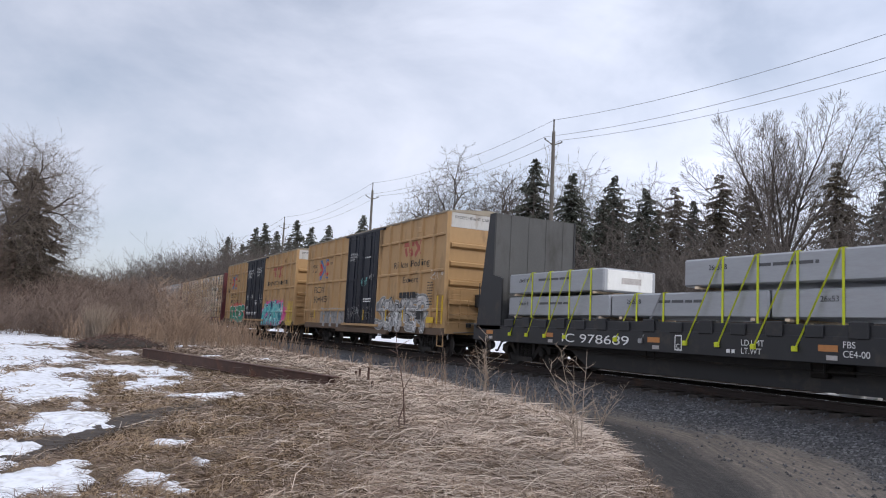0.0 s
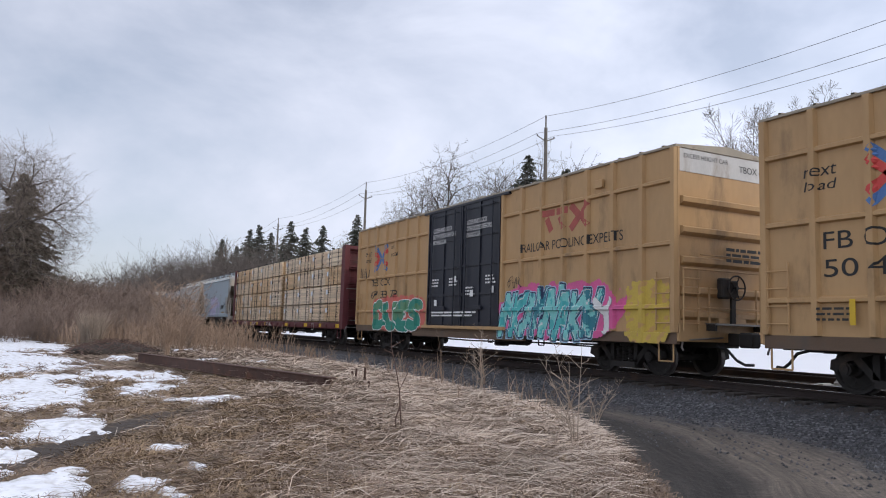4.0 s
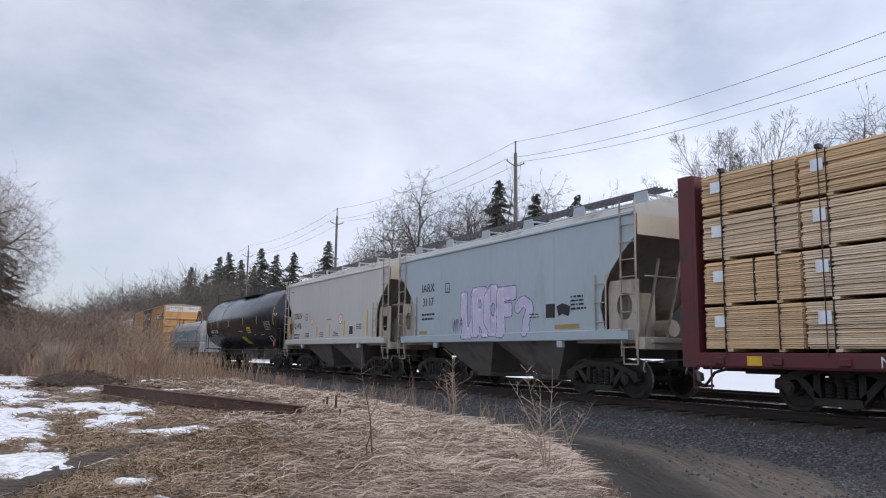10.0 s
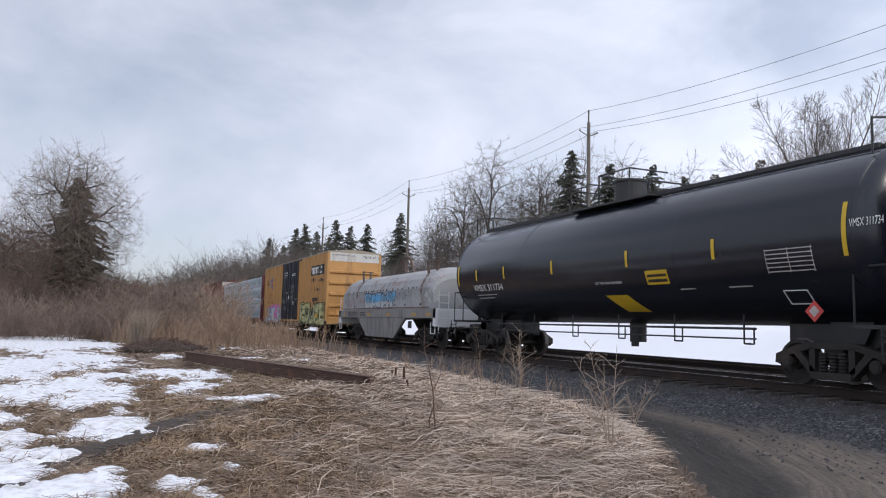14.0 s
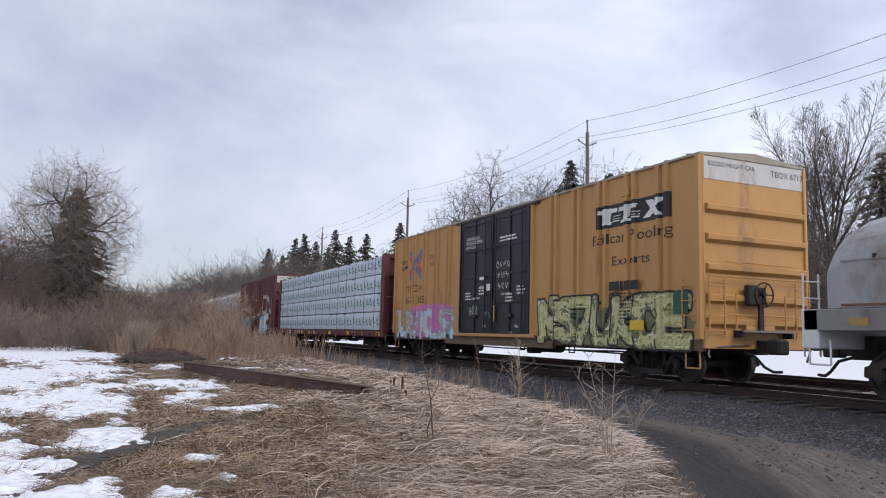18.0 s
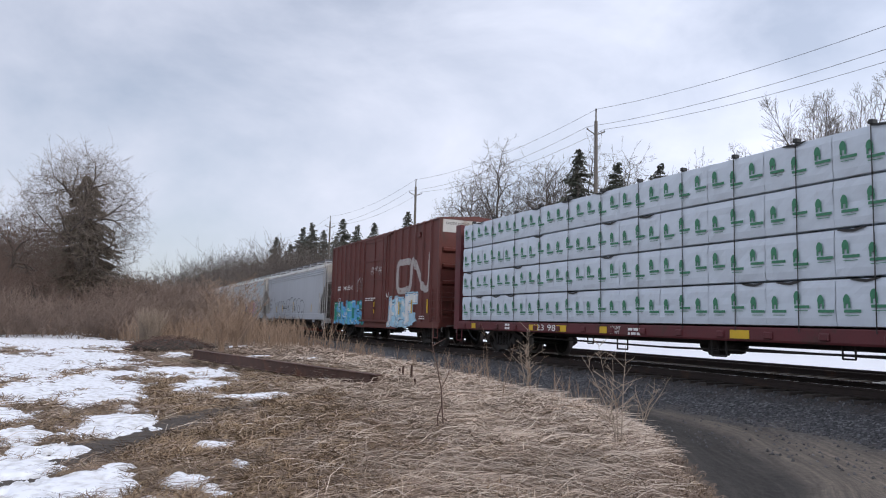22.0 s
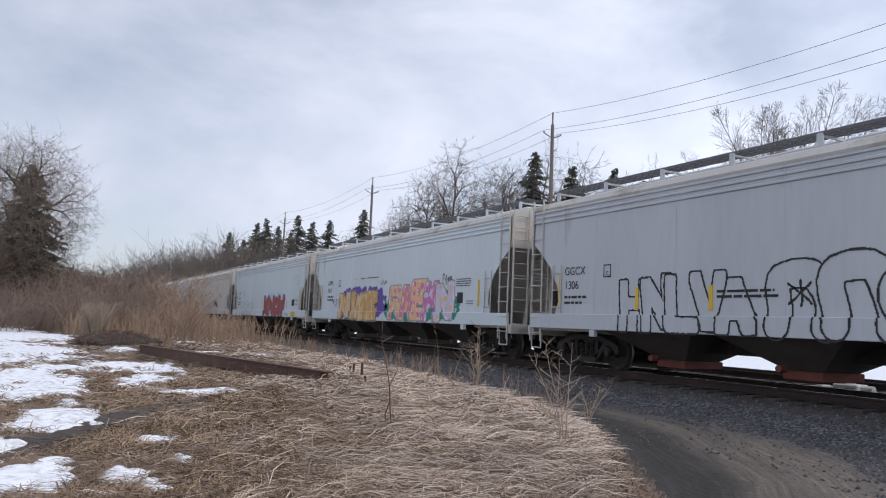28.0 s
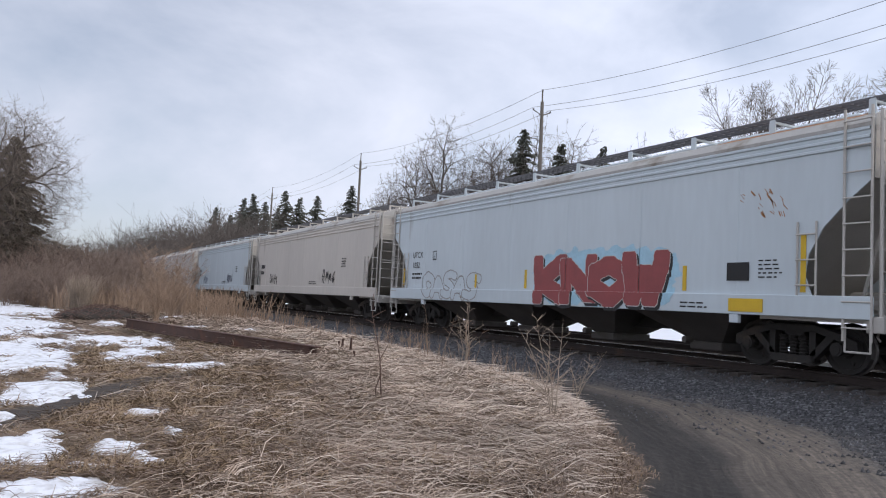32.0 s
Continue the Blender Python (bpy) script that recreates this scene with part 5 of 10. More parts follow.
GRAF = {k: material("spray_paint_" + k, c, 0.55, vary=0.18, scale=2.5, fine=25, bump=0) for k, c in dict(
    teal=(0.07, 0.42, 0.42), pink=(0.62, 0.10, 0.27), navy=(0.02, 0.035, 0.09), yellow=(0.52, 0.37, 0.06), gold=(0.62, 0.38, 0.10),
    green=(0.02, 0.22, 0.16), white=(0.66, 0.66, 0.64), black=(0.012, 0.012, 0.014), silver=(0.40, 0.40, 0.39), blue=(0.10, 0.36, 0.62),
    sky=(0.35, 0.55, 0.66), lilac=(0.50, 0.47, 0.62), purple=(0.10, 0.06, 0.28), cream=(0.48, 0.46, 0.24), brick=(0.27, 0.06, 0.06),
    peach=(0.68, 0.40, 0.22), mauve=(0.50, 0.16, 0.36), grey=(0.20, 0.20, 0.20), dull=(0.30, 0.29, 0.28), rust=(0.32, 0.13, 0.05), red=(0.27, 0.07, 0.08), aqua=(0.20, 0.55, 0.52), deep=(0.03, 0.20, 0.25), leaf=(0.10, 0.24, 0.13), coral=(0.55, 0.13, 0.10), olive=(0.33, 0.33, 0.13), moss=(0.13, 0.14, 0.06), denim=(0.10, 0.22, 0.33), bone=(0.62, 0.60, 0.42), rose=(0.55, 0.20, 0.28), pale=(0.50, 0.48, 0.46), worn=(0.40, 0.37, 0.35), amber=(0.50, 0.30, 0.10), sand=(0.60, 0.42, 0.24)).items()}


def runs(ob):
    TRAIN.append(ob)
    return ob


def lead(x):
    """The first three wagons stand this much further back."""
    return -0.6 if x > -59.5 else 0.0


def car(name, x0, x1, label, category):
    """A wagon standing between x0 and x1 at the clip's start, built round its middle."""
    return runs(thing(name, pose((x0 + x1) / 2 + lead(x0), TRACK_Y, 0), label, category, "wagons of the freight train"))


# -- running gear --
def lathe_y(bm, profile, seg=20):
    rings = []
    for r, y in profile:
        rings.append([bm.verts.new((r * math.cos(2 * math.pi * i / seg), y, r * math.sin(2 * math.pi * i / seg))) for i in range(seg)])
    for a, b in zip(rings, rings[1:]):
        for i in range(seg):
            j = (i + 1) % seg
            bm.faces.new((a[i], a[j], b[j], b[i]))
    bm.faces.new(rings[0][::-1])
    bm.faces.new(rings[-1])
    bmesh.ops.recalc_face_normals(bm, faces=bm.faces)
    return bm


def wheelset_mesh():
    bm = bmesh.new()
    rod(bm, (0, -1.05, 0), (0, 1.05, 0), 0.08, sides=10)
    for s in (-1, 1):
        lathe_y(bm, [(0.10, s * 0.90), (0.13, s * 0.89), (0.15, s * 0.83), (0.33, s * 0.80), (0.36, s * 0.835), (0.42, s * 0.83), (0.425, s * 0.72), (0.455, s * 0.70), (0.45, s * 0.67), (0.36, s * 0.67), (0.33, s * 0.72), (0.15, s * 0.70), (0.1, s * 0.66)])
        for k in range(3):
            a = 2 * math.pi * k / 3
            quad_box(bm, 0.24 * math.cos(a) - 0.03, 0.24 * math.cos(a) + 0.03, s * 0.80, s * 0.83, 0.24 * math.sin(a) - 0.03, 0.24 * math.sin(a) + 0.03)
    bm.normal_update()
    for f in bm.faces:
        c = f.calc_center_median()
        f.material_index = 1 if math.hypot(c.x, c.z) > 0.40 else 0
    me = bpy.data.meshes.new("wheelset")
    bm.to_mesh(me)
    bm.free()
    me.materials.append(DARKSTEEL)
    me.materials.append(WHEELRIM)
    return me


def sideframe_mesh(s):
    bm = bmesh.new()
    y0, y1 = s * 0.98 - 0.08, s * 0.98 + 0.08
    prism_y(bm, [(-1.22, 0.40), (-1.20, 0.56), (-0.95, 0.66), (-0.45, 0.80), (0.45, 0.80), (0.95, 0.66), (1.20, 0.56), (1.22, 0.40), (1.10, 0.36), (0.98, 0.52), (0.45, 0.68), (-0.45, 0.68), (-0.98, 0.52), (-1.10, 0.36)], y0, y1)
    for k in (-1, 1):
        prism_y(bm, [(k * 0.80, 0.58), (k * 0.66, 0.62), (k * 0.30, 0.24), (k * 0.38, 0.15)], y0, y1)
        prism_y(bm, [(k * 0.46, 0.70), (k * 0.34, 0.70), (k * 0.34, 0.24), (k * 0.46, 0.28)], y0, y1)
        rod(bm, (k * 0.89, y0 - s * 0.0, 0.42), (k * 0.89, s * 1.14, 0.42), 0.115, sides=14)
        rod(bm, (k * 0.89, s * 1.14, 0.42), (k * 0.89, s * 1.16, 0.42), 0.08, sides=10)
    prism_y(bm, [(-0.42, 0.14), (0.42, 0.14), (0.40, 0.27), (-0.40, 0.27)], y0 - 0.04, y1 + 0.04)
    me = bpy.data.meshes.new("sideframe")
    bm.normal_update()
    bm.to_mesh(me)
    bm.free()
    me.materials.append(DARKSTEEL)
    return me


def spring_mesh():
    """One coil spring, its turns as a waved sleeve."""
    bm = bmesh.new()
    rings = []
    for i in range(13):
        r = 0.088 if i % 2 else 0.062
        rings.append([bm.verts.new((r * math.cos(2 * math.pi * k / 10), r * math.sin(2 * math.pi * k / 10), 0.27 + i * 0.029)) for k in range(10)])
    for lo, hi in zip(rings, rings[1:]):
        for k in range(10):
            bm.faces.new((lo[k], lo[(k + 1) % 10], hi[(k + 1) % 10], hi[k]))
    bm.faces.new(rings[0][::-1])
    bm.faces.new(rings[-1])
    me = bpy.data.meshes.new("spring")
    bm.to_mesh(me)
    bm.free()
    me.materials.append(DARKSTEEL)
    return me


ME_WHEELSET, ME_FRAME, ME_SPRING = wheelset_mesh(), {s: sideframe_mesh(s) for s in (-1, 1)}, spring_mesh()
BM_BOLSTER = box(-0.2, 0.2, -1.0, 1.0, 0.5, 0.72, 0.02)
ME_BOLSTER = bpy.data.meshes.new("truck")
BM_BOLSTER.to_mesh(ME_BOLSTER)
BM_BOLSTER.free()
ME_BOLSTER.materials.append(DARKSTEEL)


def trucks(e, *places):
    for x in places:
        t = new("truck", ME_BOLSTER)
        t.parent, t.location = e, (x, 0, 0)
        for s in (-1, 1):
            o = new("sideframe", ME_FRAME[s])
            o.parent = t
            for k in (-0.2, 0.0, 0.2):
                o = new("spring", ME_SPRING)
                o.parent, o.location = t, (k, s * 1.0, 0)
        for k in (-0.89, 0.89):
            w = new("wheelset", ME_WHEELSET)
            w.parent, w.location = t, (k, 0, 0.42)
            WHEELSETS.append(w)


def couplers(e, h, reach=0.75):
    for s in (-1, 1):
        bm = box(s * (h - 0.5), s * (h + reach - 0.35), -0.10, 0.10, 0.72, 0.98, 0.02)
        quad_box(bm, s * (h + reach - 0.36), s * (h + reach - 0.02), -0.19, 0.13, 0.68, 1.0, 0.04)
        quad_box(bm, s * (h - 0.45), s * (h - 0.02), -0.35, 0.35, 0.66, 1.1, 0.02)
        part("coupler", bm, DARKSTEEL, e)
        bm = pipe(bmesh.new(), [(s * (h - 0.1), -0.30, 0.72), (s * (h + 0.25), -0.33, 0.62), (s * (h + 0.45), -0.3, 0.42), (s * (h + 0.62), -0.24, 0.33), (s * (h + 0.8), -0.2, 0.34)], 0.03, 7)
        part("brake_hose", bm, HOSE, e)
        bm = pipe(bmesh.new(), [(s * (h + 0.0), -1.35, 0.85), (s * (h + 0.06), -1.2, 0.82), (s * (h + 0.10), -0.3, 0.88)], 0.018, 6)
        pipe(bm, [(s * (h + 0.0), -1.35, 0.85), (s * (h + 0.02), -1.42, 0.66), (s * (h + 0.05), -1.4, 0.60)], 0.02, 6)
        part("uncoupling_lever", bm, STEEL, e)


def underframe(e, h, z=0.75, mat=None):
    bm = box(-h, h, -0.33, 0.33, z - 0.10, z + 0.3)
    for s in (-1, 1):
        quad_box(bm, s * h * 0.45 - 0.15, s * h * 0.45 + 0.15, -1.35, 1.35, z + 0.05, z + 0.2)
    part("centre_sill", bm, mat or DARKSTEEL, e)
    bm = rod(bmesh.new(), (-0.9, 0.75, z - 0.12), (0.3, 0.75, z - 0.12), 0.2, sides=14)
    part("air_reservoir", bm, DARKSTEEL, e)
    bm = box(0.9, 1.25, -0.9, -0.55, z - 0.32, z + 0.05, 0.03)
    rod(bm, (1.25, -0.72, z - 0.15), (1.7, -0.72, z - 0.15), 0.12, sides=12)
    part("brake_cylinder", bm, DARKSTEEL, e)
    bm = pipe(bmesh.new(), [(-h * 0.6, -0.45, z - 0.18), (-1.5, -0.5, z - 0.22), (0.9, -0.5, z - 0.2)], 0.02, 6)
    pipe(bm, [(1.7, -0.72, z - 0.15), (h * 0.6, -0.5, z - 0.2)], 0.02, 6)
    part("brake_rod", bm, DARKSTEEL, e)
    for x in (-h * 0.3, h * 0.12, h * 0.42):
        part("pipe_hanger", pipe(bmesh.new(), [(x, -1.2, z), (x, -1.2, z - 0.22), (x + 0.25, -1.2, z - 0.22), (x + 0.25, -1.2, z)], 0.018, 5), DARKSTEEL, e)
    part("train_line_pipe", pipe(bmesh.new(), [(-h * 0.7, -1.15, z - 0.12), (0, -1.15, z - 0.2), (h * 0.7, -1.15, z - 0.12)], 0.022, 6), DARKSTEEL, e)


def ladder(e, x, y, z0, z1, width, rungs, mat, along="x", stile=0.019, name="ladder"):
    """A ladder on a side (along x) or an end (along y); rungs stand off its wall."""
    bm = bmesh.new()
    def p(u, z, o=0.0):
        return (x + u, y - o, z) if along == "x" else (x + o, y + u, z)
    for u in (0, width):
        rod(bm, p(u, z0), p(u, z1), stile, sides=6)
    for i in range(rungs):
        z = z0 + (z1 - z0) * (i + 0.5) / rungs
        rod(bm, p(-0.01, z, 0.03), p(width + 0.01, z, 0.03), 0.014, sides=6)
    return part(name, bm, mat, e)


def sill_step(e, x, z, mat, y=-W + 0.02):
    return part("sill_step", pipe(bmesh.new(), [(x, y, z), (x, y, z - 0.42), (x + 0.42, y, z - 0.42), (x + 0.42, y, z)], 0.018, 6), mat, e)


def handbrake(e, x, y, z, mat=None):
    bm = bmesh.new()
    r = 0.26
    pts = [(x + 0.12, y + r * math.cos(a), z + r * math.sin(a)) for a in [i * math.pi / 9 for i in range(19)]]
    pipe(bm, pts, 0.018, 6)
    for i in range(5):
        a = i * 2 * math.pi / 5
        rod(bm, (x + 0.08, y, z), (x + 0.12, y + r * math.cos(a), z + r * math.sin(a)), 0.014, sides=5)
    rod(bm, (x - 0.05, y, z), (x + 0.14, y, z), 0.05, sides=8)
    quad_box(bm, x - 0.04, x + 0.06, y - 0.13, y + 0.13, z - 0.2, z + 0.16, 0.02)
    quad_box(bm, x - 0.06, x + 0.10, y - 0.42, y - 0.14, z - 0.24, z + 0.2, 0.03)
    quad_box(bm, x - 0.02, x + 0.04, y - 0.06, y + 0.06, z - 0.8, z - 0.15)
    return part("handbrake_wheel", bm, mat or DARKSTEEL, e)


# -- lettering and paint on the sides --
def flat_side(x, z):
    return -W


def lettering(e, body, x, z, height, mat, y=-W - 0.006, width=None, end=False, name="lettering", slant=0.0, drape=None):
    if "\n" in body:
        lines = body.split("\n")
        n, most = len(lines), max(len(k) for k in lines)
        lh = height / (1.38 * n - 0.38)
        for i, k in enumerate(lines):
            lettering(e, k, x, z + (n - 1 - i) * 1.38 * lh, lh, mat, y, width * len(k) / most if width else None, end, name, slant, drape)
        return
    cu = bpy.data.curves.new("lettering", "FONT")
    cu.body, cu.size, cu.shear = body, 1.0, slant
    tmp = bpy.data.objects.new("tmp", cu)
    me = bpy.data.meshes.new_from_object(tmp)
    bpy.data.objects.remove(tmp)
    bpy.data.curves.remove(cu)
    co = [v.co for v in me.vertices]
    w = max(c.x for c in co) - min(c.x for c in co)
    hh = max(c.y for c in co) - min(c.y for c in co)
    x_min, y_min = min(c.x for c in co), min(c.y for c in co)
    sx, sy = (width / w if width else height / hh), height / hh
    for v in me.vertices:
        v.co = ((v.co.x - x_min) * sx, (v.co.y - y_min) * sy, 0)
    me.materials.append(mat)
    if drape:
        bm = bmesh.new()
        bm.from_mesh(me)
        span = max(v.co.x for v in bm.verts)
        for r in drape.ribs:
            for q in (-0.085, -0.055, 0.055, 0.085):
                if 0 < r + q - x < span:
                    bmesh.ops.bisect_plane(bm, geom=bm.verts[:] + bm.edges[:] + bm.faces[:], plane_co=(r + q - x, 0, 0), plane_no=(1, 0, 0))
        for v in bm.verts:
            v.co.z = -(drape(x + v.co.x, z + v.co.y)) + 0.006
        bm.to_mesh(me)
        bm.free()
        y = 0
    o = new(name, me)
    o.parent = e
    o.matrix_basis = pose(x, y, z, 90, 0, 90 if end else 0)
    return o


def bars(e, x, z, w, rows, mat, h=0.05, gap=0.05, y=-W - 0.006, end=False, name="small_lettering"):
    """Lines of small writing that cannot be read, as plain bars broken into words."""
    bm = bmesh.new()
    for r in range(rows):
        u = 0.0
        full = w * random.uniform(0.75, 1.0)
        while u < full - 0.02:
            k = min(random.uniform(0.08, 0.3) * max(w, 0.4), full - u)
            zz = z - r * (h + gap)
            c = [(u, zz), (u + k, zz), (u + k, zz + h), (u, zz + h)]
            bm.faces.new([bm.verts.new((x, y + a, b) if end else (x + a, y, b)) for a, b in c])
            u += k + 0.04
    return part(name, bm, mat, e)


def owner_bars(e, x, z, w, h, mat, y=-W - 0.006):
    """The owner's initials, as two plain bars of their size."""
    bm = bmesh.new()
    k = w * 0.44
    for x0 in (x, x + w - k):
        for z0, z1 in ((z, z + h * 0.38), (z + h * 0.62, z + h)):
            bm.faces.new([bm.verts.new(q) for q in ((x0, y, z0), (x0 + k, y, z0), (x0 + k, y, z1), (x0, y, z1))])
    return part("owner_mark", bm, mat, e)


def plate(e, x, z, w, h, mat, name="sign_plate", y=-W - 0.004, end=False, label="", thick=0.008):
    if end:
        return part(name, box(x, x + thick, y, y + w, z, z + h), mat, e, label)
    return part(name, box(x, x + w, y - thick, y, z, z + h), mat, e, label)


def frame_mark(e, x, z, w, h, mat, y=-W - 0.006, t=0.025, name="stencil_box"):
    bm = bmesh.new()
    for x0, x1, z0, z1 in ((x, x + w, z, z + t), (x, x + w, z + h - t, z + h), (x, x + t, z + t, z + h - t), (x + w - t, x + w, z + t, z + h - t)):
        bm.faces.new([bm.verts.new(c) for c in ((x0, y, z0), (x1, y, z0), (x1, y, z1), (x0, y, z1))])
    return part(name, bm, mat, e)


def ribbon(bm, pts, width, surf, lift, taper=False, step=0.07):
    """A painted stroke along (x, z) points that lies on the wall surf(x, z)."""
    fine = []
    for (xa, za), (xb, zb) in zip(pts, pts[1:]):
        k = max(int(math.hypot(xb - xa, zb - za) / step), 1)
        fine += [(xa + (xb - xa) * i / k, za + (zb - za) * i / k) for i in range(k)]
    fine.append(pts[-1])
    rows = []
    n = len(fine)
    for i, (px, pz) in enumerate(fine):
        a, b = fine[max(i - 1, 0)], fine[min(i + 1, n - 1)]
        dx, dz = b[0] - a[0], b[1] - a[1]
        d = math.hypot(dx, dz) or 1
        w = width / 2 * (min(1.0, 0.35 + 3.0 * min(i, n - 1 - i) / n) if taper else 1.0)
        nx, nz = -dz / d * w, dx / d * w
        rows.append([bm.verts.new((px + nx * u, surf(px + nx * u, pz + nz * u) - lift, pz + nz * u)) for u in (-1, -0.33, 0.33, 1)])
    for a, b in zip(rows, rows[1:]):
        for u in range(3):
            bm.faces.new((a[u], b[u], b[u + 1], a[u + 1]))
    return bm


LETTERS = [   # strokes that make no letters: hooks, waves, bolts, wedges
    [[(0.05, 0.1), (0.3, 0.9), (0.55, 0.2), (0.75, 0.95), (0.98, 0.35)]],
    [[(0.9, 1.0), (0.25, 0.75), (0.05, 0.4), (0.4, 0.15), (0.7, 0.45), (0.45, 0.6)]],
    [[(0.1, 0.05), (0.2, 0.7), (0.6, 1.0), (0.95, 0.6), (0.65, 0.3)], [(0.3, 0.3), (0.95, 0.0)]],
    [[(0.0, 0.85), (0.55, 0.7), (0.25, 0.4), (0.95, 0.25), (0.5, 0.0)]],
    [[(0.15, 0.0), (0.0, 0.5), (0.35, 1.0), (0.7, 0.75), (0.5, 0.4), (0.9, 0.05)], [(0.7, 0.95), (1.0, 0.7)]],
    [[(0.05, 0.95), (0.15, 0.2), (0.5, 0.05), (0.6, 0.6), (0.95, 0.9), (0.9, 0.2)]],
]


def bent(pts, x, z, w, h, lean, jit):
    out = []
    for (xa, za), (xb, zb) in zip(pts, pts[1:]):
        for i in range(5):
            k = i / 5
            out.append((xa + (xb - xa) * k, za + (zb - za) * k))
    out.append(pts[-1])
    for turn in range(5):
        out = [out[0]] + [((a[0] + 2 * b[0] + c[0]) / 4, (a[1] + 2 * b[1] + c[1]) / 4) for a, b, c in zip(out, out[1:], out[2:])] + [out[-1]]
    return [(x + w * u + lean * v + jit * math.sin(7 * v + x), z + h * v) for u, v in out]


def graffiti(e, x0, x1, z0, z1, letters, fills, edge, cloud=None, surf=flat_side, thick=0.22, seed=1, shine=None, loose=False, label="", rim=0.065):
    """Sprayed lettering without meaning: a cloud behind it, letter bodies with a dark outline, and highlights."""
    r = random.Random(seed)
    w = (x1 - x0) / letters
    h = z1 - z0
    if cloud:
        bm = bmesh.new()
        for i in range(letters * 2 + 1):
            cx = x0 + (x1 - x0) * (i + 0.5) / (letters * 2 + 1)
            hh = h * r.uniform(0.95, 1.22)
            ribbon(bm, [(cx + r.uniform(-0.1, 0.1), z0 - 0.02 * h), (cx, z0 + hh * 0.6), (cx + r.uniform(-0.15, 0.15), z0 + hh)], w * r.uniform(0.65, 1.0), surf, 0.004, True)
        part("graffiti_cloud", bm, GRAF[cloud], e)
    thick *= 1.0 if loose else 1.35
    for i in range(letters):
        line, body = bmesh.new(), bmesh.new()
        low = 0.008 + 0.008 * (i % 2)
        shape = LETTERS[r.randrange(len(LETTERS))]
        fx = x0 + i * w + r.uniform(-0.06, 0.06) * w
        hz, hh = z0 + r.uniform(0, 0.12) * h, h * r.uniform(0.78, 0.98)
        lean, jit = r.uniform(-0.12, 0.18) * w, 0.03 * w
        fill = fills[i % len(fills)]
        if not loose:
            blob = [(fx + 0.5 * w + lean * v + r.uniform(-0.05, 0.05) * w, hz + hh * v) for v in (0.02, 0.25, 0.5, 0.75, 0.96)]
            part("graffiti_fill", ribbon(bmesh.new(), blob, w * r.uniform(0.75, 0.95), surf, 0.006 + 0.001 * (i % 2), True), GRAF[fills[(i + 1) % len(fills)]], e)
        for s in shape:
            pts = bent(s, fx + 0.12 * w, hz, w * 0.78, hh, lean, jit)
            if not loose:
                ribbon(line, pts, thick * w + rim * w, surf, low)
                ribbon(body, pts, thick * w, surf, low + 0.004)
            else:
                ribbon(line, pts, thick * w, surf, low, True)
        if loose and r.random() < 0.5:
            ribbon(line, [(fx, hz + hh * 0.5), (fx + w, hz + hh * r.uniform(0.2, 0.8))], thick * w * 0.6, surf, low, True)
        part("graffiti_outline", line, GRAF[edge], e, label)
        if loose:
            body.free()
        else:
            part("graffiti_fill", body, GRAF[fill], e)
            for color, wide in ((shine, 0.05), (shine, 0.05), (edge, 0.035), (edge, 0.035)):
                if color:
                    px, pz = fx + r.uniform(0.1, 0.9) * w, hz + hh * r.uniform(0.1, 0.7)
                    part("graffiti_highlight", ribbon(bmesh.new(), [(px, pz), (px + r.uniform(-0.15, 0.15) * w, pz + 0.12 * h), (px + r.uniform(-0.25, 0.25) * w, pz + r.uniform(0.2, 0.32) * h)], wide * w, surf, 0.026, True), GRAF[color], e)


def tag(e, x, z, w, h, color, surf=flat_side, seed=1, thick=0.024, n=4):
    graffiti(e, x, x + w, z, z + h, n, [color], color, surf=surf, thick=thick / (w / n), seed=seed, loose=True)

# strokes of block letters on a 10 x 10 grid, as pairs of digits
GLYPH = {"A": "00 49 90|23 73", "B": "00 09 69 86 55 05|55 93 70 00", "C": "97 79 29 06 03 20 70 92", "D": "00 09 59 96 93 50 00", "E": "99 09 00 90|05 65", "F": "99 09 00|05 65",
         "H": "09 00|99 90|05 95", "I": "59 50", "K": "09 00|99 04 90", "L": "09 00 90", "M": "00 19 54 89 90", "N": "00 09 90 99", "O": "49 07 03 50 93 97 49",
         "P": "00 09 79 96 74 04", "R": "00 09 79 96 74 04|44 90", "S": "98 59 18 16 55 83 81 40 01", "T": "09 99|59 50", "U": "09 03 20 70 93 99", "V": "09 50 99",
         "W": "09 20 56 70 99", "Y": "09 55 99|55 50", "7": "09 99 20", "e": "05 95 87 39 06 03 30 81", "i": "55 50|58 57", "n": "00 08 39 79 96 90", "?": "07 49 97 75 53|51 50", "*": "08 91|01 98|50 59"}


def strokes_of(ch, soft):
    """The strokes of a letter in the unit square, their corners rounded."""
    out = []
    for line in GLYPH[ch].split("|"):
        p = [(int(k[0]) / 9, int(k[1]) / 9) for k in line.split()]
        for turn in range(2 if soft > 0.15 else 1):
            q = [p[0]]
            for a, b in zip(p, p[1:]):
                q += [((1 - soft) * a[0] + soft * b[0], (1 - soft) * a[1] + soft * b[1]), (soft * a[0] + (1 - soft) * b[0], soft * a[1] + (1 - soft) * b[1])]
            p = q + [p[-1]]
        out.append(p)
    return out


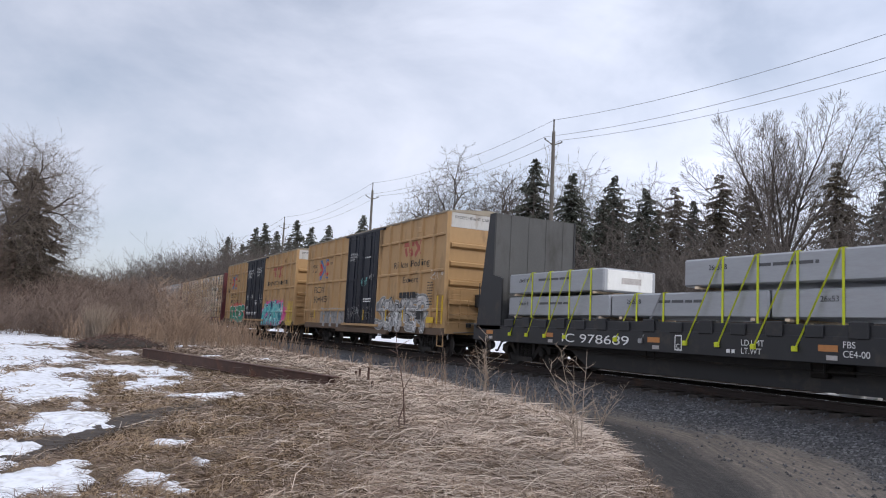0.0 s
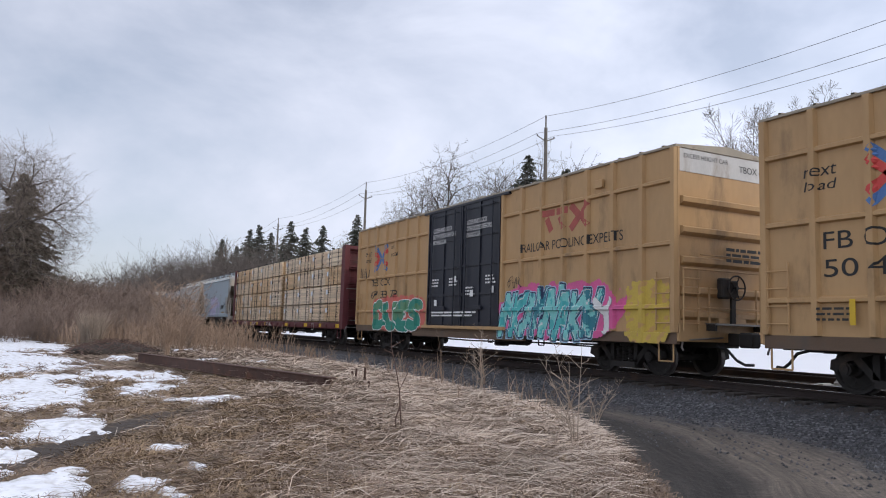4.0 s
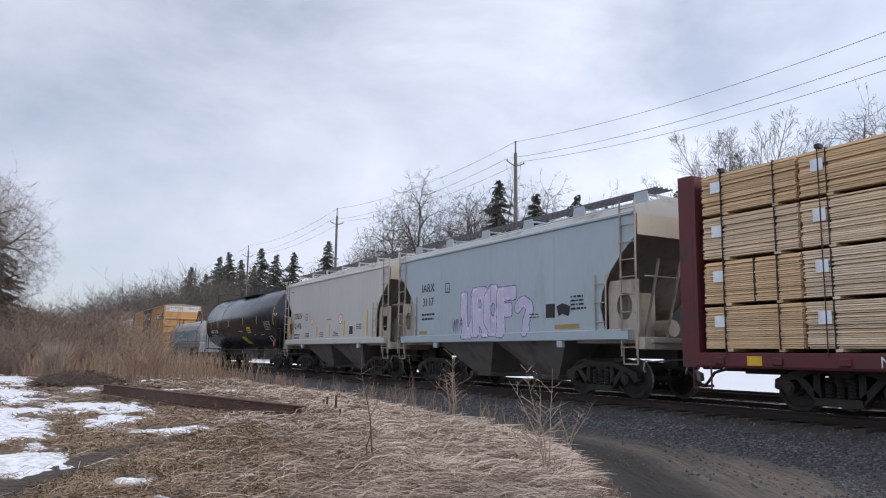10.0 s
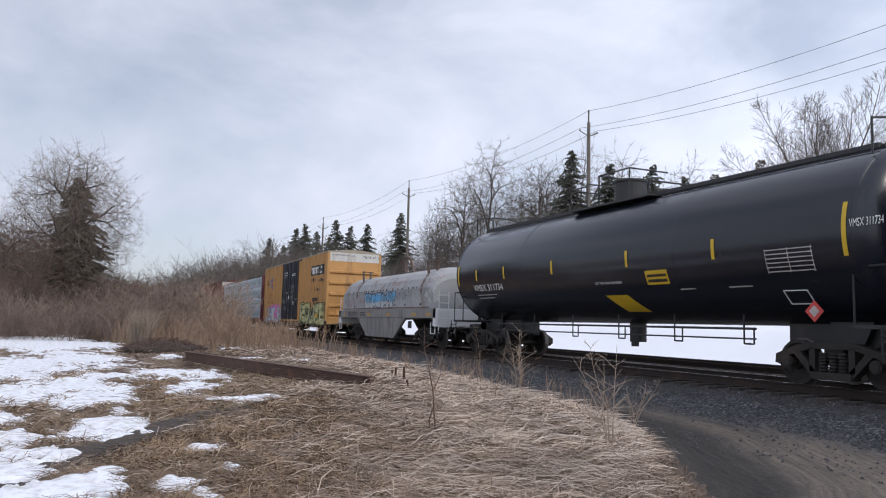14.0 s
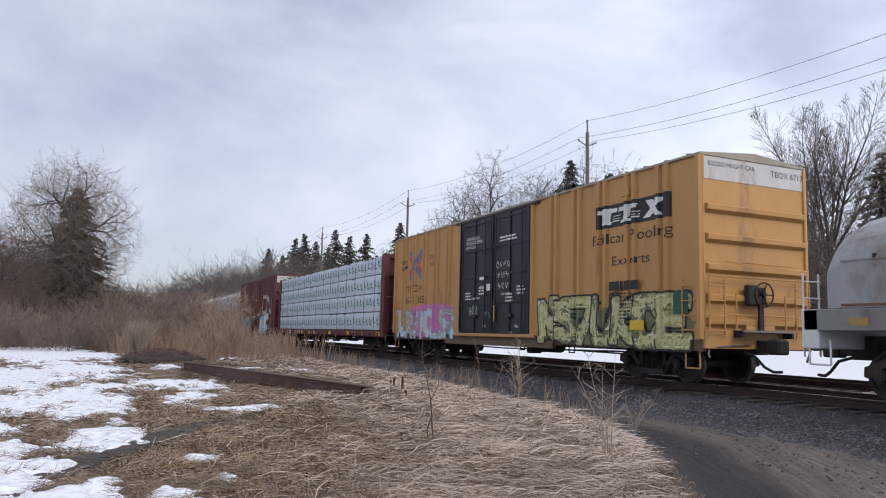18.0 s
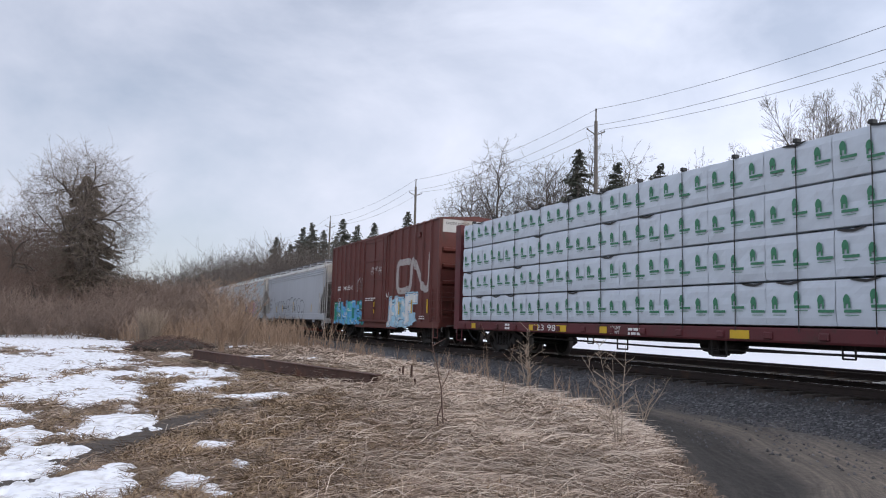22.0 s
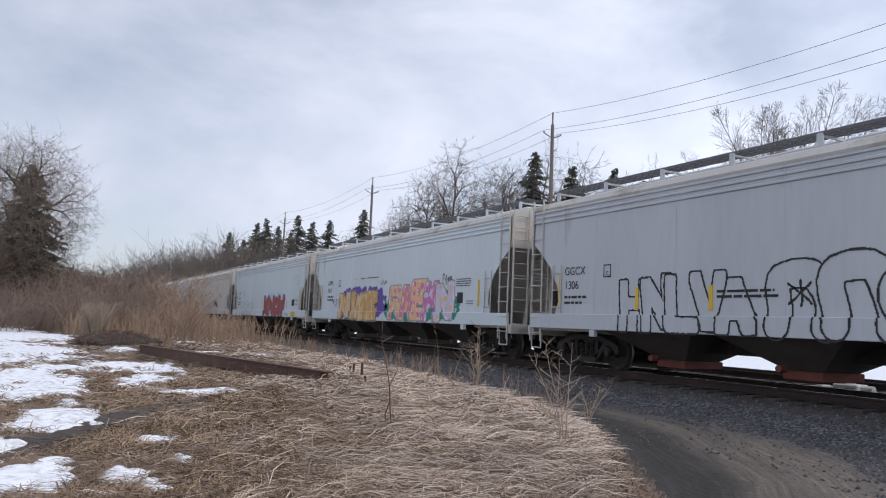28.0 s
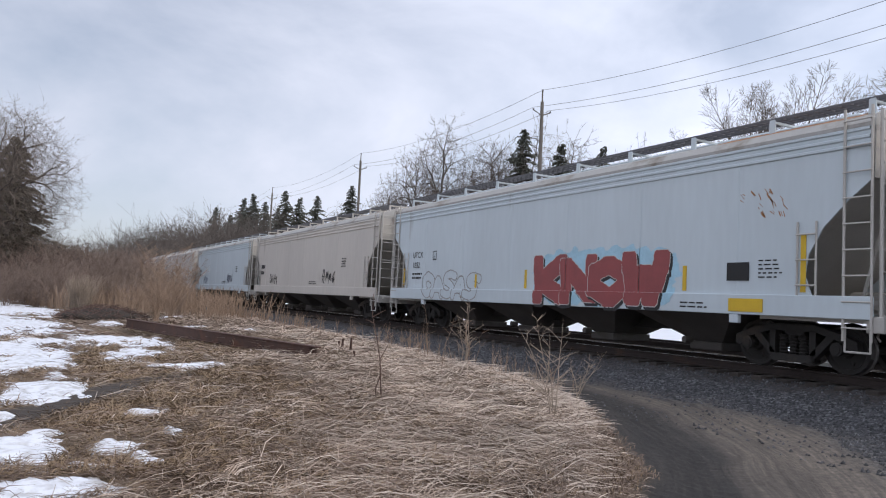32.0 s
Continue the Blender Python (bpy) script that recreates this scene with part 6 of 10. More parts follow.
def ribbed_wall(ribs, depth, stiff=()):
    """Depth of a wagon side by x and by z, with the places where it bends."""
    def fx(x):
        return max([depth * min(1.0, max(0.0, (0.085 - abs(x - r)) / 0.03)) for r in ribs])
    def fz(z):
        k = max([0.0] + [0.075 * min(1.0, max(0.0, (0.062 - abs(z - s)) / 0.025)) for s in stiff])
        return max(k, 0.062 if z < 0.955 else 0.0)
    return fx, fz, [r + q for r in ribs for q in (-0.085, -0.055, 0.055, 0.085)], [s + q for s in stiff for q in (-0.062, -0.037, 0.037, 0.062)] + [0.95, 0.96]


FLAT_WALL = (lambda x: 0.0, lambda z: 0.0, [], [])


def sill_wall(top, out):
    """A flat side above a sill that stands out."""
    return (lambda x: 0.0, lambda z: out if z < top else 0.0, [], [top - 0.004, top + 0.004])


def spray(e, x0, x1, z0, z1, wall, draw, colors, lift=0.006, cell=0.017, label="", name="graffiti"):
    """Paint that follows the wall: draw(X, Z) gives the number of a colour for each spot, 0 for none."""
    xs = np.array(sorted(set(np.arange(x0, x1, cell).tolist() + [q for q in wall[2] if x0 < q < x1])))
    zs = np.array(sorted(set(np.arange(z0, z1, cell).tolist() + [q for q in wall[3] if z0 < q < z1])))
    X, Z = np.meshgrid((xs[1:] + xs[:-1]) / 2, (zs[1:] + zs[:-1]) / 2)
    pick = draw(X, Z)
    dx, dz = np.array([wall[0](q) for q in xs]), np.array([wall[1](q) for q in zs])
    depth = np.maximum(dx[None, :], dz[:, None])
    VX, VZ = np.meshgrid(xs, zs)
    V = np.stack([VX, -W - depth - lift, VZ], -1).reshape(-1, 3)
    n = len(xs)
    j, i = np.nonzero(pick)
    k = j * n + i
    me = quick_mesh(name, V, np.stack([k, k + 1, k + n + 1, k + n], 1), GRAF[colors[0]])
    for q in colors[1:]:
        me.materials.append(GRAF[q])
    me.polygons.foreach_set("material_index", (pick[j, i] - 1).astype(np.int32))
    bm = bmesh.new()
    bm.from_mesh(me)
    bmesh.ops.delete(bm, geom=[v for v in bm.verts if not v.link_faces], context="VERTS")
    bm.to_mesh(me)
    bm.free()
    ob = new(name, me)
    ob.parent = e
    if label:
        ob["label"] = label
    return ob


def cloudy(X, Z, seed, size):
    """Smooth wandering values about 0, as sums of waves."""
    r = np.random.default_rng(seed)
    out = np.zeros_like(X)
    for k in range(7):
        a, f = r.uniform(0, 6.28), r.uniform(0.6, 2.6) / size
        out += np.sin((X * math.cos(a) + Z * math.sin(a)) * f * 6.28 + r.uniform(0, 6.28)) / 7
    return out


def piece(e, word, x0, x1, z0, z1, fills, edge, wall=FLAT_WALL, outer=None, cloud=None, weight=0.2, line=0.035, rim=0.03, shine=None, low=None, hollow=False, seed=1, cloud_box=None, lean=0.0, drop=None, label="", top=0.0, block=False, lift=0.006, core=None):
    """Sprayed fat letters with outlines that overlap their neighbours, on a cloud of colour."""
    r = random.Random(seed)
    names = list(dict.fromkeys([c for c in [*fills, edge, outer, cloud, shine, low, drop, core] if c]))
    no = {c: i + 1 for i, c in enumerate(names)}
    no[None] = 0

    def draw(X, Z):
        P = np.zeros(X.shape, dtype=int)
        if cloud:
            a, b, u, v = cloud_box or (x0 - 0.15, x1 + 0.15, z0, z1 + 0.25)
            q = np.abs((X - (a + b) / 2) / (b - a) * 2) ** 4 + np.abs((Z - (u + v) / 2) / (v - u) * 2) ** 3
            P[q + 0.5 * cloudy(X, Z, seed + 5, 0.9) + 0.18 * cloudy(X, Z, seed + 6, 0.25) < 0.85] = no[cloud]
        w = (x1 - x0) / len(word)
        tone = cloudy(X, Z, seed + 7, 0.8) + 0.3 * cloudy(X, Z, seed + 9, 0.2)
        for i, ch in enumerate(word):
            fat = weight * w * r.uniform(0.9, 1.1)
            ax, aw = x0 + i * w + fat * 0.35, w - fat * 0.5
            az, ah = z0 + fat + r.uniform(0, 0.05) * (z1 - z0), (z1 - z0) * r.uniform(0.9, 1.0) - 2 * fat + top * (z1 - z0) * math.sin(math.pi * (i + 0.5) / len(word))
            tilt = lean + r.uniform(-0.08, 0.08)
            D = np.full(X.shape, 9.0)
            for s in strokes_of(ch, 0.08 if block else 0.22):
                s = [(ax + aw * u + tilt * ah * (v - 0.5) + 0.05 * aw * math.sin(5 * v + i), az + ah * v) for u, v in s]
                for (px, pz), (qx, qz) in zip(s, s[1:]):
                    dx, dz = qx - px, qz - pz
                    t = np.clip(((X - px) * dx + (Z - pz) * dz) / (dx * dx + dz * dz + 1e-9), 0, 1)
                    gx, gz = X - px - t * dx, Z - pz - t * dz
                    D = np.minimum(D, (gx ** 6 + gz ** 6) ** (1 / 6) if block else np.hypot(gx, gz))
            D += 0.012 * cloudy(X, Z, seed + i, 0.3)
            if drop:
                sh = max(int(0.07 / 0.017), 1)
                P[np.roll(np.roll(D, sh, 1), -sh, 0) < fat + line] = no[drop]
            if outer:
                P[D < fat + line + rim] = no[outer]
            P[D < fat + line] = no[edge]
            inside = D < fat
            if hollow:
                P[inside] = 0
                continue
            k = len(fills)
            f = fills[i % k:] + fills[:i % k]
            P[inside] = no[f[0]]
            if k > 1:
                P[inside & (tone > 0.16)] = no[f[1]]
            if core:
                P[inside & (D < fat * (0.40 + 0.7 * cloudy(X, Z, seed + 11 + i, 0.3) + 0.25 * cloudy(X, Z, seed + 12, 0.06)))] = no[core]
            if low:
                P[inside & (Z < z0 + 0.38 * (z1 - z0) + 0.14 * cloudy(X, Z, seed + 8, 0.4))] = no[low]
            if shine:
                P[inside & (D > fat * 0.62) & (D < fat * 0.80) & (cloudy(X, Z, seed + 3 + i, 0.5) > 0.08)] = no[shine]
        return P

    a, b, u, v = cloud_box or (x0, x1, z0, z1)
    return spray(e, min(a, x0) - 0.3, max(b, x1) + 0.3, min(u, z0 - 0.05), max(v, z1) + 0.35, wall, draw, names, lift, label=label)


def stroke_mark(e, lines, width, color, wall, label="", ragged=0.0, name="emblem"):
    """A painted band of even width along rounded lines."""
    px = [p for s in lines for p in s]

    def draw(X, Z):
        D = np.full(X.shape, 9.0)
        for s in lines:
            for turn in range(3):
                q = [s[0]]
                for a, b in zip(s, s[1:]):
                    q += [(0.75 * a[0] + 0.25 * b[0], 0.75 * a[1] + 0.25 * b[1]), (0.25 * a[0] + 0.75 * b[0], 0.25 * a[1] + 0.75 * b[1])]
                s = q + [s[-1]]
            for (ax, az), (bx, bz) in zip(s, s[1:]):
                dx, dz = bx - ax, bz - az
                t = np.clip(((X - ax) * dx + (Z - az) * dz) / (dx * dx + dz * dz + 1e-9), 0, 1)
                D = np.minimum(D, np.hypot(X - ax - t * dx, Z - az - t * dz))
        return ((D < width / 2) & (cloudy(X, Z, 4, 0.15) + 0.6 * cloudy(X, Z, 5, 0.05) < 0.42 - ragged * 0.3)).astype(int)

    return spray(e, min(p[0] for p in px) - width, max(p[0] for p in px) + width, min(p[1] for p in px) - width, max(p[1] for p in px) + width, wall, draw, [color], label=label, name=name)


# -- boxcars --
def rib_side(ribs, depth, half=0.055):
    def surf(x, z):
        for r in ribs:
            d = abs(x - r)
            if d < half + 0.03:
                return -W - depth * min(1.0, (half + 0.03 - d) / 0.03)
        return -W
    surf.ribs = ribs
    return surf


def rib_bm(x, z0, z1, depth, half=0.055):
    bm = bmesh.new()
    out = [(x - half - 0.03, -W), (x - half, -W - depth), (x + half, -W - depth), (x + half + 0.03, -W)]
    a = [bm.verts.new((u, v, z0)) for u, v in out]
    b = [bm.verts.new((u, v, z1)) for u, v in out]
    for i in range(3):
        bm.faces.new((a[i], a[i + 1], b[i + 1], b[i]))
    bm.faces.new(a[::-1])
    bm.faces.new(b)
    return bm


def boxcar(x0, x1, door0, door1, paint, door_paint, label, bays=(6, 6), stiff=(4.17, 2.93, 1.57), double=False, leaves=2, roof=4.95, white=True, rib_depth=0.085, corrugated=False):
    e = car("boxcar", x0, x1, label, "boxcar")
    h, c = (x1 - x0) / 2, (x0 + x1) / 2
    d0, d1 = door0 - c, door1 - c
    zb = 0.95
    # shell: floor to roof, with a low peaked roof over the sides
    part("body", extrude_x(bmesh.new(), [(-W, zb), (W, zb), (W, roof - 0.04), (-W, roof - 0.04)], -h, h), paint, e)
    roofbm = extrude_x(bmesh.new(), [(-W - 0.05, roof - 0.05), (W + 0.05, roof - 0.05), (W + 0.05, roof), (0, roof + 0.14), (-W - 0.05, roof)], -h - 0.03, h + 0.03)
    part("roof", roofbm, ROOFMAT if paint is not BROWN else BROWN, e)
    bm = bmesh.new()
    for lift in (0.0, 0.03):
        for u in (-0.03, 0.03):
            for y, z in ((-W - 0.05, roof), (0, roof + 0.14), (W + 0.05, roof)):
                bm.verts.new((u, y, z + lift))
    bm.verts.ensure_lookup_table()
    v = bm.verts
    for k in (0, 1):
        bm.faces.new((v[6 + k], v[7 + k], v[10 + k], v[9 + k]))
        bm.faces.new((v[k], v[1 + k], v[7 + k], v[6 + k]))
        bm.faces.new((v[9 + k], v[10 + k], v[4 + k], v[3 + k]))
    bmesh.ops.recalc_face_normals(bm, faces=bm.faces)
    rib = part("roof_rib", bm, ROOFMAT if paint is not BROWN else BROWN, e)
    for i in range(1, 2 * int(h / 0.7)):
        again(rib, (i - int(h / 0.7)) * 0.7 + 0.35)
    rib.location.x = -int(h / 0.7) * 0.7 + 0.35
    # ribs on the near and far sides
    ribs = []
    for a, b, n in ((-h + 0.05, d0 - 0.05, bays[0]), (d1 + 0.05, h - 0.05, bays[1])):
        for i in range(n + 1):
            x = a + (b - a) * i / n
            ribs += [x - 0.14, x + 0.14] if double and 0 < i < n else [x]
    for x in ribs:
        me = part("side_rib", rib_bm(x, zb + 0.02, roof - 0.06, rib_depth), paint, e)
        k = again(me)
        k.matrix_basis = pose(2 * x, 0, 0, 0, 0, 180)
    for z in stiff:
        for a, b in zip(ribs, ribs[1:]):
            if b - a < 0.5 or (a < (d0 + d1) / 2 < b):
                continue
            bm = bmesh.new()
            out = [(-W - 0.0, z - 0.06), (-W - 0.075, z - 0.035), (-W - 0.075, z + 0.03), (-W, z + 0.06)]
            extrude_x(bm, out, a + 0.06, b - 0.06)
            part("stiffener", bm, paint, e)
    surf = rib_side(ribs, rib_depth)
    surf.wall = ribbed_wall(ribs, rib_depth, stiff)
    # sills, skirt below the doors
    part("side_sill", box(-h, h, -W - 0.02, -W + 0.1, 0.72, 0.96, 0.008), GRIMY if paint is not BROWN else paint, e, "grimy side sill" if paint is not BROWN else "")
    part("side_sill", box(-h, h, W - 0.1, W + 0.02, 0.76, 0.96, 0.008), paint, e)
    part("door_sill", box(d0 - 1.2, d1 + 1.2, -W - 0.06, -W + 0.05, 0.62, 0.80, 0.01), GRIMY if paint is not BROWN else paint, e)
    # doors
    n = leaves
    for i in range(n):
        a, b = d0 + (d1 - d0) * i / n + 0.02, d0 + (d1 - d0) * (i + 1) / n - 0.02
        door = part("door", box(a, b, -W - 0.07, -W + 0.02, 1.0, roof - 0.12, 0.01), door_paint, e, "dark plug door" if door_paint is NAVY else "brown sliding door")
        bm = bmesh.new()
        for x in (a, (a + b) / 2 - 0.03, b - 0.06):
            quad_box(bm, x, x + 0.06, -W - 0.115, -W - 0.065, 1.02, roof - 0.14)
        for k in range(5):
            z = 1.05 + k * (roof - 1.35) / 4
            quad_box(bm, a + 0.07, b - 0.07, -W - 0.10, -W - 0.065, z, z + 0.07)
        part("door_frame", bm, door_paint, door)
        bm = bmesh.new()
        for x in (a + 0.35, b - 0.35):
            rod(bm, (x, -W - 0.15, 1.02), (x, -W - 0.15, roof - 0.2), 0.025, sides=6)
        quad_box(bm, (a + b) / 2 - 0.2, (a + b) / 2 + 0.2, -W - 0.16, -W - 0.1, 1.5, 1.62, 0.01)
        part("lock_bar", bm, door_paint, door)
    part("door_track", box(d0 - 0.4, d1 + 0.4, -W - 0.10, -W - 0.0, roof - 0.13, roof - 0.06), door_paint, e)
    bm = box(d0 - 0.3, d1 + 0.3, -W - 0.14, -W - 0.05, 0.90, 1.0, 0.01)
    part("door_track", bm, paint, e)
    # ends with horizontal corrugations
    for s in (-1, 1):
        k = 0
        z = 1.25
        while z < roof - 0.75:
            y0, y1 = -W + 0.08, W - 0.08
            if not corrugated:
                part("end_beam", prism_y(bmesh.new(), [(s * h, z - 0.02), (s * (h + 0.11), z + 0.05), (s * (h + 0.12), z + 0.15), (s * (h + 0.09), z + 0.17), (s * h, z + 0.19)], y0, y1), paint, e)
                z += 0.5 if z < 1.6 else 0.64
                continue
            bm = bmesh.new()
            prof = [(h, z), (h + 0.02, z + 0.03), (h + 0.10, z + 0.14), (h + 0.10, z + 0.20), (h + 0.02, z + 0.31), (h, z + 0.34)]
            a = [bm.verts.new((s * u, y0 + (0.08 if u > h + 0.05 else 0), v)) for u, v in prof]
            b = [bm.verts.new((s * u, y1 - (0.08 if u > h + 0.05 else 0), v)) for u, v in prof]
            for i in range(len(prof) - 1):
                bm.faces.new((a[i], b[i], b[i + 1], a[i + 1]))
            bm.faces.new(a)
            bm.faces.new(b)
            bmesh.ops.recalc_face_normals(bm, faces=bm.faces)
            part("end_rib", bm, paint, e)
            z += 0.46
            k += 1
        if white:
            plate(e, h if s > 0 else -h - 0.012, roof - 0.56, 2 * W, 0.5, DINGY, "end_panel", y=-W, end=True, label="white painted band at the top of the end", thick=0.012)
        part("end_sill", box(s * (h - 0.15), s * (h + 0.06), -W, W, 0.78, 1.16, 0.01), paint, e)
        for y in (-W, W - 0.05):
            part("corner_post", box(s * (h - 0.06), s * (h + 0.045), y, y + 0.05, 0.96, roof - 0.05), paint, e)
        part("end_platform", box(s * (h + 0.03), s * (h + 0.33), -0.75, 0.75, 1.14, 1.18), STEEL, e)
        ladder(e, s * h + s * 0.13, -W + 0.06, 1.0, 2.25, 0.42, 4, paint, along="y", name="end_ladder")
        ladder(e, s * h + s * 0.13, W - 0.5, 1.0, 2.25, 0.42, 4, paint, along="y", name="end_ladder")
        bm = pipe(bmesh.new(), [(s * (h + 0.14), -W + 0.05, 2.3), (s * (h + 0.14), W - 0.05, 2.3)], 0.018, 6)
        part("end_grab_rail", bm, paint, e)
        for z in (1.5, 2.62):
            part("end_grab_rail", pipe(bmesh.new(), [(s * (h + 0.13), -W + 0.55, z), (s * (h + 0.13), W - 0.55, z)], 0.016, 6), paint, e)
        for y in (-0.75, 0.69):
            part("platform_bracket", box(s * (h + 0.0), s * (h + 0.3), y, y + 0.06, 1.02, 1.16), DARKSTEEL, e)
            part("platform_post", rod(bmesh.new(), (s * (h + 0.12), y + 0.03, 1.16), (s * (h + 0.12), y + 0.03, 1.95), 0.02, sides=6), paint, e)
        part("end_gusset", box(s * h, s * (h + 0.10), -0.42, 0.42, 1.18, 1.34, 0.01), paint, e)
    handbrake(e, h + 0.14, -0.05, 1.95)
    part("brake_chain_rod", rod(bmesh.new(), (h + 0.16, -0.05, 1.75), (h + 0.16, -0.05, 1.18), 0.022, sides=6), DARKSTEEL, e)
    for x in (-h + 0.12, h - 0.54):
        ladder(e, x, -W - 0.06, 1.0, 2.25, 0.42, 4, paint)
        sill_step(e, x, 0.78, paint)
    bm = box(d1 + (h - d1) * 0.62, d1 + (h - d1) * 0.62 + 0.28, -W - 0.09, -W - 0.01, roof - 0.58, roof - 0.38, 0.01)
    part("defect_card_holder", bm, paint, e)
    underframe(e, h - 0.3)
    trucks(e, -h + 1.9 + 0.25, h - 1.9 - 0.25)
    couplers(e, h)
    return e, h, c, surf


GRIMY = material("grimy_sill_paint", (0.12, 0.075, 0.045), 0.7, vary=0.3, scale=1.2, bump=0.08, dirt=(0.10, 0.075, 0.055), dirt_amount=0.45, dirt_scale=1.2)
TAN = material("boxcar_paint_tan", (0.425, 0.262, 0.118), 0.55, vary=0.14, scale=0.7, fine=9, bump=0.06, dirt=(0.19, 0.12, 0.06), dirt_amount=0.3, dirt_scale=0.9, stretch=(1, 1, 0.35))
ROOFMAT = material("galvanised_roof", (0.30, 0.26, 0.20), 0.55, 0.3, vary=0.2, bump=0.05, dirt=RUST, dirt_amount=0.25)
GREENSIGN = material("green_paint_mark", (0.02, 0.08, 0.06), 0.6)


def chevron(e, x, z, w, h, y):
    """Crossed arrows in red and blue that meet in the middle."""
    for s in (-1, 1):
        for t in (-1, 1):
            part("arrow_emblem", ribbon(bmesh.new(), [(x + s * 0.47 * w, z + t * 0.47 * h), (x + s * 0.10 * w, z + t * 0.10 * h), (x + s * 0.05 * w, z + t * 0.005 * h)], w * 0.13, y, 0.005), BLUEMARK, e)
            part("arrow_emblem", ribbon(bmesh.new(), [(x + s * 0.49 * w, z + t * 0.28 * h), (x + s * 0.22 * w, z + t * 0.01 * h)], w * 0.13, y, 0.009), REDPAINT, e)


def block_logo(e, x, z, w, h, mat, y):
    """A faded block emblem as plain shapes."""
    bm = bmesh.new()
    f = lambda u, v: y(u, v) - 0.008
    for k in (0.04, 0.32):
        ribbon(bm, [(x + w * k, z + h * 0.84), (x + w * (k + 0.24), z + h * 0.84)], h * 0.28, f, 0)
        ribbon(bm, [(x + w * (k + 0.07), z + h * 0.62), (x + w * (k + 0.17), z + h * 0.05)], w * 0.10, f, 0)
    ribbon(bm, [(x + w * 0.62, z + h), (x + w * 0.80, z + h * 0.5), (x + w * 0.62, z)], w * 0.10, f, 0.001)
    ribbon(bm, [(x + w * 0.98, z + h), (x + w * 0.84, z + h * 0.5), (x + w * 0.98, z)], w * 0.10, f, 0.002)
    part("emblem", bm, mat, e)


def emblem_panel(e, x0, x1, z0, z1, wall):
    """A black panel with slanted white blocks and fine stripes between them."""
    def draw(X, Z):
        u, v = (X - x0) / (x1 - x0), (Z - z0) / (z1 - z0)
        P = np.where((u > 0) & (u < 1) & (v > 0) & (v < 1), 1, 0)
        q = u - 0.05 * (v - 0.5)
        for a in (0.17, 0.44):
            P[(np.abs(q - a) < 0.125) & (np.abs(v - 0.74) < 0.10)] = 2
            P[(np.abs(q - a) < 0.045) & (np.abs(v - 0.5) < 0.35)] = 2
            P[(np.abs(q - a) < 0.07) & (np.abs(v - 0.2) < 0.05)] = 2
            P[(np.abs(q - a - 0.13) < 0.05) & (np.abs(v - 0.4) < 0.16) & (np.sin(v * 55) > 0.3)] = 2
        for t in (-1, 1):
            P[(np.abs(q - 0.79 - t * 0.22 * (v - 0.5)) < 0.045) & (np.abs(v - 0.5) < 0.35)] = 2
        P[(P == 2) & (cloudy(X, Z, 3, 0.06) > 0.62)] = 1
        return P

    return spray(e, x0 - 0.02, x1 + 0.02, z0 - 0.02, z1 + 0.02, wall, draw, ["black", "white"], name="emblem_panel")


def end_notice(e, h, roof=4.95):
    lettering(e, "EXCESS HEIGHT CAR", h + 0.016, roof - 0.26, 0.10, INK, y=-W + 0.2, end=True)


Y = -W - 0.10   # paint that lies over the ribs
# first boxcar: ribbed in a grid
e, h, c, surf = boxcar(-37.6, -22.05, -31.5, -27.95, TAN, NAVY, "dirty yellow steel boxcar with dark doors and grey graffiti", stiff=(4.17, 2.93, 1.57))
lettering(e, "Railcar Pooling", -26.5 - c, 3.08, 0.32, INK, drape=surf, width=3.1)
lettering(e, "Experts", -25.6 - c, 2.50, 0.30, INK, drape=surf, width=1.5)
bars(e, -25.65 - c, 2.0, 1.5, 1, INK, h=0.22, y=Y)
block_logo(e, -25.7 - c, 3.55, 1.7, 0.55, REDMARK, surf)
chevron(e, -35.0 - c, 3.56, 1.15, 1.0, surf)
lettering(e, "next\nload", -36.75 - c, 3.45, 0.42, INK, drape=surf, width=0.62, slant=0.15)
lettering(e, "any\nroad", -34.2 - c, 3.75, 0.42, INK, drape=surf, width=0.62, slant=0.15)
lettering(e, "FB OX", -36.4 - c, 2.42, 0.30, INK, drape=surf, width=1.55)
lettering(e, "50 4429", -36.4 - c, 1.95, 0.30, INK, drape=surf, width=2.1)
part("graffiti_cloud", ribbon(bmesh.new(), [(-35.2 - c, 1.28), (-34.2 - c, 1.22), (-33.0 - c, 1.25), (-31.75 - c, 1.2)], 0.85, surf, 0.004, step=0.03), GRAF["dull"], e)
graffiti(e, -35.2 - c, -31.8 - c, 0.9, 1.75, 5, ["silver"], "silver", surf=surf, thick=0.05, seed=31, loose=True)
graffiti(e, -35.0 - c, -31.8 - c, 0.9, 1.6, 4, ["grey"], "grey", surf=surf, thick=0.12, seed=33, loose=True)
piece(e, "SOAPER", -27.85 - c, -23.5 - c, 0.8, 2.1, ["dull", "pale"], "grey", surf.wall, "silver", weight=0.15, line=0.06, rim=0.03, shine="white", seed=3, lean=0.2, label="sprawling grey and silver graffiti")
graffiti(e, -27.7 - c, -23.8 - c, 0.9, 2.15, 5, ["black"], "black", surf=lambda x, z: surf(x, z) - 0.01, thick=0.05, seed=5, loose=True)
graffiti(e, -27.0 - c, -24.2 - c, 0.9, 1.6, 4, ["white"], "white", surf=lambda x, z: surf(x, z) - 0.012, thick=0.07, seed=8, loose=True)
tag(e, -23.3 - c, 2.6, 1.1, 0.45, "white", surf, 7, n=3)
tag(e, -29.7 - c, 2.55, 0.75, 0.4, "aqua", lambda x, z: -W - 0.115, 9, thick=0.03, n=4)
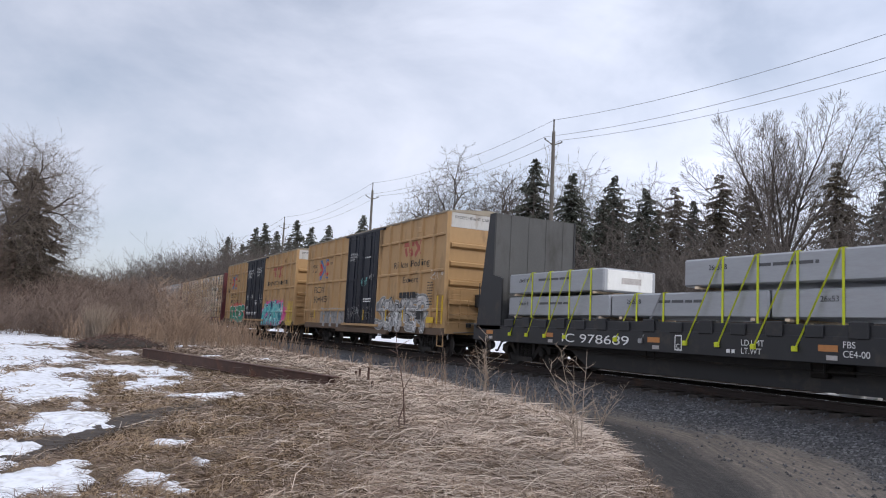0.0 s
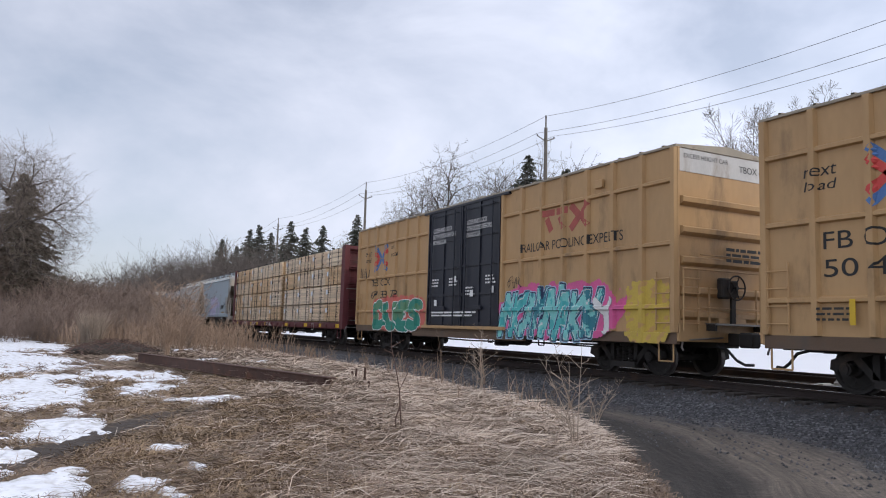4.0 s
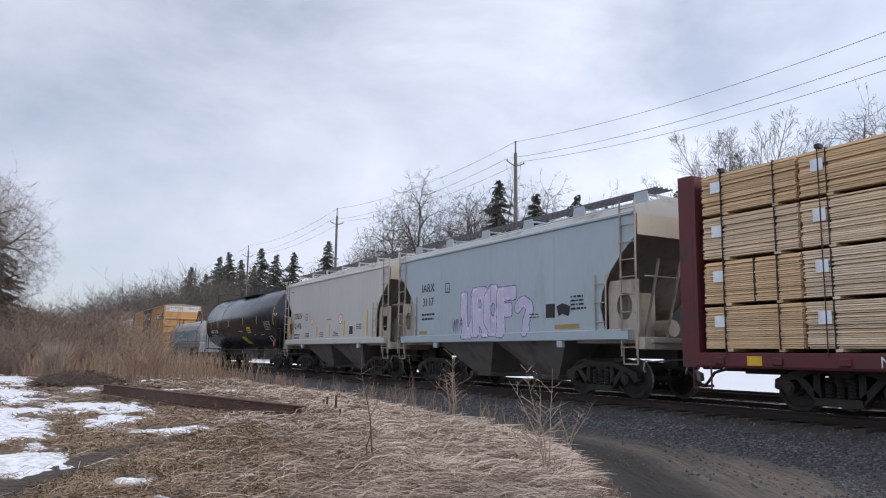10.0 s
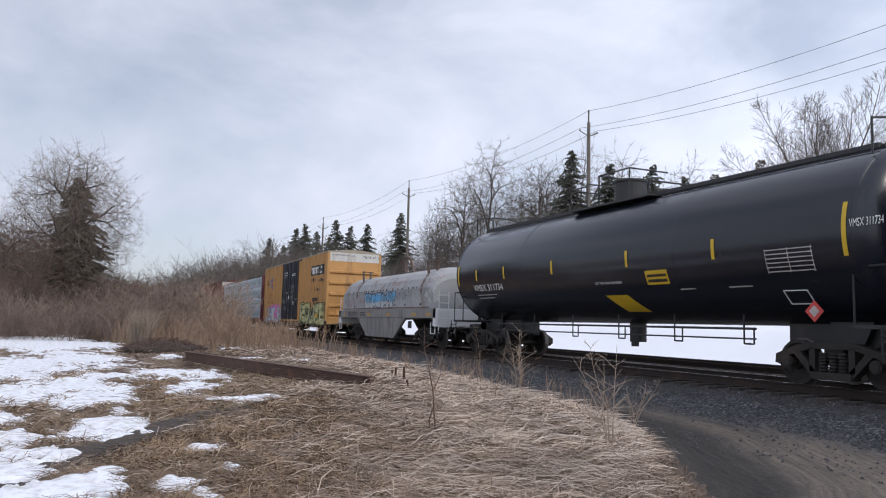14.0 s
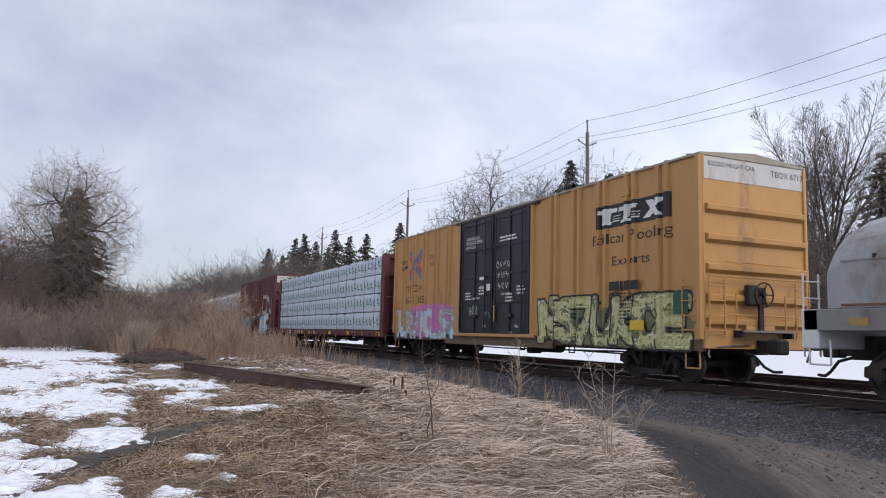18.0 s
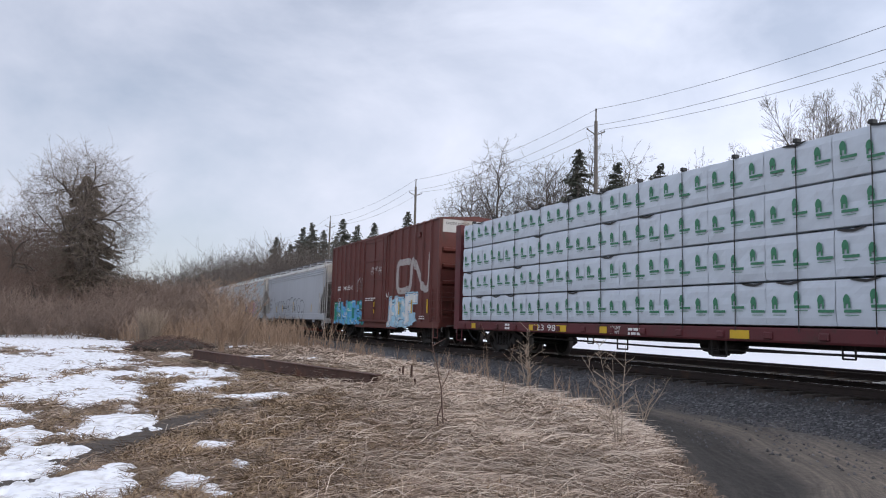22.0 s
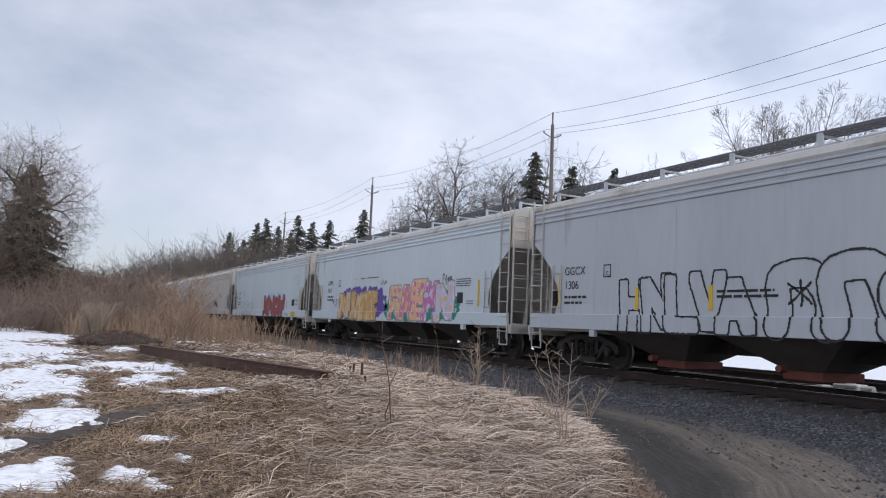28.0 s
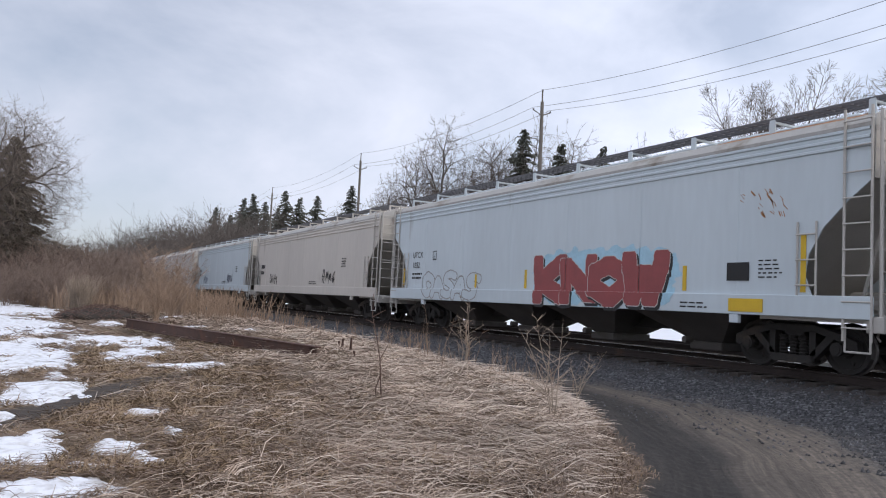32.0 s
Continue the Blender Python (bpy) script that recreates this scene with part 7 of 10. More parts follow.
tag(e, -28.75 - c, 2.75, 0.5, 0.35, "silver", lambda x, z: -W - 0.115, 14, thick=0.025, n=3)
tag(e, -31.2 - c, 1.1, 3.0, 0.7, "dull", lambda x, z: -W - 0.115, 10, thick=0.03, n=7)
tag(e, -30.6 - c, 1.3, 0.9, 0.5, "silver", lambda x, z: -W - 0.115, 12, thick=0.03, n=4)
lettering(e, "CLOSE AND LOCK\nBOTH DOORS BEFORE\nMOVING CAR", -31.2 - c, 3.7, 0.35, CHALK, y=-W - 0.12, width=1.1)
bars(e, -29.4 - c, 3.75, 0.9, 1, CHALK, y=-W - 0.12)
bars(e, -29.3 - c, 2.0, 1.0, 2, CHALK, y=-W - 0.12)
for dx in (-22.5, -22.15, -35.9, -29.3, -26.9, -25.3):
    plate(e, dx - c, 1.10 if dx > -23 else 1.15, 0.10, 0.95 if dx > -23 else 0.42, GOLD, "reflector", y=Y)
frame_mark(e, -24.1 - c, 1.2, 0.42, 0.36, CHALK, y=Y)
plate(e, -24.08 - c, 1.22, 0.38, 0.32, INK, "data_panel", y=Y + 0.003)
plate(e, -23.25 - c, 1.12, 0.55, 0.2, GOLD, y=Y)
bars(e, -23.3 - c, 2.5, 0.5, 9, INK, h=0.035, gap=0.06, y=Y)
bars(e, -36.5 - c, 1.4, 0.7, 3, INK, h=0.04, y=Y)
end_notice(e, h)

# second boxcar: teal and pink graffiti
e, h, c, surf = boxcar(-57.95, -39.75, -51.2, -46.55, TAN, NAVY, "yellow steel boxcar with dark doors and teal and pink graffiti", stiff=(4.2, 2.85, 1.5), bays=(7, 7), corrugated=False)
lettering(e, "RAILCAR POOLING EXPERTS", -45.5 - c, 3.05, 0.24, INK, drape=surf, width=4.1)
block_logo(e, -44.6 - c, 3.5, 2.0, 0.62, REDMARK, surf)
chevron(e, -55.5 - c, 3.6, 1.2, 1.05, surf)
lettering(e, "next\nload", -57.2 - c, 3.5, 0.45, INK, drape=surf, width=0.62, slant=0.15)
lettering(e, "any\nroad", -54.6 - c, 3.6, 0.42, INK, drape=surf, width=0.62, slant=0.15)
tag(e, -57.75 - c, 2.75, 1.0, 0.65, "black", surf, 71, thick=0.04, n=5)
lettering(e, "TB OX", -56.5 - c, 2.5, 0.28, INK, drape=surf, width=1.9)
lettering(e, "67 38 72", -56.5 - c, 2.02, 0.28, INK, drape=surf, width=2.6)
piece(e, "MKAMNAKW", -46.4 - c, -42.3 - c, 0.68, 1.95, ["aqua", "teal", "aqua", "deep"], "navy", surf.wall, "sky", "pink", 0.2, 0.035, 0.02, "white", seed=11, cloud_box=(-46.55 - c, -41.3 - c, 0.72, 2.2), lean=0.3, top=0.12, block=True, label="teal wild-style graffiti on a pink cloud")
piece(e, "Y", -42.35 - c, -41.7 - c, 0.85, 1.75, ["white"], "grey", surf.wall, weight=0.14, line=0.012, seed=12, lift=0.014)
piece(e, "DUES", -55.9 - c, -51.9 - c, 0.74, 1.95, ["leaf", "green"], "white", surf.wall, None, "coral", 0.19, 0.03, low="green", seed=13, cloud_box=(-56.4 - c, -51.3 - c, 0.75, 2.1), label="green graffiti with a white outline on a red cloud")
spray(e, -41.35 - c, -39.85 - c, 0.72, 2.15, surf.wall, lambda X, Z: (np.abs((X + 40.6 + c) / 0.72) ** 4 + np.abs((Z - 1.4) / 0.7) ** 4 + 0.5 * cloudy(X, Z, 4, 0.5) < 0.9).astype(int) * np.where(cloudy(X, Z, 8, 0.4) > 0.25, 2, 1), ["yellow", "amber"], 0.005, label="yellow sprayed patch")
lettering(e, "CLOSE AND LOCK\nBOTH DOORS BEFORE\nMOVING CAR", -50.8 - c, 3.7, 0.55, CHALK, y=-W - 0.12, width=1.6)
lettering(e, "CLOSE AND LOCK\nBOTH DOORS BEFORE\nMOVING CAR", -48.6 - c, 3.75, 0.55, CHALK, y=-W - 0.12, width=1.6)
for q in (-50.9, -49.6, -48.5, -47.3):
    bars(e, q - c, random.uniform(2.0, 2.5), 0.6, 3, CHALK, h=0.05, y=-W - 0.12)
    plate(e, q - c + 0.3, random.uniform(1.5, 2.6), 0.18, 0.2, CHALK, y=-W - 0.12)
bars(e, -50.8 - c, 1.4, 3.5, 2, CHALK, y=-W - 0.12)
tag(e, -46.3 - c, 2.0, 0.9, 0.5, "black", surf, 15, n=3)
bars(e, h + 0.12, 2.75, 1.2, 3, INK, y=-0.2, end=True, h=0.07)
end_notice(e, h)
lettering(e, "TBOX 673872", h + 0.018, 4.56, 0.15, INK, y=0.35, end=True)

# third boxcar: double ribs, pale green graffiti
e, h, c, surf = boxcar(-160.55, -142.35, -153.95, -149.2, YELLOW, NAVY, "yellow steel boxcar with dark doors and pale green graffiti", stiff=(), double=True, bays=(6, 6), rib_depth=0.08)
lettering(e, "Railcar Pooling", -146.2 - c, 3.2, 0.34, INK, drape=surf, width=3.0)
lettering(e, "Experts", -145.4 - c, 2.65, 0.30, INK, drape=surf, width=1.4)
bars(e, -145.4 - c, 2.1, 1.4, 1, INK, h=0.22, y=Y)
emblem_panel(e, -146.05 - c, -143.25 - c, 3.68, 4.25, surf.wall)
chevron(e, -158.3 - c, 3.7, 1.3, 1.25, surf)
lettering(e, "next\nload", -159.8 - c, 3.55, 0.42, INK, drape=surf, width=0.62, slant=0.15)
lettering(e, "any\nroad", -156.9 - c, 3.55, 0.42, INK, drape=surf, width=0.62, slant=0.15)
lettering(e, "TB OX", -159.2 - c, 2.6, 0.27, INK, drape=surf, width=1.7)
lettering(e, "67 1383", -159.2 - c, 2.15, 0.27, INK, drape=surf, width=2.0)
piece(e, "NS7UKCE", -148.7 - c, -142.8 - c, 0.72, 2.02, ["olive", "moss"], "black", surf.wall, None, "moss", 0.20, 0.05, block=True, core="cream", shine="bone", seed=17, lean=-0.05, cloud_box=(-148.9 - c, -142.5 - c, 0.72, 1.75), label="pale green graffiti with black outline")
piece(e, "TURIIOLSR", -160.3 - c, -154.6 - c, 0.74, 1.9, ["pale", "sky", "silver", "dull", "sky"], "grey", surf.wall, None, "mauve", 0.17, 0.025, shine="white", block=True, seed=19, cloud_box=(-159.0 - c, -154.35 - c, 0.8, 2.1), label="pale blue and white graffiti on a mauve cloud")
lettering(e, "CLOSE AND LOCK\nBOTH DOORS BEFORE\nMOVING CAR", -153.4 - c, 3.85, 0.4, CHALK, y=-W - 0.12, width=1.2)
bars(e, -151.0 - c, 4.0, 1.1, 2, CHALK, y=-W - 0.12)
for k, z in enumerate((3.05, 2.72, 2.38)):
    tag(e, -151.25 - c + 0.05 * k, z, 0.95 - 0.1 * k, 0.26, "white", lambda x, z: -W - 0.115, 23 + k, thick=0.02, n=4 - (k > 0))
tag(e, -153.1 - c, 1.5, 0.6, 0.5, "silver", lambda x, z: -W - 0.115, 27, thick=0.03, n=3)
tag(e, -152.0 - c, 1.45, 0.5, 0.35, "silver", lambda x, z: -W - 0.115, 28, thick=0.02, n=2)
lettering(e, "SEAL", -152.1 - c, 1.2, 0.08, CHALK, y=-W - 0.12)
lettering(e, "SEAL", -150.0 - c, 1.2, 0.08, CHALK, y=-W - 0.12)
lettering(e, "OPEN CLOSE", -152.9 - c, 2.12, 0.07, CHALK, y=-W - 0.12)
lettering(e, "OPEN CLOSE", -150.9 - c, 2.2, 0.07, CHALK, y=-W - 0.12)
plate(e, -152.35 - c, 2.75, 0.3, 0.1, CHALK, y=-W - 0.12)
plate(e, -152.3 - c, 2.45, 0.26, 0.1, FADED, y=-W - 0.12)
plate(e, -151.85 - c, 2.38, 0.24, 0.22, CHALK, y=-W - 0.12)
plate(e, -151.35 - c, 1.4, 0.1, 0.5, GOLD, "reflector", y=-W - 0.12)
for q in (-153.4, -152.4, -150.6, -149.9):
    bars(e, q - c, random.uniform(2.0, 2.6), 0.5, 3, CHALK, h=0.05, y=-W - 0.12)
plate(e, -144.6 - c, 1.15, 0.5, 0.22, GOLD, y=Y)
plate(e, -143.2 - c, 1.5, 0.45, 0.5, GREENSIGN, "patch", y=-W - 0.03)
bars(e, -145.0 - c, 2.0, 0.5, 8, INK, h=0.035, gap=0.05, y=Y)
end_notice(e, h)
lettering(e, "TBOX 671383", h + 0.016, 4.62, 0.14, INK, y=0.5, end=True)

# fourth boxcar: brown
e, h, c, surf = boxcar(-201.1, -185.7, -195.1, -191.65, BROWN, BROWN, "brown-red steel boxcar with faded white emblem and blue graffiti", stiff=(), bays=(7, 7), leaves=1, roof=5.02, rib_depth=0.075)
cx = -190.4 - c
stroke_mark(e, [[(cx + 1.45, 3.5), (cx + 0.3, 3.52), (cx + 0.04, 3.42), (cx, 3.1), (cx, 2.7), (cx + 0.05, 2.38), (cx + 0.3, 2.26), (cx + 1.3, 2.28), (cx + 1.62, 2.4), (cx + 1.68, 2.85), (cx + 1.7, 3.35), (cx + 1.86, 3.56), (cx + 2.1, 3.48), (cx + 2.95, 2.45), (cx + 3.25, 2.24), (cx + 3.55, 2.3), (cx + 3.66, 2.6), (cx + 3.68, 3.62)]], 0.28, "worn", surf.wall, "faded white emblem", -0.6)
piece(e, "MAF", -191.3 - c, -188.1 - c, 0.74, 2.12, ["white", "sky", "white"], "navy", surf.wall, "sky", "sky", 0.19, 0.02, 0.05, "blue", seed=31, cloud_box=(-191.4 - c, -188.0 - c, 0.70, 1.5), block=True, label="white and blue graffiti")
piece(e, "MNRKT", -200.2 - c, -194.6 - c, 0.72, 1.95, ["green", "blue", "teal", "blue"], "black", surf.wall, None, "blue", 0.19, 0.025, shine="white", block=True, seed=33, cloud_box=(-200.3 - c, -194.7 - c, 0.72, 1.5), label="green and blue graffiti")
owner_bars(e, -199.6 - c, 2.55, 0.5, 0.22, CHALK, y=Y)
lettering(e, "406 645", -198.75 - c, 2.55, 0.22, CHALK, drape=surf, width=1.75)
tag(e, -195.0 - c + 1.2, 3.1, 1.6, 0.5, "white", lambda x, z: -W - 0.115, 35, n=3)
tag(e, -196.5 - c, 2.3, 1.3, 0.9, "silver", surf, 36, n=3)
tag(e, -191.9 - c, 1.8, 0.5, 0.6, "white", surf, 37, n=2)
bars(e, -194.6 - c, 2.0, 1.6, 2, CHALK, h=0.045, y=-W - 0.12)
for q, z in ((-188.4, 1.3), (-193.3, 1.3), (-186.7, 1.3), (-189.9, 1.25)):
    plate(e, q - c, z, 0.11, 0.55, GOLD, "reflector", y=Y)
bars(e, -199.4 - c, 2.1, 0.5, 8, CHALK, h=0.03, gap=0.06, y=Y)
for q in (-198.2, -199.4):
    bars(e, q - c, 1.3, 0.6, 3, CHALK, h=0.035, y=Y)
bars(e, -187.5 - c, 1.15, 0.6, 2, CHALK, h=0.04, y=Y)
end_notice(e, h, 5.02)


# -- centre-beam flats and their loads --
def centrebeam(x0, x1, label, number, mark=""):
    e = car("centrebeam_flat_wagon", x0, x1, label, "flat wagon")
    h = (x1 - x0) / 2
    part("side_sill", extrude_x(bmesh.new(), [(-W + 0.08, 0.74), (-W + 0.02, 0.74), (-W, 0.78), (-W, 1.0), (-W + 0.02, 1.02), (-W + 0.3, 1.02), (-W + 0.3, 0.98), (-W + 0.08, 0.96)], -h, h), MAROON, e)
    part("side_sill", box(-h, h, W - 0.1, W, 0.74, 1.02, 0.01), MAROON, e)
    part("deck", box(-h, h, -W + 0.3, W - 0.1, 0.96, 1.0), MAROON, e)
    bm = box(-h + 0.6, h - 0.6, -0.06, 0.06, 1.0, 4.5)
    part("centre_beam", bm, MAROON, e)
    for s in (-1, 1):
        b = part("bulkhead", box(s * (h - 0.42), s * (h - 0.34), -W, W, 1.0, 4.5), MAROON, e)
        for y in (-W - 0.005, -0.12, W - 0.215):
            part("stiffener", box(s * (h - 0.34), s * (h + 0.004), y, y + (0.22 if y != -0.12 else 0.14), 0.735, 4.53, 0.01), MAROON, b)
        for z in (1.3, 2.05, 2.8, 3.55, 4.35):
            for y0, y1 in ((-W + 0.22, -0.12), (0.02, W - 0.22)):
                part("stiffener", box(s * (h - 0.34), s * (h - 0.12), y0, y1, z, z + 0.16), MAROON, b)
        ladder(e, s * (h + 0.02), -W + 0.25, 1.0, 4.4, 0.38, 9, MAROON, along="y", name="end_ladder")
        part("end_platform", box(s * (h - 0.05), s * (h + 0.28), -1.2, 1.2, 1.12, 1.16), STEEL, e)
        part("grab_rail", pipe(bmesh.new(), [(s * (h + 0.06), -W + 0.1, 2.55), (s * (h + 0.06), W - 0.1, 2.55)], 0.018, 6), STEEL, e)
        sill_step(e, s * (h - 0.45) - 0.2, 0.76, MAROON)
    handbrake(e, h + 0.06, 0.1, 2.1)
    for y in (-0.05, 0.25):
        part("brake_chain_rod", rod(bmesh.new(), (h + 0.1, y, 1.95), (h + 0.1, y + 0.03, 1.16), 0.03, sides=6), MAROON, e)
    for i in range(int(2 * h / 1.22)):
        x = -h + 0.8 + i * 1.22
        part("winch", box(x, x + 0.2, -W - 0.05, -W + 0.04, 0.8, 0.94, 0.02), MAROON, e)
    for k, x in enumerate((-h + 1.5, -h + 5.4, -h + 6.9, -2.2, 2.2, h - 5.6, h - 3.2, h - 0.9)):
        plate(e, x, 0.79, 0.5 if k % 3 else 0.3, 0.17, GOLD, "reflector", y=-W - 0.002)
    if mark:
        lettering(e, mark, -h + 3.9, 0.8, 0.17, CHALK, y=-W - 0.008)
    else:
        owner_bars(e, -h + 3.9, 0.8, 0.3, 0.17, CHALK, y=-W - 0.008)
    lettering(e, number, -h + 5.6, 0.8, 0.17, CHALK, y=-W - 0.008, width=1.5)
    lettering(e, "LD LMT\nLT WT", -h + 9.4, 0.78, 0.2, CHALK, y=-W - 0.008)
    bars(e, -h + 10.1, 0.88, 0.6, 2, CHALK, h=0.06, gap=0.04, y=-W - 0.008)
    lettering(e, "CAUTION", h - 0.01, 4.4, 0.1, CHALK, y=0.2, end=True)
    bars(e, h - 0.02, 3.6, 0.8, 1, CHALK, y=0.3, end=True, h=0.14)
    bars(e, h - 0.1, 2.9, 0.7, 4, CHALK, y=0.4, end=True)
    frame_mark(e, h - 4.4, 0.65, 0.35, 0.3, CHALK)
    underframe(e, h - 0.5, 0.72)
    for x in (-1.6, 1.6):
        part("brake_step", pipe(bmesh.new(), [(x, -W + 0.1, 0.74), (x, -W + 0.1, 0.42), (x + 0.4, -W + 0.1, 0.42), (x + 0.4, -W + 0.1, 0.74)], 0.02, 6), DARKSTEEL, e)
    trucks(e, -h + 2.9, h - 2.9)
    couplers(e, h)
    return e, h, (x0 + x1) / 2


LUMBER = [material("sawn_lumber_" + k, c, 0.75, vary=0.14, scale=3, fine=30, bump=0.25, dirt=(0.15, 0.10, 0.06), dirt_amount=0.42, dirt_scale=1.6, stretch=(0.35, 1, 16), random_value=0.22)
          for k, c in (("pale", (0.78, 0.645, 0.485)), ("straw", (0.76, 0.60, 0.425)), ("amber", (0.70, 0.50, 0.30)), ("end_grain", (0.36, 0.22, 0.10)))]
BOARDS = {}


def mesh_from(bm, mat):
    me = bpy.data.meshes.new("piece")
    bm.normal_update()
    bm.to_mesh(me)
    bm.free()
    me.materials.append(mat)
    return me

STRAP = material("black_strapping", (0.02, 0.02, 0.02), 0.6)
TAG = material("paper_tag", (0.72, 0.75, 0.80), 0.7)


def lumber_bundle(xa, xb, z0, z1, tone):
    """A strapped bundle of sawn boards: layers of boards with uneven faces, dark gaps, straps, a paper tag."""
    e = runs(thing("lumber_bundle", pose((xa + xb) / 2, TRACK_Y, z0), "strapped bundle of pale sawn softwood boards on a centre-beam wagon", "lumber", "lumber bundles"))
    h = (xb - xa) / 2 - 0.015
    part("core", box(-h + 0.012, h - 0.012, -W + 0.10, W, 0.05, z1 - z0 - 0.01), LUMBER[3], e)
    n = 22
    dz = (z1 - z0 - 0.06) / n
    key = (round(h, 2), tone.name)
    if key not in BOARDS:
        BOARDS[key] = mesh_from(box(-h + 0.02, h - 0.02, 0.0, 0.14, 0.004, dz - 0.004, 0.003), tone)
    for i in range(n):
        o = new("board", BOARDS[key])
        o.parent = e
        o.matrix_basis = pose(random.uniform(-0.015, 0.015), -W + random.choice((0.0, 0.003, 0.006, 0.012, 0.02, 0.045)) + random.uniform(0, 0.012), 0.05 + i * dz, random.uniform(-2, 2), random.uniform(-0.10, 0.10), random.uniform(-0.15, 0.15))
    for x in (-h + 0.5, h - 0.5):
        part("spacer", box(x, x + 0.12, -W + 0.02, W - 0.02, 0.0, 0.05), tone, e)
    for x in [-h * 0.55, h * 0.55] + ([0.1] if random.random() < 0.4 else []):
        part("strap", box(x, x + 0.02, -W - 0.005, W, 0.04, z1 - z0 - 0.005), STRAP, e)
    part("paper_tag", box(-h + 0.25, -h + 0.48, -W - 0.010, -W - 0.004, 0.45, 0.66), TAG, e, "pale paper tag")
    return e


def load_straps(e, h, c, xs, z_top, load_half=W):
    for x in xs:
        bm = box(x, x + 0.016, -load_half - 0.022, -load_half - 0.012, 0.95, z_top + 0.02)
        quad_box(bm, x - 0.04, x + 0.055, -load_half - 0.03, -load_half + 0.1, z_top - 0.02, z_top + 0.06, 0.01)
        part("tie_down_cable", bm, STRAP, e)


TIERS = [(1.04, 1.88), (1.89, 2.74), (2.75, 3.60), (3.61, 4.44)]
e, h, c = centrebeam(-82.95, -60.35, "maroon centre-beam flat wagon carrying bundles of lumber", "732 195", "NOKL")
random.seed(5)
for z0, z1 in TIERS:
    for xa, xb in ((-82.4, -80.3), (-80.3, -78.0), (-78.0, -75.65), (-75.65, -73.2), (-73.2, -70.7), (-70.0, -67.6), (-67.6, -65.3), (-65.3, -63.0), (-63.0, -60.78)):
        lumber_bundle(xa, xb, z0, z1, LUMBER[random.choice((0, 0, 1, 1, 2))])
load_straps(e, h, c, [q - c for q in (-81.9, -79.9, -78.3, -76.2, -74.3, -72.0, -69.5, -67.5, -65.3, -63.6, -62.1)], 4.46)

WRAP = material("white_lumber_wrap", (0.56, 0.62, 0.685), 0.45, vary=0.06, scale=2, fine=12, bump=0.25, dirt=(0.45, 0.47, 0.5), dirt_amount=0.2, dirt_scale=1.5)
LEAF = material("green_print", (0.045, 0.20, 0.11), 0.6)


def wrapped_bundle(xa, xb, z0, z1, k):
    e = runs(thing("wrapped_lumber_bundle", pose((xa + xb) / 2, TRACK_Y, z0), "lumber bundle in white plastic wrap with green printed marks", "lumber", "wrapped lumber bundles"))
    h, t = (xb - xa) / 2 - 0.006, z1 - z0
    bm = bmesh.new()
    nx, nz = max(int(h * 2 / 0.16), 4), 6
    rows = []
    for j in range(nz + 1):
        rows.append([bm.verts.new((-h + 2 * h * i / nx, -W + 0.022 * fbm(xa + i * 0.16, z0 * 3 + j * 0.14, 2.6) + (0.018 if j in (0, nz) else 0), 0.03 + (t - 0.04) * j / nz)) for i in range(nx + 1)])
    for a, b in zip(rows, rows[1:]):
        for i in range(nx):
            bm.faces.new((a[i], a[i + 1], b[i + 1], b[i]))
    quad_box(bm, -h, h, -W + 0.03, W, 0.02, t - 0.012, 0.015)
    part("wrap", bm, WRAP, e, "white plastic wrap")
    n = max(int(h * 2 / 0.42), 1)
    if "mark" not in BOARDS:
        green = bmesh.new()
        pts = [(0.066 * math.cos(a) * (1 - 0.25 * math.sin(a)), 0.10 + 0.085 * math.sin(a)) for a in [q * math.pi / 6 for q in range(12)]]
        green.faces.new([green.verts.new((u - 0.03, -W - 0.0285, v + 0.03)) for u, v in pts])
        quad_box(green, -0.085, -0.045, -W - 0.029, -W - 0.027, -0.03, 0.09)
        quad_box(green, 0.0, 0.04, -W - 0.029, -W - 0.027, -0.03, 0.08)
        BOARDS["mark"] = mesh_from(green, LEAF)
        BOARDS["bar"] = mesh_from(box(-0.08, 0.24, -W - 0.029, -W - 0.027, -0.10, -0.05), LEAF)
        BOARDS["thin"] = mesh_from(box(-0.06, 0.20, -W - 0.029, -W - 0.027, -0.15, -0.138), LEAF)
    for i in range(n):
        for name, q in (("printed_mark", "mark"), ("printed_bar", "bar"), ("printed_bar", "thin")):
            o = new(name, BOARDS[q])
            o.parent = e
            o.location = (-h + 2 * h * (i + 0.5) / n, 0, 0.36 + 0.08 * ((i + k) % 2))
    if random.random() < 0.35:
        bm = bmesh.new()
        a = random.uniform(-h, h * 0.5)
        ribbon(bm, [(a, t - 0.02), (a + 0.3, t - 0.05), (a + 0.55, t - 0.01)], 0.05, lambda u, v: -W, 0.02, True)
        part("torn_edge", bm, STRAP, e)
    return e


e, h, c = centrebeam(-184.3, -162.0, "brown-red centre-beam flat wagon carrying white wrapped lumber", "623 984")
random.seed(8)
for k, (z0, z1) in enumerate(TIERS):
    xs = [-183.6 + i * (21.1 / 14) for i in range(15)]
    for a, b in zip(xs, xs[1:]):
        wrapped_bundle(a, b, z0, z1, k)
load_straps(e, h, c, [-183.6 + 21.1 / 14 * (i + 0.5) - c for i in range(14)], 4.46, W + 0.012)

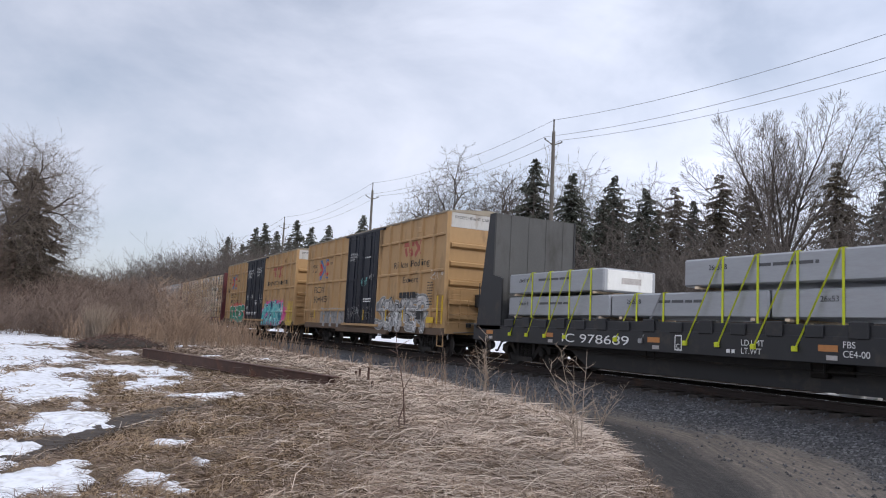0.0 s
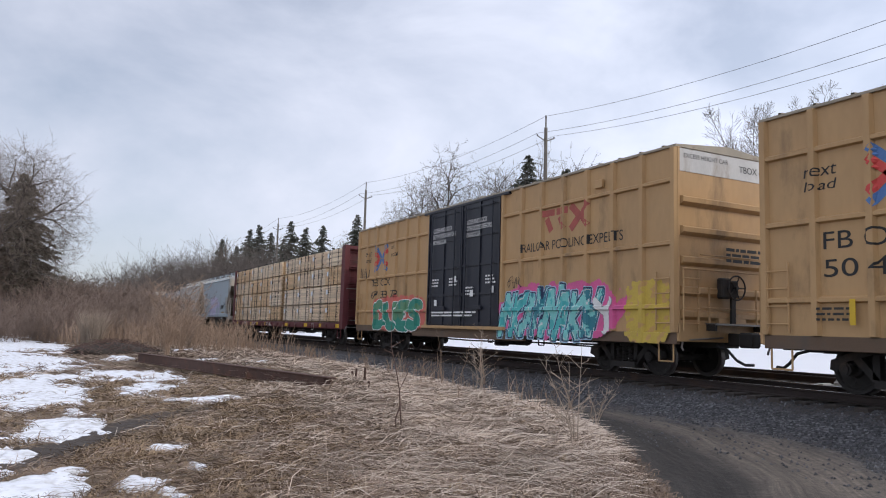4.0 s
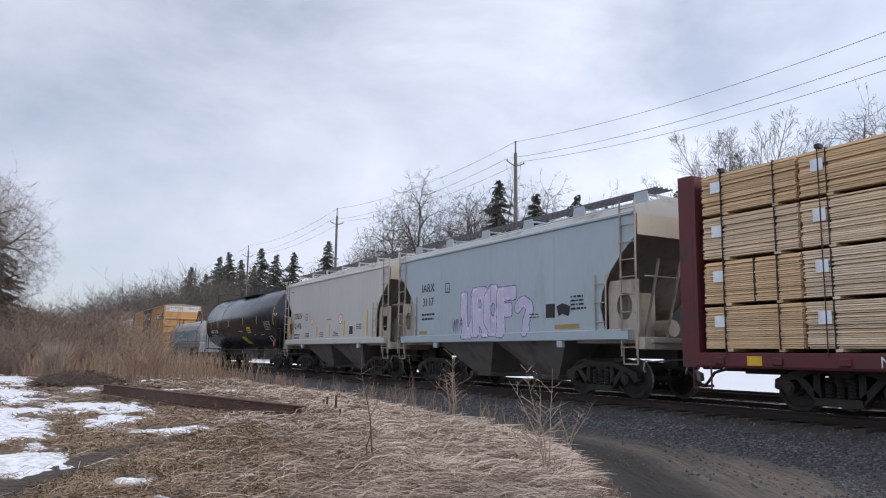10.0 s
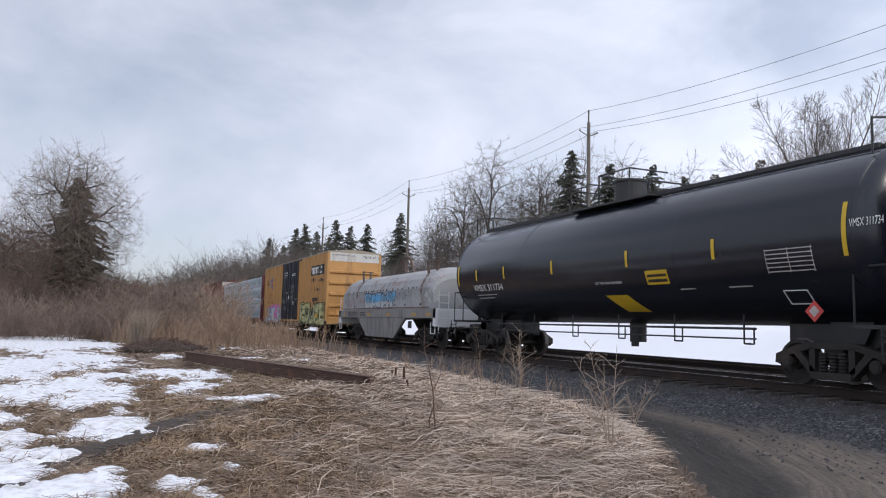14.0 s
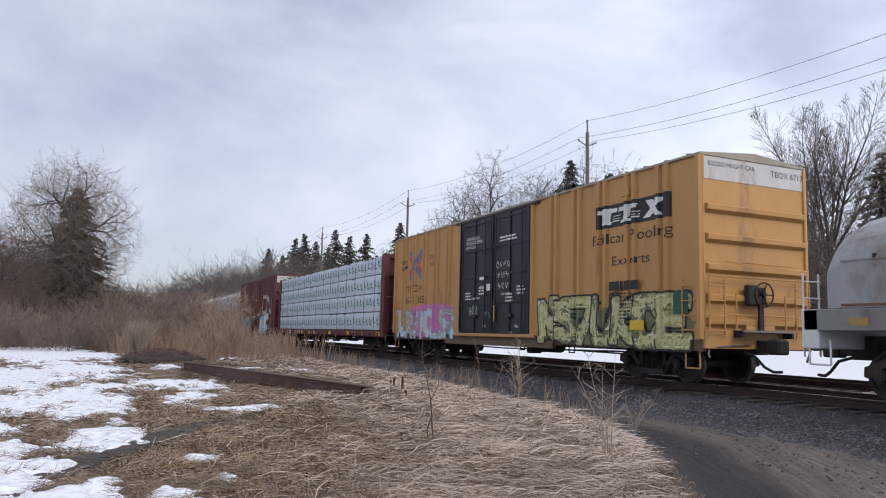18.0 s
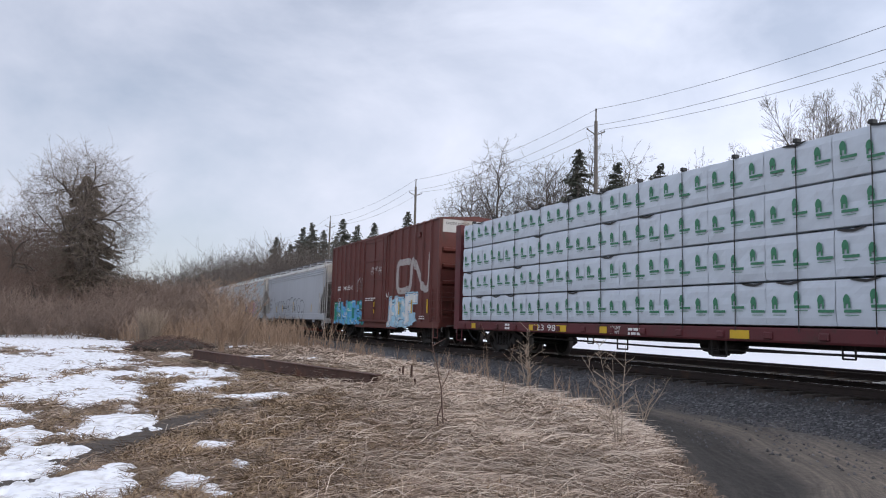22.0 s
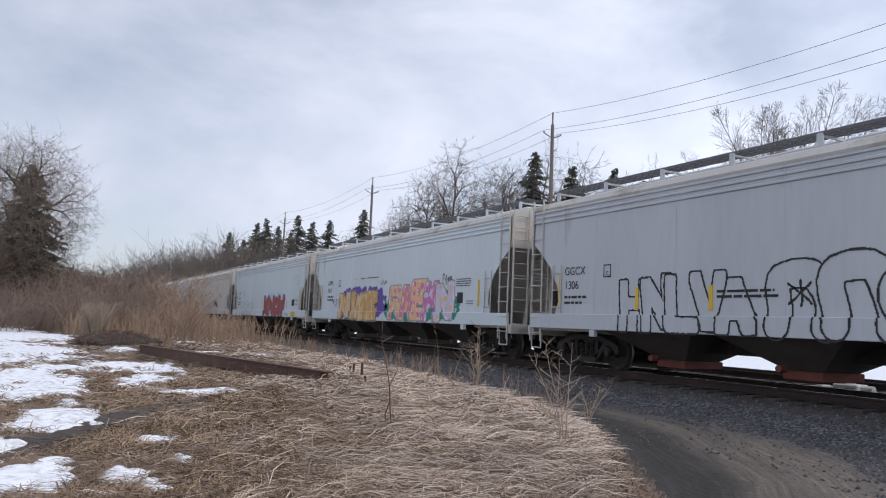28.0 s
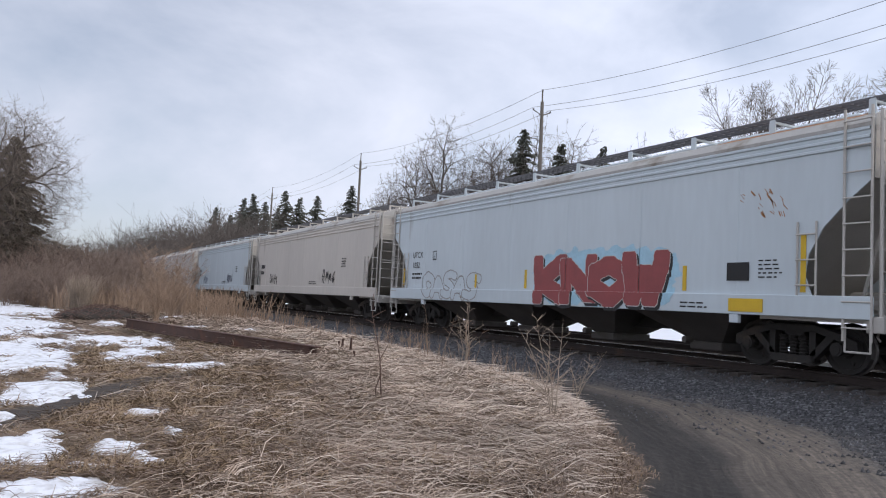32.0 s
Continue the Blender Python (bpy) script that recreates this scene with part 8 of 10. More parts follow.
# -- covered hoppers --
HOPPERDARK = material("grimy_hopper_steel", (0.075, 0.066, 0.06), 0.75, vary=0.35, scale=2, bump=0.12, dirt=(0.06, 0.05, 0.04), dirt_amount=0.4)
HOPPERROOF = material("weathered_hopper_roof", (0.40, 0.39, 0.37), 0.6, vary=0.15, scale=0.8, bump=0.04, dirt=(0.20, 0.17, 0.13), dirt_amount=0.35, dirt_scale=0.8)
RUSTCHUTE = material("red_brown_chute", (0.16, 0.05, 0.035), 0.8, vary=0.35, bump=0.2)


def frustum(bm, x0, x1, y0, y1, z1, u0, u1, v0, v1, z0):
    """From the rectangle x, y at z1 down to the rectangle u, v at z0."""
    a = [bm.verts.new(p) for p in ((x0, y0, z1), (x1, y0, z1), (x1, y1, z1), (x0, y1, z1))]
    b = [bm.verts.new(p) for p in ((u0, v0, z0), (u1, v0, z0), (u1, v1, z0), (u0, v1, z0))]
    for i in range(4):
        j = (i + 1) % 4
        bm.faces.new((a[j], a[i], b[i], b[j]))
    bm.faces.new(b[::-1])
    bm.faces.new(a)
    bmesh.ops.recalc_face_normals(bm, faces=bm.faces)
    return bm


def holed_plate(x0, x1, z0, z1, cx, cz, r, y, t=0.02):
    """An upright plate with a round hole."""
    bm = bmesh.new()
    rings = []
    for yy in (y, y + t):
        inner, outer = [], []
        for k in range(24):
            a = 2 * math.pi * (k + 0.5) / 24
            u, v = math.cos(a), math.sin(a)
            f = min((max(x0, x1) - cx) / u if u > 1e-6 else 99, (min(x0, x1) - cx) / u if u < -1e-6 else 99, (z1 - cz) / v if v > 1e-6 else 99, (z0 - cz) / v if v < -1e-6 else 99)
            inner.append(bm.verts.new((cx + r * 0.8 * u, yy, cz + r * v)))
            outer.append(bm.verts.new((cx + f * u, yy, cz + f * v)))
        rings.append((inner, outer))
    for k in range(24):
        j = (k + 1) % 24
        for inner, outer in rings:
            bm.faces.new((inner[k], outer[k], outer[j], inner[j]))
        for q in (0, 1):
            bm.faces.new((rings[0][q][k], rings[0][q][j], rings[1][q][j], rings[1][q][k]))
    bmesh.ops.recalc_face_normals(bm, faces=bm.faces)
    return bm


def hopper(x0, x1, paint, label, sill=(1.28, 1.52), eave=4.02, bays=2, grooves=0, end_paint=None, big=False, hopper_paint=None, rust=False):
    e = car("covered_hopper", x0, x1, label, "hopper wagon")
    h, c = (x1 - x0) / 2, (x0 + x1) / 2
    ep = end_paint or paint
    zs0, zs1 = sill
    d = 0.13 if big else 0.1
    k = 1.25 if not big else 1.2
    zc = 3.55 if not big else 3.18
    cut = [(0, zc), (0.42, zc - 0.33), (0.85, zc - 0.75), (1.12, zc - 1.2), (1.18, zc - 1.55), (1.05, zs1)]
    outline = [(-h + 1.05, zs1), *[(-h + 1.0 * a, z) for a, z in reversed(cut[:-1])], (-h, eave + 0.02), (h, eave + 0.02), *[(h - a, z) for a, z in cut[:-1]], (h - 1.05, zs1)]
    for y in (-W, W - 0.03):
        part("side_sheet", prism_y(bmesh.new(), outline, y, y + 0.03), paint, e)
    prof = [(-W - 0.01, eave), (-W - 0.015, eave + 0.06), (-W + 0.10, eave + 0.20), (-0.75, eave + 0.42), (0, eave + 0.48), (0.75, eave + 0.42), (W - 0.1, eave + 0.2), (W + 0.015, eave + 0.06), (W + 0.01, eave)]
    part("roof", extrude_x(bmesh.new(), prof, -h, h), HOPPERROOF, e, "weathered grey roof")
    # panel seams, and grooves below the eave of the longer wagons
    n = int(2 * h / 2.3)
    first = None
    for i in range(1, n):
        x = -h + 2 * h * i / n
        if abs(x) < h - 1.4:
            if first is None:
                first = part("side_seam", box(-0.012, 0.012, -W - 0.006, -W + 0.01, zs1, eave), paint, e)
                first.location.x = x
            else:
                again(first, x - first.location.x)
    for g in range(grooves):
        z = eave - 0.02 - g * 0.13
        part("eave_moulding", extrude_x(bmesh.new(), [(-W, z - 0.05), (-W - 0.03, z - 0.035), (-W - 0.03, z + 0.0), (-W, z + 0.02)], -h + 0.05, h - 0.05), paint, e)
    if not grooves:
        part("eave_moulding", extrude_x(bmesh.new(), [(-W, eave - 0.02), (-W - 0.05, eave), (-W - 0.05, eave + 0.05), (-W, eave + 0.08)], -h + 0.05, h - 0.05), paint, e)
    part("side_sill", extrude_x(bmesh.new(), [(-W + 0.1, zs0), (-W - 0.04, zs0), (-W - 0.06, zs0 + 0.02), (-W - 0.06, zs1 - 0.03), (-W, zs1), (-W + 0.1, zs1)], -h + 0.25, h - 0.25) if not big else box(-h, h, -W - 0.06, -W + 0.04, zs0, zs1, 0.01), paint, e)
    part("side_sill", box(-h, h, W - 0.04, W + 0.05, zs0, zs1, 0.01), paint, e)
    # ends: header, sloping sheet, posts, platform
    for s in (-1, 1):
        part("end_header", box(s * (h - 0.05), s * h, -W, W, zc, eave, 0.005), ep, e)
        bm = bmesh.new()
        a = [bm.verts.new(p) for p in ((s * (h - 0.04), -W + 0.03, zc + 0.03), (s * (h - 0.04), W - 0.03, zc + 0.03), (s * (h - 2.7), W - 0.03, zs0), (s * (h - 2.7), -W + 0.03, zs0))]
        bm.faces.new(a if s < 0 else a[::-1])
        bmesh.ops.solidify(bm, geom=bm.faces[:], thickness=0.03)
        part("slope_sheet", bm, ep, e)
        part("centre_post", box(s * (h - 0.02), s * (h + 0.12), -0.12, 0.12, zs0, eave + 0.05, 0.01), ep, e)
        part("end_platform", box(s * (h - 2.2), s * (h + 0.25), -1.35, 1.35, zs0 - 0.06, zs0 + 0.02), ep, e)
        part("end_sill", box(s * (h - 0.1), s * (h + 0.18), -W, W, zs0 - 0.2, zs0 + 0.06, 0.01), ep, e)
        if not big:
            bm = rod(bmesh.new(), (s * (h - 1.75), 0.0, zs0), (s * (h - 1.75), 0.0, zs0 + 1.15), 0.55, sides=20)
            part("end_housing", bm, ep, e)
            part("holed_plate", holed_plate(s * (h - 1.0), s * (h - 0.06), zs0, zs0 + 1.32, s * (h - 0.5), zs0 + 0.74, 0.30, -W + 0.10), ep, e, "beige plate with a large round hole")
        bm = rod(bmesh.new(), (s * (h - 0.9), 0.5, zs0 + 0.32), (s * (h - 1.6), 0.5, zs0 + 0.32), 0.2, sides=14)
        part("air_reservoir", bm, ep, e)
        bm = bmesh.new()
        for u in (-0.35, 0.35):
            rod(bm, (s * (h - 1.0), u, zs0), (s * (h - 0.5), u, zc - 0.4), 0.035, sides=6)
        part("end_brace", bm, ep, e)
        # ladders at the corner and along the side
        ladder(e, s * h - (0.46 if s > 0 else 0.0), -W - 0.035, zs0 - 0.35, eave + 0.32, 0.46, 9, ep, stile=0.023, name="corner_ladder")
        ladder(e, s * (h - 0.95) - (0.35 if s > 0 else 0.0), -W - 0.035, zs1 - 0.05, zs1 + 1.25, 0.35, 3, ep, name="side_ladder")
        ladder(e, s * (h + 0.2), W - 0.55, zs0, zs0 + 1.8, 0.45, 5, ep, along="y", name="end_ladder")
        if big:
            ladder(e, s * (h + 0.1), -W + 0.06, zs0 - 0.1, eave + 0.25, 0.5, 10, ep, along="y", stile=0.032, name="end_ladder")
        part("grab_rail", pipe(bmesh.new(), [(s * (h + 0.2), -W + 0.03, zs0 + 1.35), (s * (h + 0.2), W - 0.03, zs0 + 1.35)], 0.018, 6), ep, e)
        sill_step(e, s * h - (0.46 if s > 0 else 0.0), zs0 - 0.1, ep)
        part("jacking_pad", box(s * (h - 2.6) - 0.1, s * (h - 2.6) + 0.1, -W - 0.05, -W + 0.05, zs0 - 0.16, zs0, 0.01), paint, e)
    handbrake(e, h + 0.2, 0.3, zs0 + 0.9)
    # hopper bays
    L = h - 2.5
    n = bays
    for i in range(n):
        a, b = -L + 2 * L * i / n + 0.04, -L + 2 * L * (i + 1) / n - 0.04
        m = (a + b) / 2
        if big:
            a, b = m - (b - a) * 0.43, m + (b - a) * 0.43
        bm = frustum(bmesh.new(), a, b, -W + 0.12, W - 0.12, zs0 + 0.02, m - (0.36 if big else 0.45), m + (0.36 if big else 0.45), -0.5 if big else -0.75, 0.5 if big else 0.75, 0.32 if big else 0.42)
        bay = part("hopper_bay", bm, hopper_paint or HOPPERDARK, e)
        g = box(m - (0.42 if big else 0.55), m + (0.42 if big else 0.55), -0.6 if big else -0.85, 0.6 if big else 0.85, 0.16 if big else 0.30, 0.33 if big else 0.43, 0.02)
        rod(g, (m - 0.2, -1.0, 0.36), (m - 0.2, -0.8, 0.36), 0.07, sides=10)
        part("outlet_gate", g, RUSTCHUTE if rust else HOPPERDARK, bay)
    # roof walks on brackets, hatch covers
    zw = eave + 0.58
    for y0, y1 in ((-1.0, -0.55), (0.55, 1.0)):
        bm = bmesh.new()
        for k2 in range(4):
            yy = y0 + (y1 - y0) * k2 / 3
            quad_box(bm, -h + 0.1, h + 0.15, yy - 0.012, yy + 0.012, zw, zw + 0.04)
        for i in range(int(2 * h / 0.22)):
            x = -h + 0.1 + i * 0.22
            quad_box(bm, x, x + 0.02, y0, y1, zw + 0.005, zw + 0.035)
        part("roof_walk", bm, ROOFWALK, e)
    kb = 0.24 if paint is SLATE else 0.07
    nb = int(2 * h / 1.9)
    for i in range(nb + 1):
        x = -h + 0.35 + (2 * h - 0.7) * i / nb
        part("walk_bracket", prism_y(bmesh.new(), [(x - kb, eave + 0.30), (x + kb, eave + 0.30), (x + kb * 0.8, zw + 0.01), (x - kb * 0.8, zw + 0.01)], -1.02, -0.99), paint, e)
        part("walk_support", box(x - 0.02, x + 0.02, -0.99, 0.99, zw - 0.05, zw - 0.004), paint, e)
    part("hatch_trough", box(-h + 1.0, h - 1.0, -0.32, 0.32, eave + 0.44, eave + 0.60, 0.03), paint, e)
    part("centre_sill", box(-h, h, -0.2, 0.2, zs0 - 0.4, zs0 - 0.1), DARKSTEEL, e)
    trucks(e, -h + 1.75, h - 1.75)
    couplers(e, h, 0.85)
    return e, h, c


ROOFWALK = material("galvanised_walkway", (0.13, 0.13, 0.14), 0.6, 0.4, vary=0.2, bump=0.05)


def hopper_marks(e, h, c, left, zt, mark=None, number=None, yellow=(), size=0.26, sill=1.25, mat=None):
    y = -W - 0.012
    mat = mat or INK
    if mark:
        lettering(e, mark, left, zt, size, mat, y=y)
        lettering(e, number, left + 0.05, zt - size * 1.75, size, mat, y=y)
        bars(e, left, zt - size * 2.9, 0.9, 2, mat, h=0.06, gap=0.08, y=y)
        frame_mark(e, left + 1.5, zt - 0.1, 0.26, 0.3, mat, y=y)
        lettering(e, "C", left + 1.59, zt - 0.06, 0.1, mat, y=y)
    for x, z, hh in yellow:
        plate(e, x, z, 0.10, hh, GOLD, "reflector", y=-W - 0.006)


DULLBEIGE = material("dirty_beige_paint", (0.40, 0.35, 0.29), 0.65, vary=0.2, scale=0.8, bump=0.05, dirt=(0.16, 0.12, 0.085), dirt_amount=0.42, dirt_scale=0.9, stretch=(1, 1, 0.4))
SLATE = material("hopper_paint_slate_blue", (0.35, 0.415, 0.455), 0.5, vary=0.08, scale=0.5, fine=8, bump=0.03, dirt=(0.25, 0.27, 0.28), dirt_amount=0.08, dirt_scale=0.6, stretch=(1, 1, 0.3))
DULLGREY = material("hopper_paint_dull_grey", (0.48, 0.475, 0.455), 0.5, vary=0.1, scale=0.5, fine=8, bump=0.03, dirt=(0.27, 0.24, 0.20), dirt_amount=0.07, dirt_scale=1.1, stretch=(1, 1, 0.16))
GRIMYBAY = material("grimy_grey_bay", (0.15, 0.14, 0.13), 0.7, vary=0.25, scale=1.5, bump=0.08, dirt=(0.07, 0.06, 0.05), dirt_amount=0.4, dirt_scale=1.0)
# two short hoppers
e, h, c = hopper(-95.5, -84.15, SLATE, "pale blue-grey two-bay covered hopper with lilac graffiti", end_paint=DULLBEIGE, hopper_paint=GRIMYBAY)
hopper_marks(e, h, c, -93.85 - c, 2.9, "IARX", "3117")
piece(e, "UROF", -91.3 - c, -88.75 - c, 1.36, 2.85, ["lilac"], "purple", sill_wall(1.5, 0.055), weight=0.27, line=0.022, shine="white", seed=41, block=True, label="lilac bubble-letter graffiti with purple outline")
piece(e, "?", -88.55 - c, -87.9 - c, 1.36, 2.55, ["lilac"], "purple", sill_wall(1.5, 0.055), weight=0.24, line=0.022, seed=43)
tag(e, -91.9 - c, 1.5, 0.6, 0.6, "purple", flat_side, 42, n=3)
plate(e, -87.3 - c, 1.85, 0.34, 0.34, INK, "data_panel", y=-W - 0.008)
bars(e, -88.0 - c, 1.95, 0.5, 2, INK, h=0.025, y=-W - 0.012)
bars(e, -86.35 - c, 2.3, 0.6, 4, INK, h=0.045, y=-W - 0.012)
plate(e, -86.95 - c, 1.57, 0.9, 0.10, AMBERTAPE, "reflector", y=-W - 0.006)
plate(e, -94.0 - c, 1.55, 0.5, 0.10, AMBERTAPE, "reflector", y=-W - 0.006)
lettering(e, "IARX\n3117", h + 0.01, 3.7, 0.32, INK, y=0.55, end=True)
bm = bmesh.new()
for q in range(1):
    ribbon(bm, [(-86.85 - c, 2.0), (-86.65 - c, 2.06), (-86.4 - c, 1.98)], 0.25, flat_side, 0.012)
part("paint_patch", bm, INK, e)
e, h, c = hopper(-107.95, -96.35, DULLGREY, "light grey two-bay covered hopper with black lettering", end_paint=DULLBEIGE, hopper_paint=GRIMYBAY)
hopper_marks(e, h, c, -106.55 - c, 2.45, "CRDX", "21476", [(-103.6 - c, 1.6, 0.45), (-102.1 - c, 1.6, 0.5), (-100.5 - c, 1.6, 0.6), (-98.25 - c, 1.6, 0.95), (-107.35 - c, 1.6, 0.85)])
for x, z, r in ((-104.2 - c, 2.3, 0.15), (-100.85 - c, 2.28, 0.19)):
    bm = bmesh.new()
    ribbon(bm, [(x + r * math.cos(a), z + r * math.sin(a)) for a in [q * math.pi / 8 for q in range(17)]], 0.03, flat_side, 0.012)
    ribbon(bm, [(x - r * 0.6, z - r * 0.6), (x + r * 0.6, z + r * 0.6)], 0.03, flat_side, 0.013)
    ribbon(bm, [(x - r * 0.6, z + r * 0.6), (x + r * 0.6, z - r * 0.6)], 0.03, flat_side, 0.014)
    part("warning_circle", bm, REDPAINT, e)
    part("white_field", lathe_y(bmesh.new(), [(r * 0.95, -W - 0.004), (r * 0.95, -W - 0.009)]), CHALK, e).location = (x, 0, z)
frame_mark(e, -99.93 - c, 1.62, 0.42, 0.38, CHALK, y=-W - 0.018)
plate(e, -99.9 - c, 1.65, 0.36, 0.32, INK, "data_panel", y=-W - 0.008)
for q, z in ((-103.2, 1.75), (-101.6, 1.75), (-102.4, 2.3), (-99.2, 2.0), (-107.2, 3.75), (-105.0, 1.75)):
    bars(e, q - c, z, 0.55, 3 if z < 2.2 else 1, INK, h=0.035, gap=0.04, y=-W - 0.012)

COOLGREY = material("hopper_paint_cool_grey", (0.43, 0.455, 0.485), 0.5, vary=0.1, scale=0.5, fine=8, bump=0.03, dirt=(0.25, 0.25, 0.25), dirt_amount=0.07, dirt_scale=1.1, stretch=(1, 1, 0.16))
# long hoppers
# stained grey of the ends, with the warm light on them mixed into it
HOPPEREND = material("warm_lit_hopper_end", (0.46, 0.435, 0.40), 0.65, vary=0.15, scale=0.8, bump=0.05, dirt=(0.22, 0.18, 0.14), dirt_amount=0.3, dirt_scale=0.9, stretch=(1, 1, 0.4))
BIG = dict(sill=(0.93, 1.30), eave=4.02, bays=4, grooves=3, big=True, end_paint=HOPPEREND)
e, h, c = hopper(-220.95, -202.6, COOLGREY, "long grey covered hopper with black outline graffiti", rust=True, **BIG)
hopper_marks(e, h, c, -219.5 - c, 2.27, "GGCX", "1306", [(-219.75 - c, 1.5, 0.75), (-216.9 - c, 1.4, 0.5), (-214.8 - c, 1.4, 0.5), (-211.2 - c, 1.4, 0.7), (-206 - c, 1.4, 0.5)], size=0.2)
big_wall = sill_wall(1.30, 0.062)
piece(e, "HNLVA", -217.3 - c, -213.8 - c, 0.90, 2.15, ["black"], "black", big_wall, weight=0.2, line=0.04, block=True, hollow=True, seed=51, lean=-0.06, label="black outline graffiti")
piece(e, "nnOCe", -213.3 - c, -208.0 - c, 0.90, 2.3, ["black"], "black", big_wall, weight=0.2, line=0.04, hollow=True, seed=52, top=0.06, label="black outline graffiti")
for sx in (-213.0, -211.05):
    piece(e, "*", sx - c, sx + 0.45 - c, 1.45, 1.95, ["black"], "black", big_wall, weight=0.02, line=0.012, seed=53)
bars(e, -214.6 - c, 1.75, 1.5, 2, INK, h=0.05, y=-W - 0.012)
e, h, c = hopper(-240.3, -222.15, BLUEGREY, "long pale grey covered hopper with yellow and pink graffiti", **BIG)
hopper_marks(e, h, c, -238.2 - c, 2.5, "GAPX", "5671", [(-239.4 - c, 1.5, 0.75), (-223.9 - c, 1.5, 0.8)], size=0.2)
piece(e, "NISE", -236.3 - c, -232.2 - c, 0.93, 2.15, ["sand", "amber"], "black", big_wall, "white", "purple", 0.23, 0.03, 0.015, None, block=True, drop="black", seed=53, cloud_box=(-236.6 - c, -231.0 - c, 0.94, 2.35), label="tan graffiti on a purple cloud")
piece(e, "RAEMN", -230.6 - c, -225.6 - c, 0.93, 2.3, ["sand", "rose", "peach", "mauve", "lilac"], "dull", big_wall, "grey", "green", 0.22, 0.02, 0.015, "white", block=True, seed=55, cloud_box=(-231.2 - c, -225.0 - c, 0.94, 2.1), top=0.1, label="pastel graffiti with green patches")
tag(e, -237.4 - c, 1.45, 0.6, 0.5, "black", flat_side, 57, n=3)
tag(e, -226.3 - c, 2.2, 0.7, 0.4, "black", flat_side, 58, n=4)
tag(e, -231.7 - c, 2.3, 0.7, 0.25, "black", flat_side, 59, n=4)
bars(e, -225.3 - c, 2.35, 1.0, 4, INK, h=0.03, gap=0.04, y=-W - 0.012)
plate(e, -225.2 - c, 1.6, 0.36, 0.34, INK, "data_panel", y=-W - 0.008)
bars(e, -224.6 - c, 1.65, 0.5, 2, INK, h=0.03, y=-W - 0.012)
plate(e, h + 0.002, 3.3, 0.75, 0.32, GOLD, y=0.55, end=True, label="yellow notice plate")
lettering(e, "GAPX\n5671", h + 0.01, 3.72, 0.3, INK, y=0.55, end=True)
e, h, c = hopper(-259.55, -241.5, BLUEGREY, "long pale grey covered hopper with dark red graffiti and rust", **BIG)
hopper_marks(e, h, c, -257.9 - c, 2.35, "UTCX", "1822", [(-251.0 - c, 1.35, 0.5), (-245.4 - c, 1.35, 0.5), (-242.75 - c, 1.35, 1.0), (-253.6 - c, 1.35, 0.4), (-258.6 - c, 1.4, 0.6)], size=0.2)
piece(e, "KNOW", -250.4 - c, -246.0 - c, 0.92, 2.2, ["brick"], "pale", big_wall, None, "sky", 0.19, 0.014, block=True, seed=61, drop="black", cloud_box=(-250.6 - c, -245.4 - c, 0.94, 2.35), label="brick-red graffiti with black shading on pale blue")
piece(e, "OASAS", -257.0 - c, -253.4 - c, 0.95, 1.85, ["dull"], "dull", big_wall, weight=0.17, line=0.035, hollow=True, seed=62, lean=0.12, label="thin grey outline graffiti")
plate(e, -244.3 - c, 1.55, 0.5, 0.34, INK, "data_panel", y=-W - 0.008)
bars(e, -243.6 - c, 1.9, 0.5, 5, INK, h=0.025, gap=0.05, y=-W - 0.012)
plate(e, -244.2 - c, 0.98, 0.75, 0.24, GOLD, y=-W - 0.065, label="yellow notice plate")
bars(e, -245.4 - c, 1.1, 0.7, 2, INK, h=0.03, y=-W - 0.07)
RUSTSTAIN = material("rust_stain", (0.36, 0.17, 0.07), 0.85, vary=0.45, scale=5, bump=0.1)
bm = bmesh.new()
r9 = random.Random(4)
for i in range(26):
    x, z = h - 1.6 - r9.random() * 1.0, 2.75 + r9.random() * 0.5
    ribbon(bm, [(x, z), (x + r9.uniform(0.02, 0.1), z - r9.uniform(0.03, 0.12))], r9.uniform(0.02, 0.09), flat_side, 0.005, True)
part("rust_patch", bm, RUSTSTAIN, e)
bm = bmesh.new()
for i in range(9):
    x = h - 0.3 - i * 0.33
    a, b = 4.02 + 0.205, 4.02 + 0.40
    v = [bm.verts.new(p) for p in ((x - 0.36, -W + 0.12, a + 0.005), (x, -W + 0.12, a + 0.005), (x - 0.1, -0.8, b + 0.012), (x - 0.3 - 0.2 * r9.random(), -0.8, b + 0.012))]
    bm.faces.new(v)
part("rust_patch", bm, RUSTSTAIN, e)
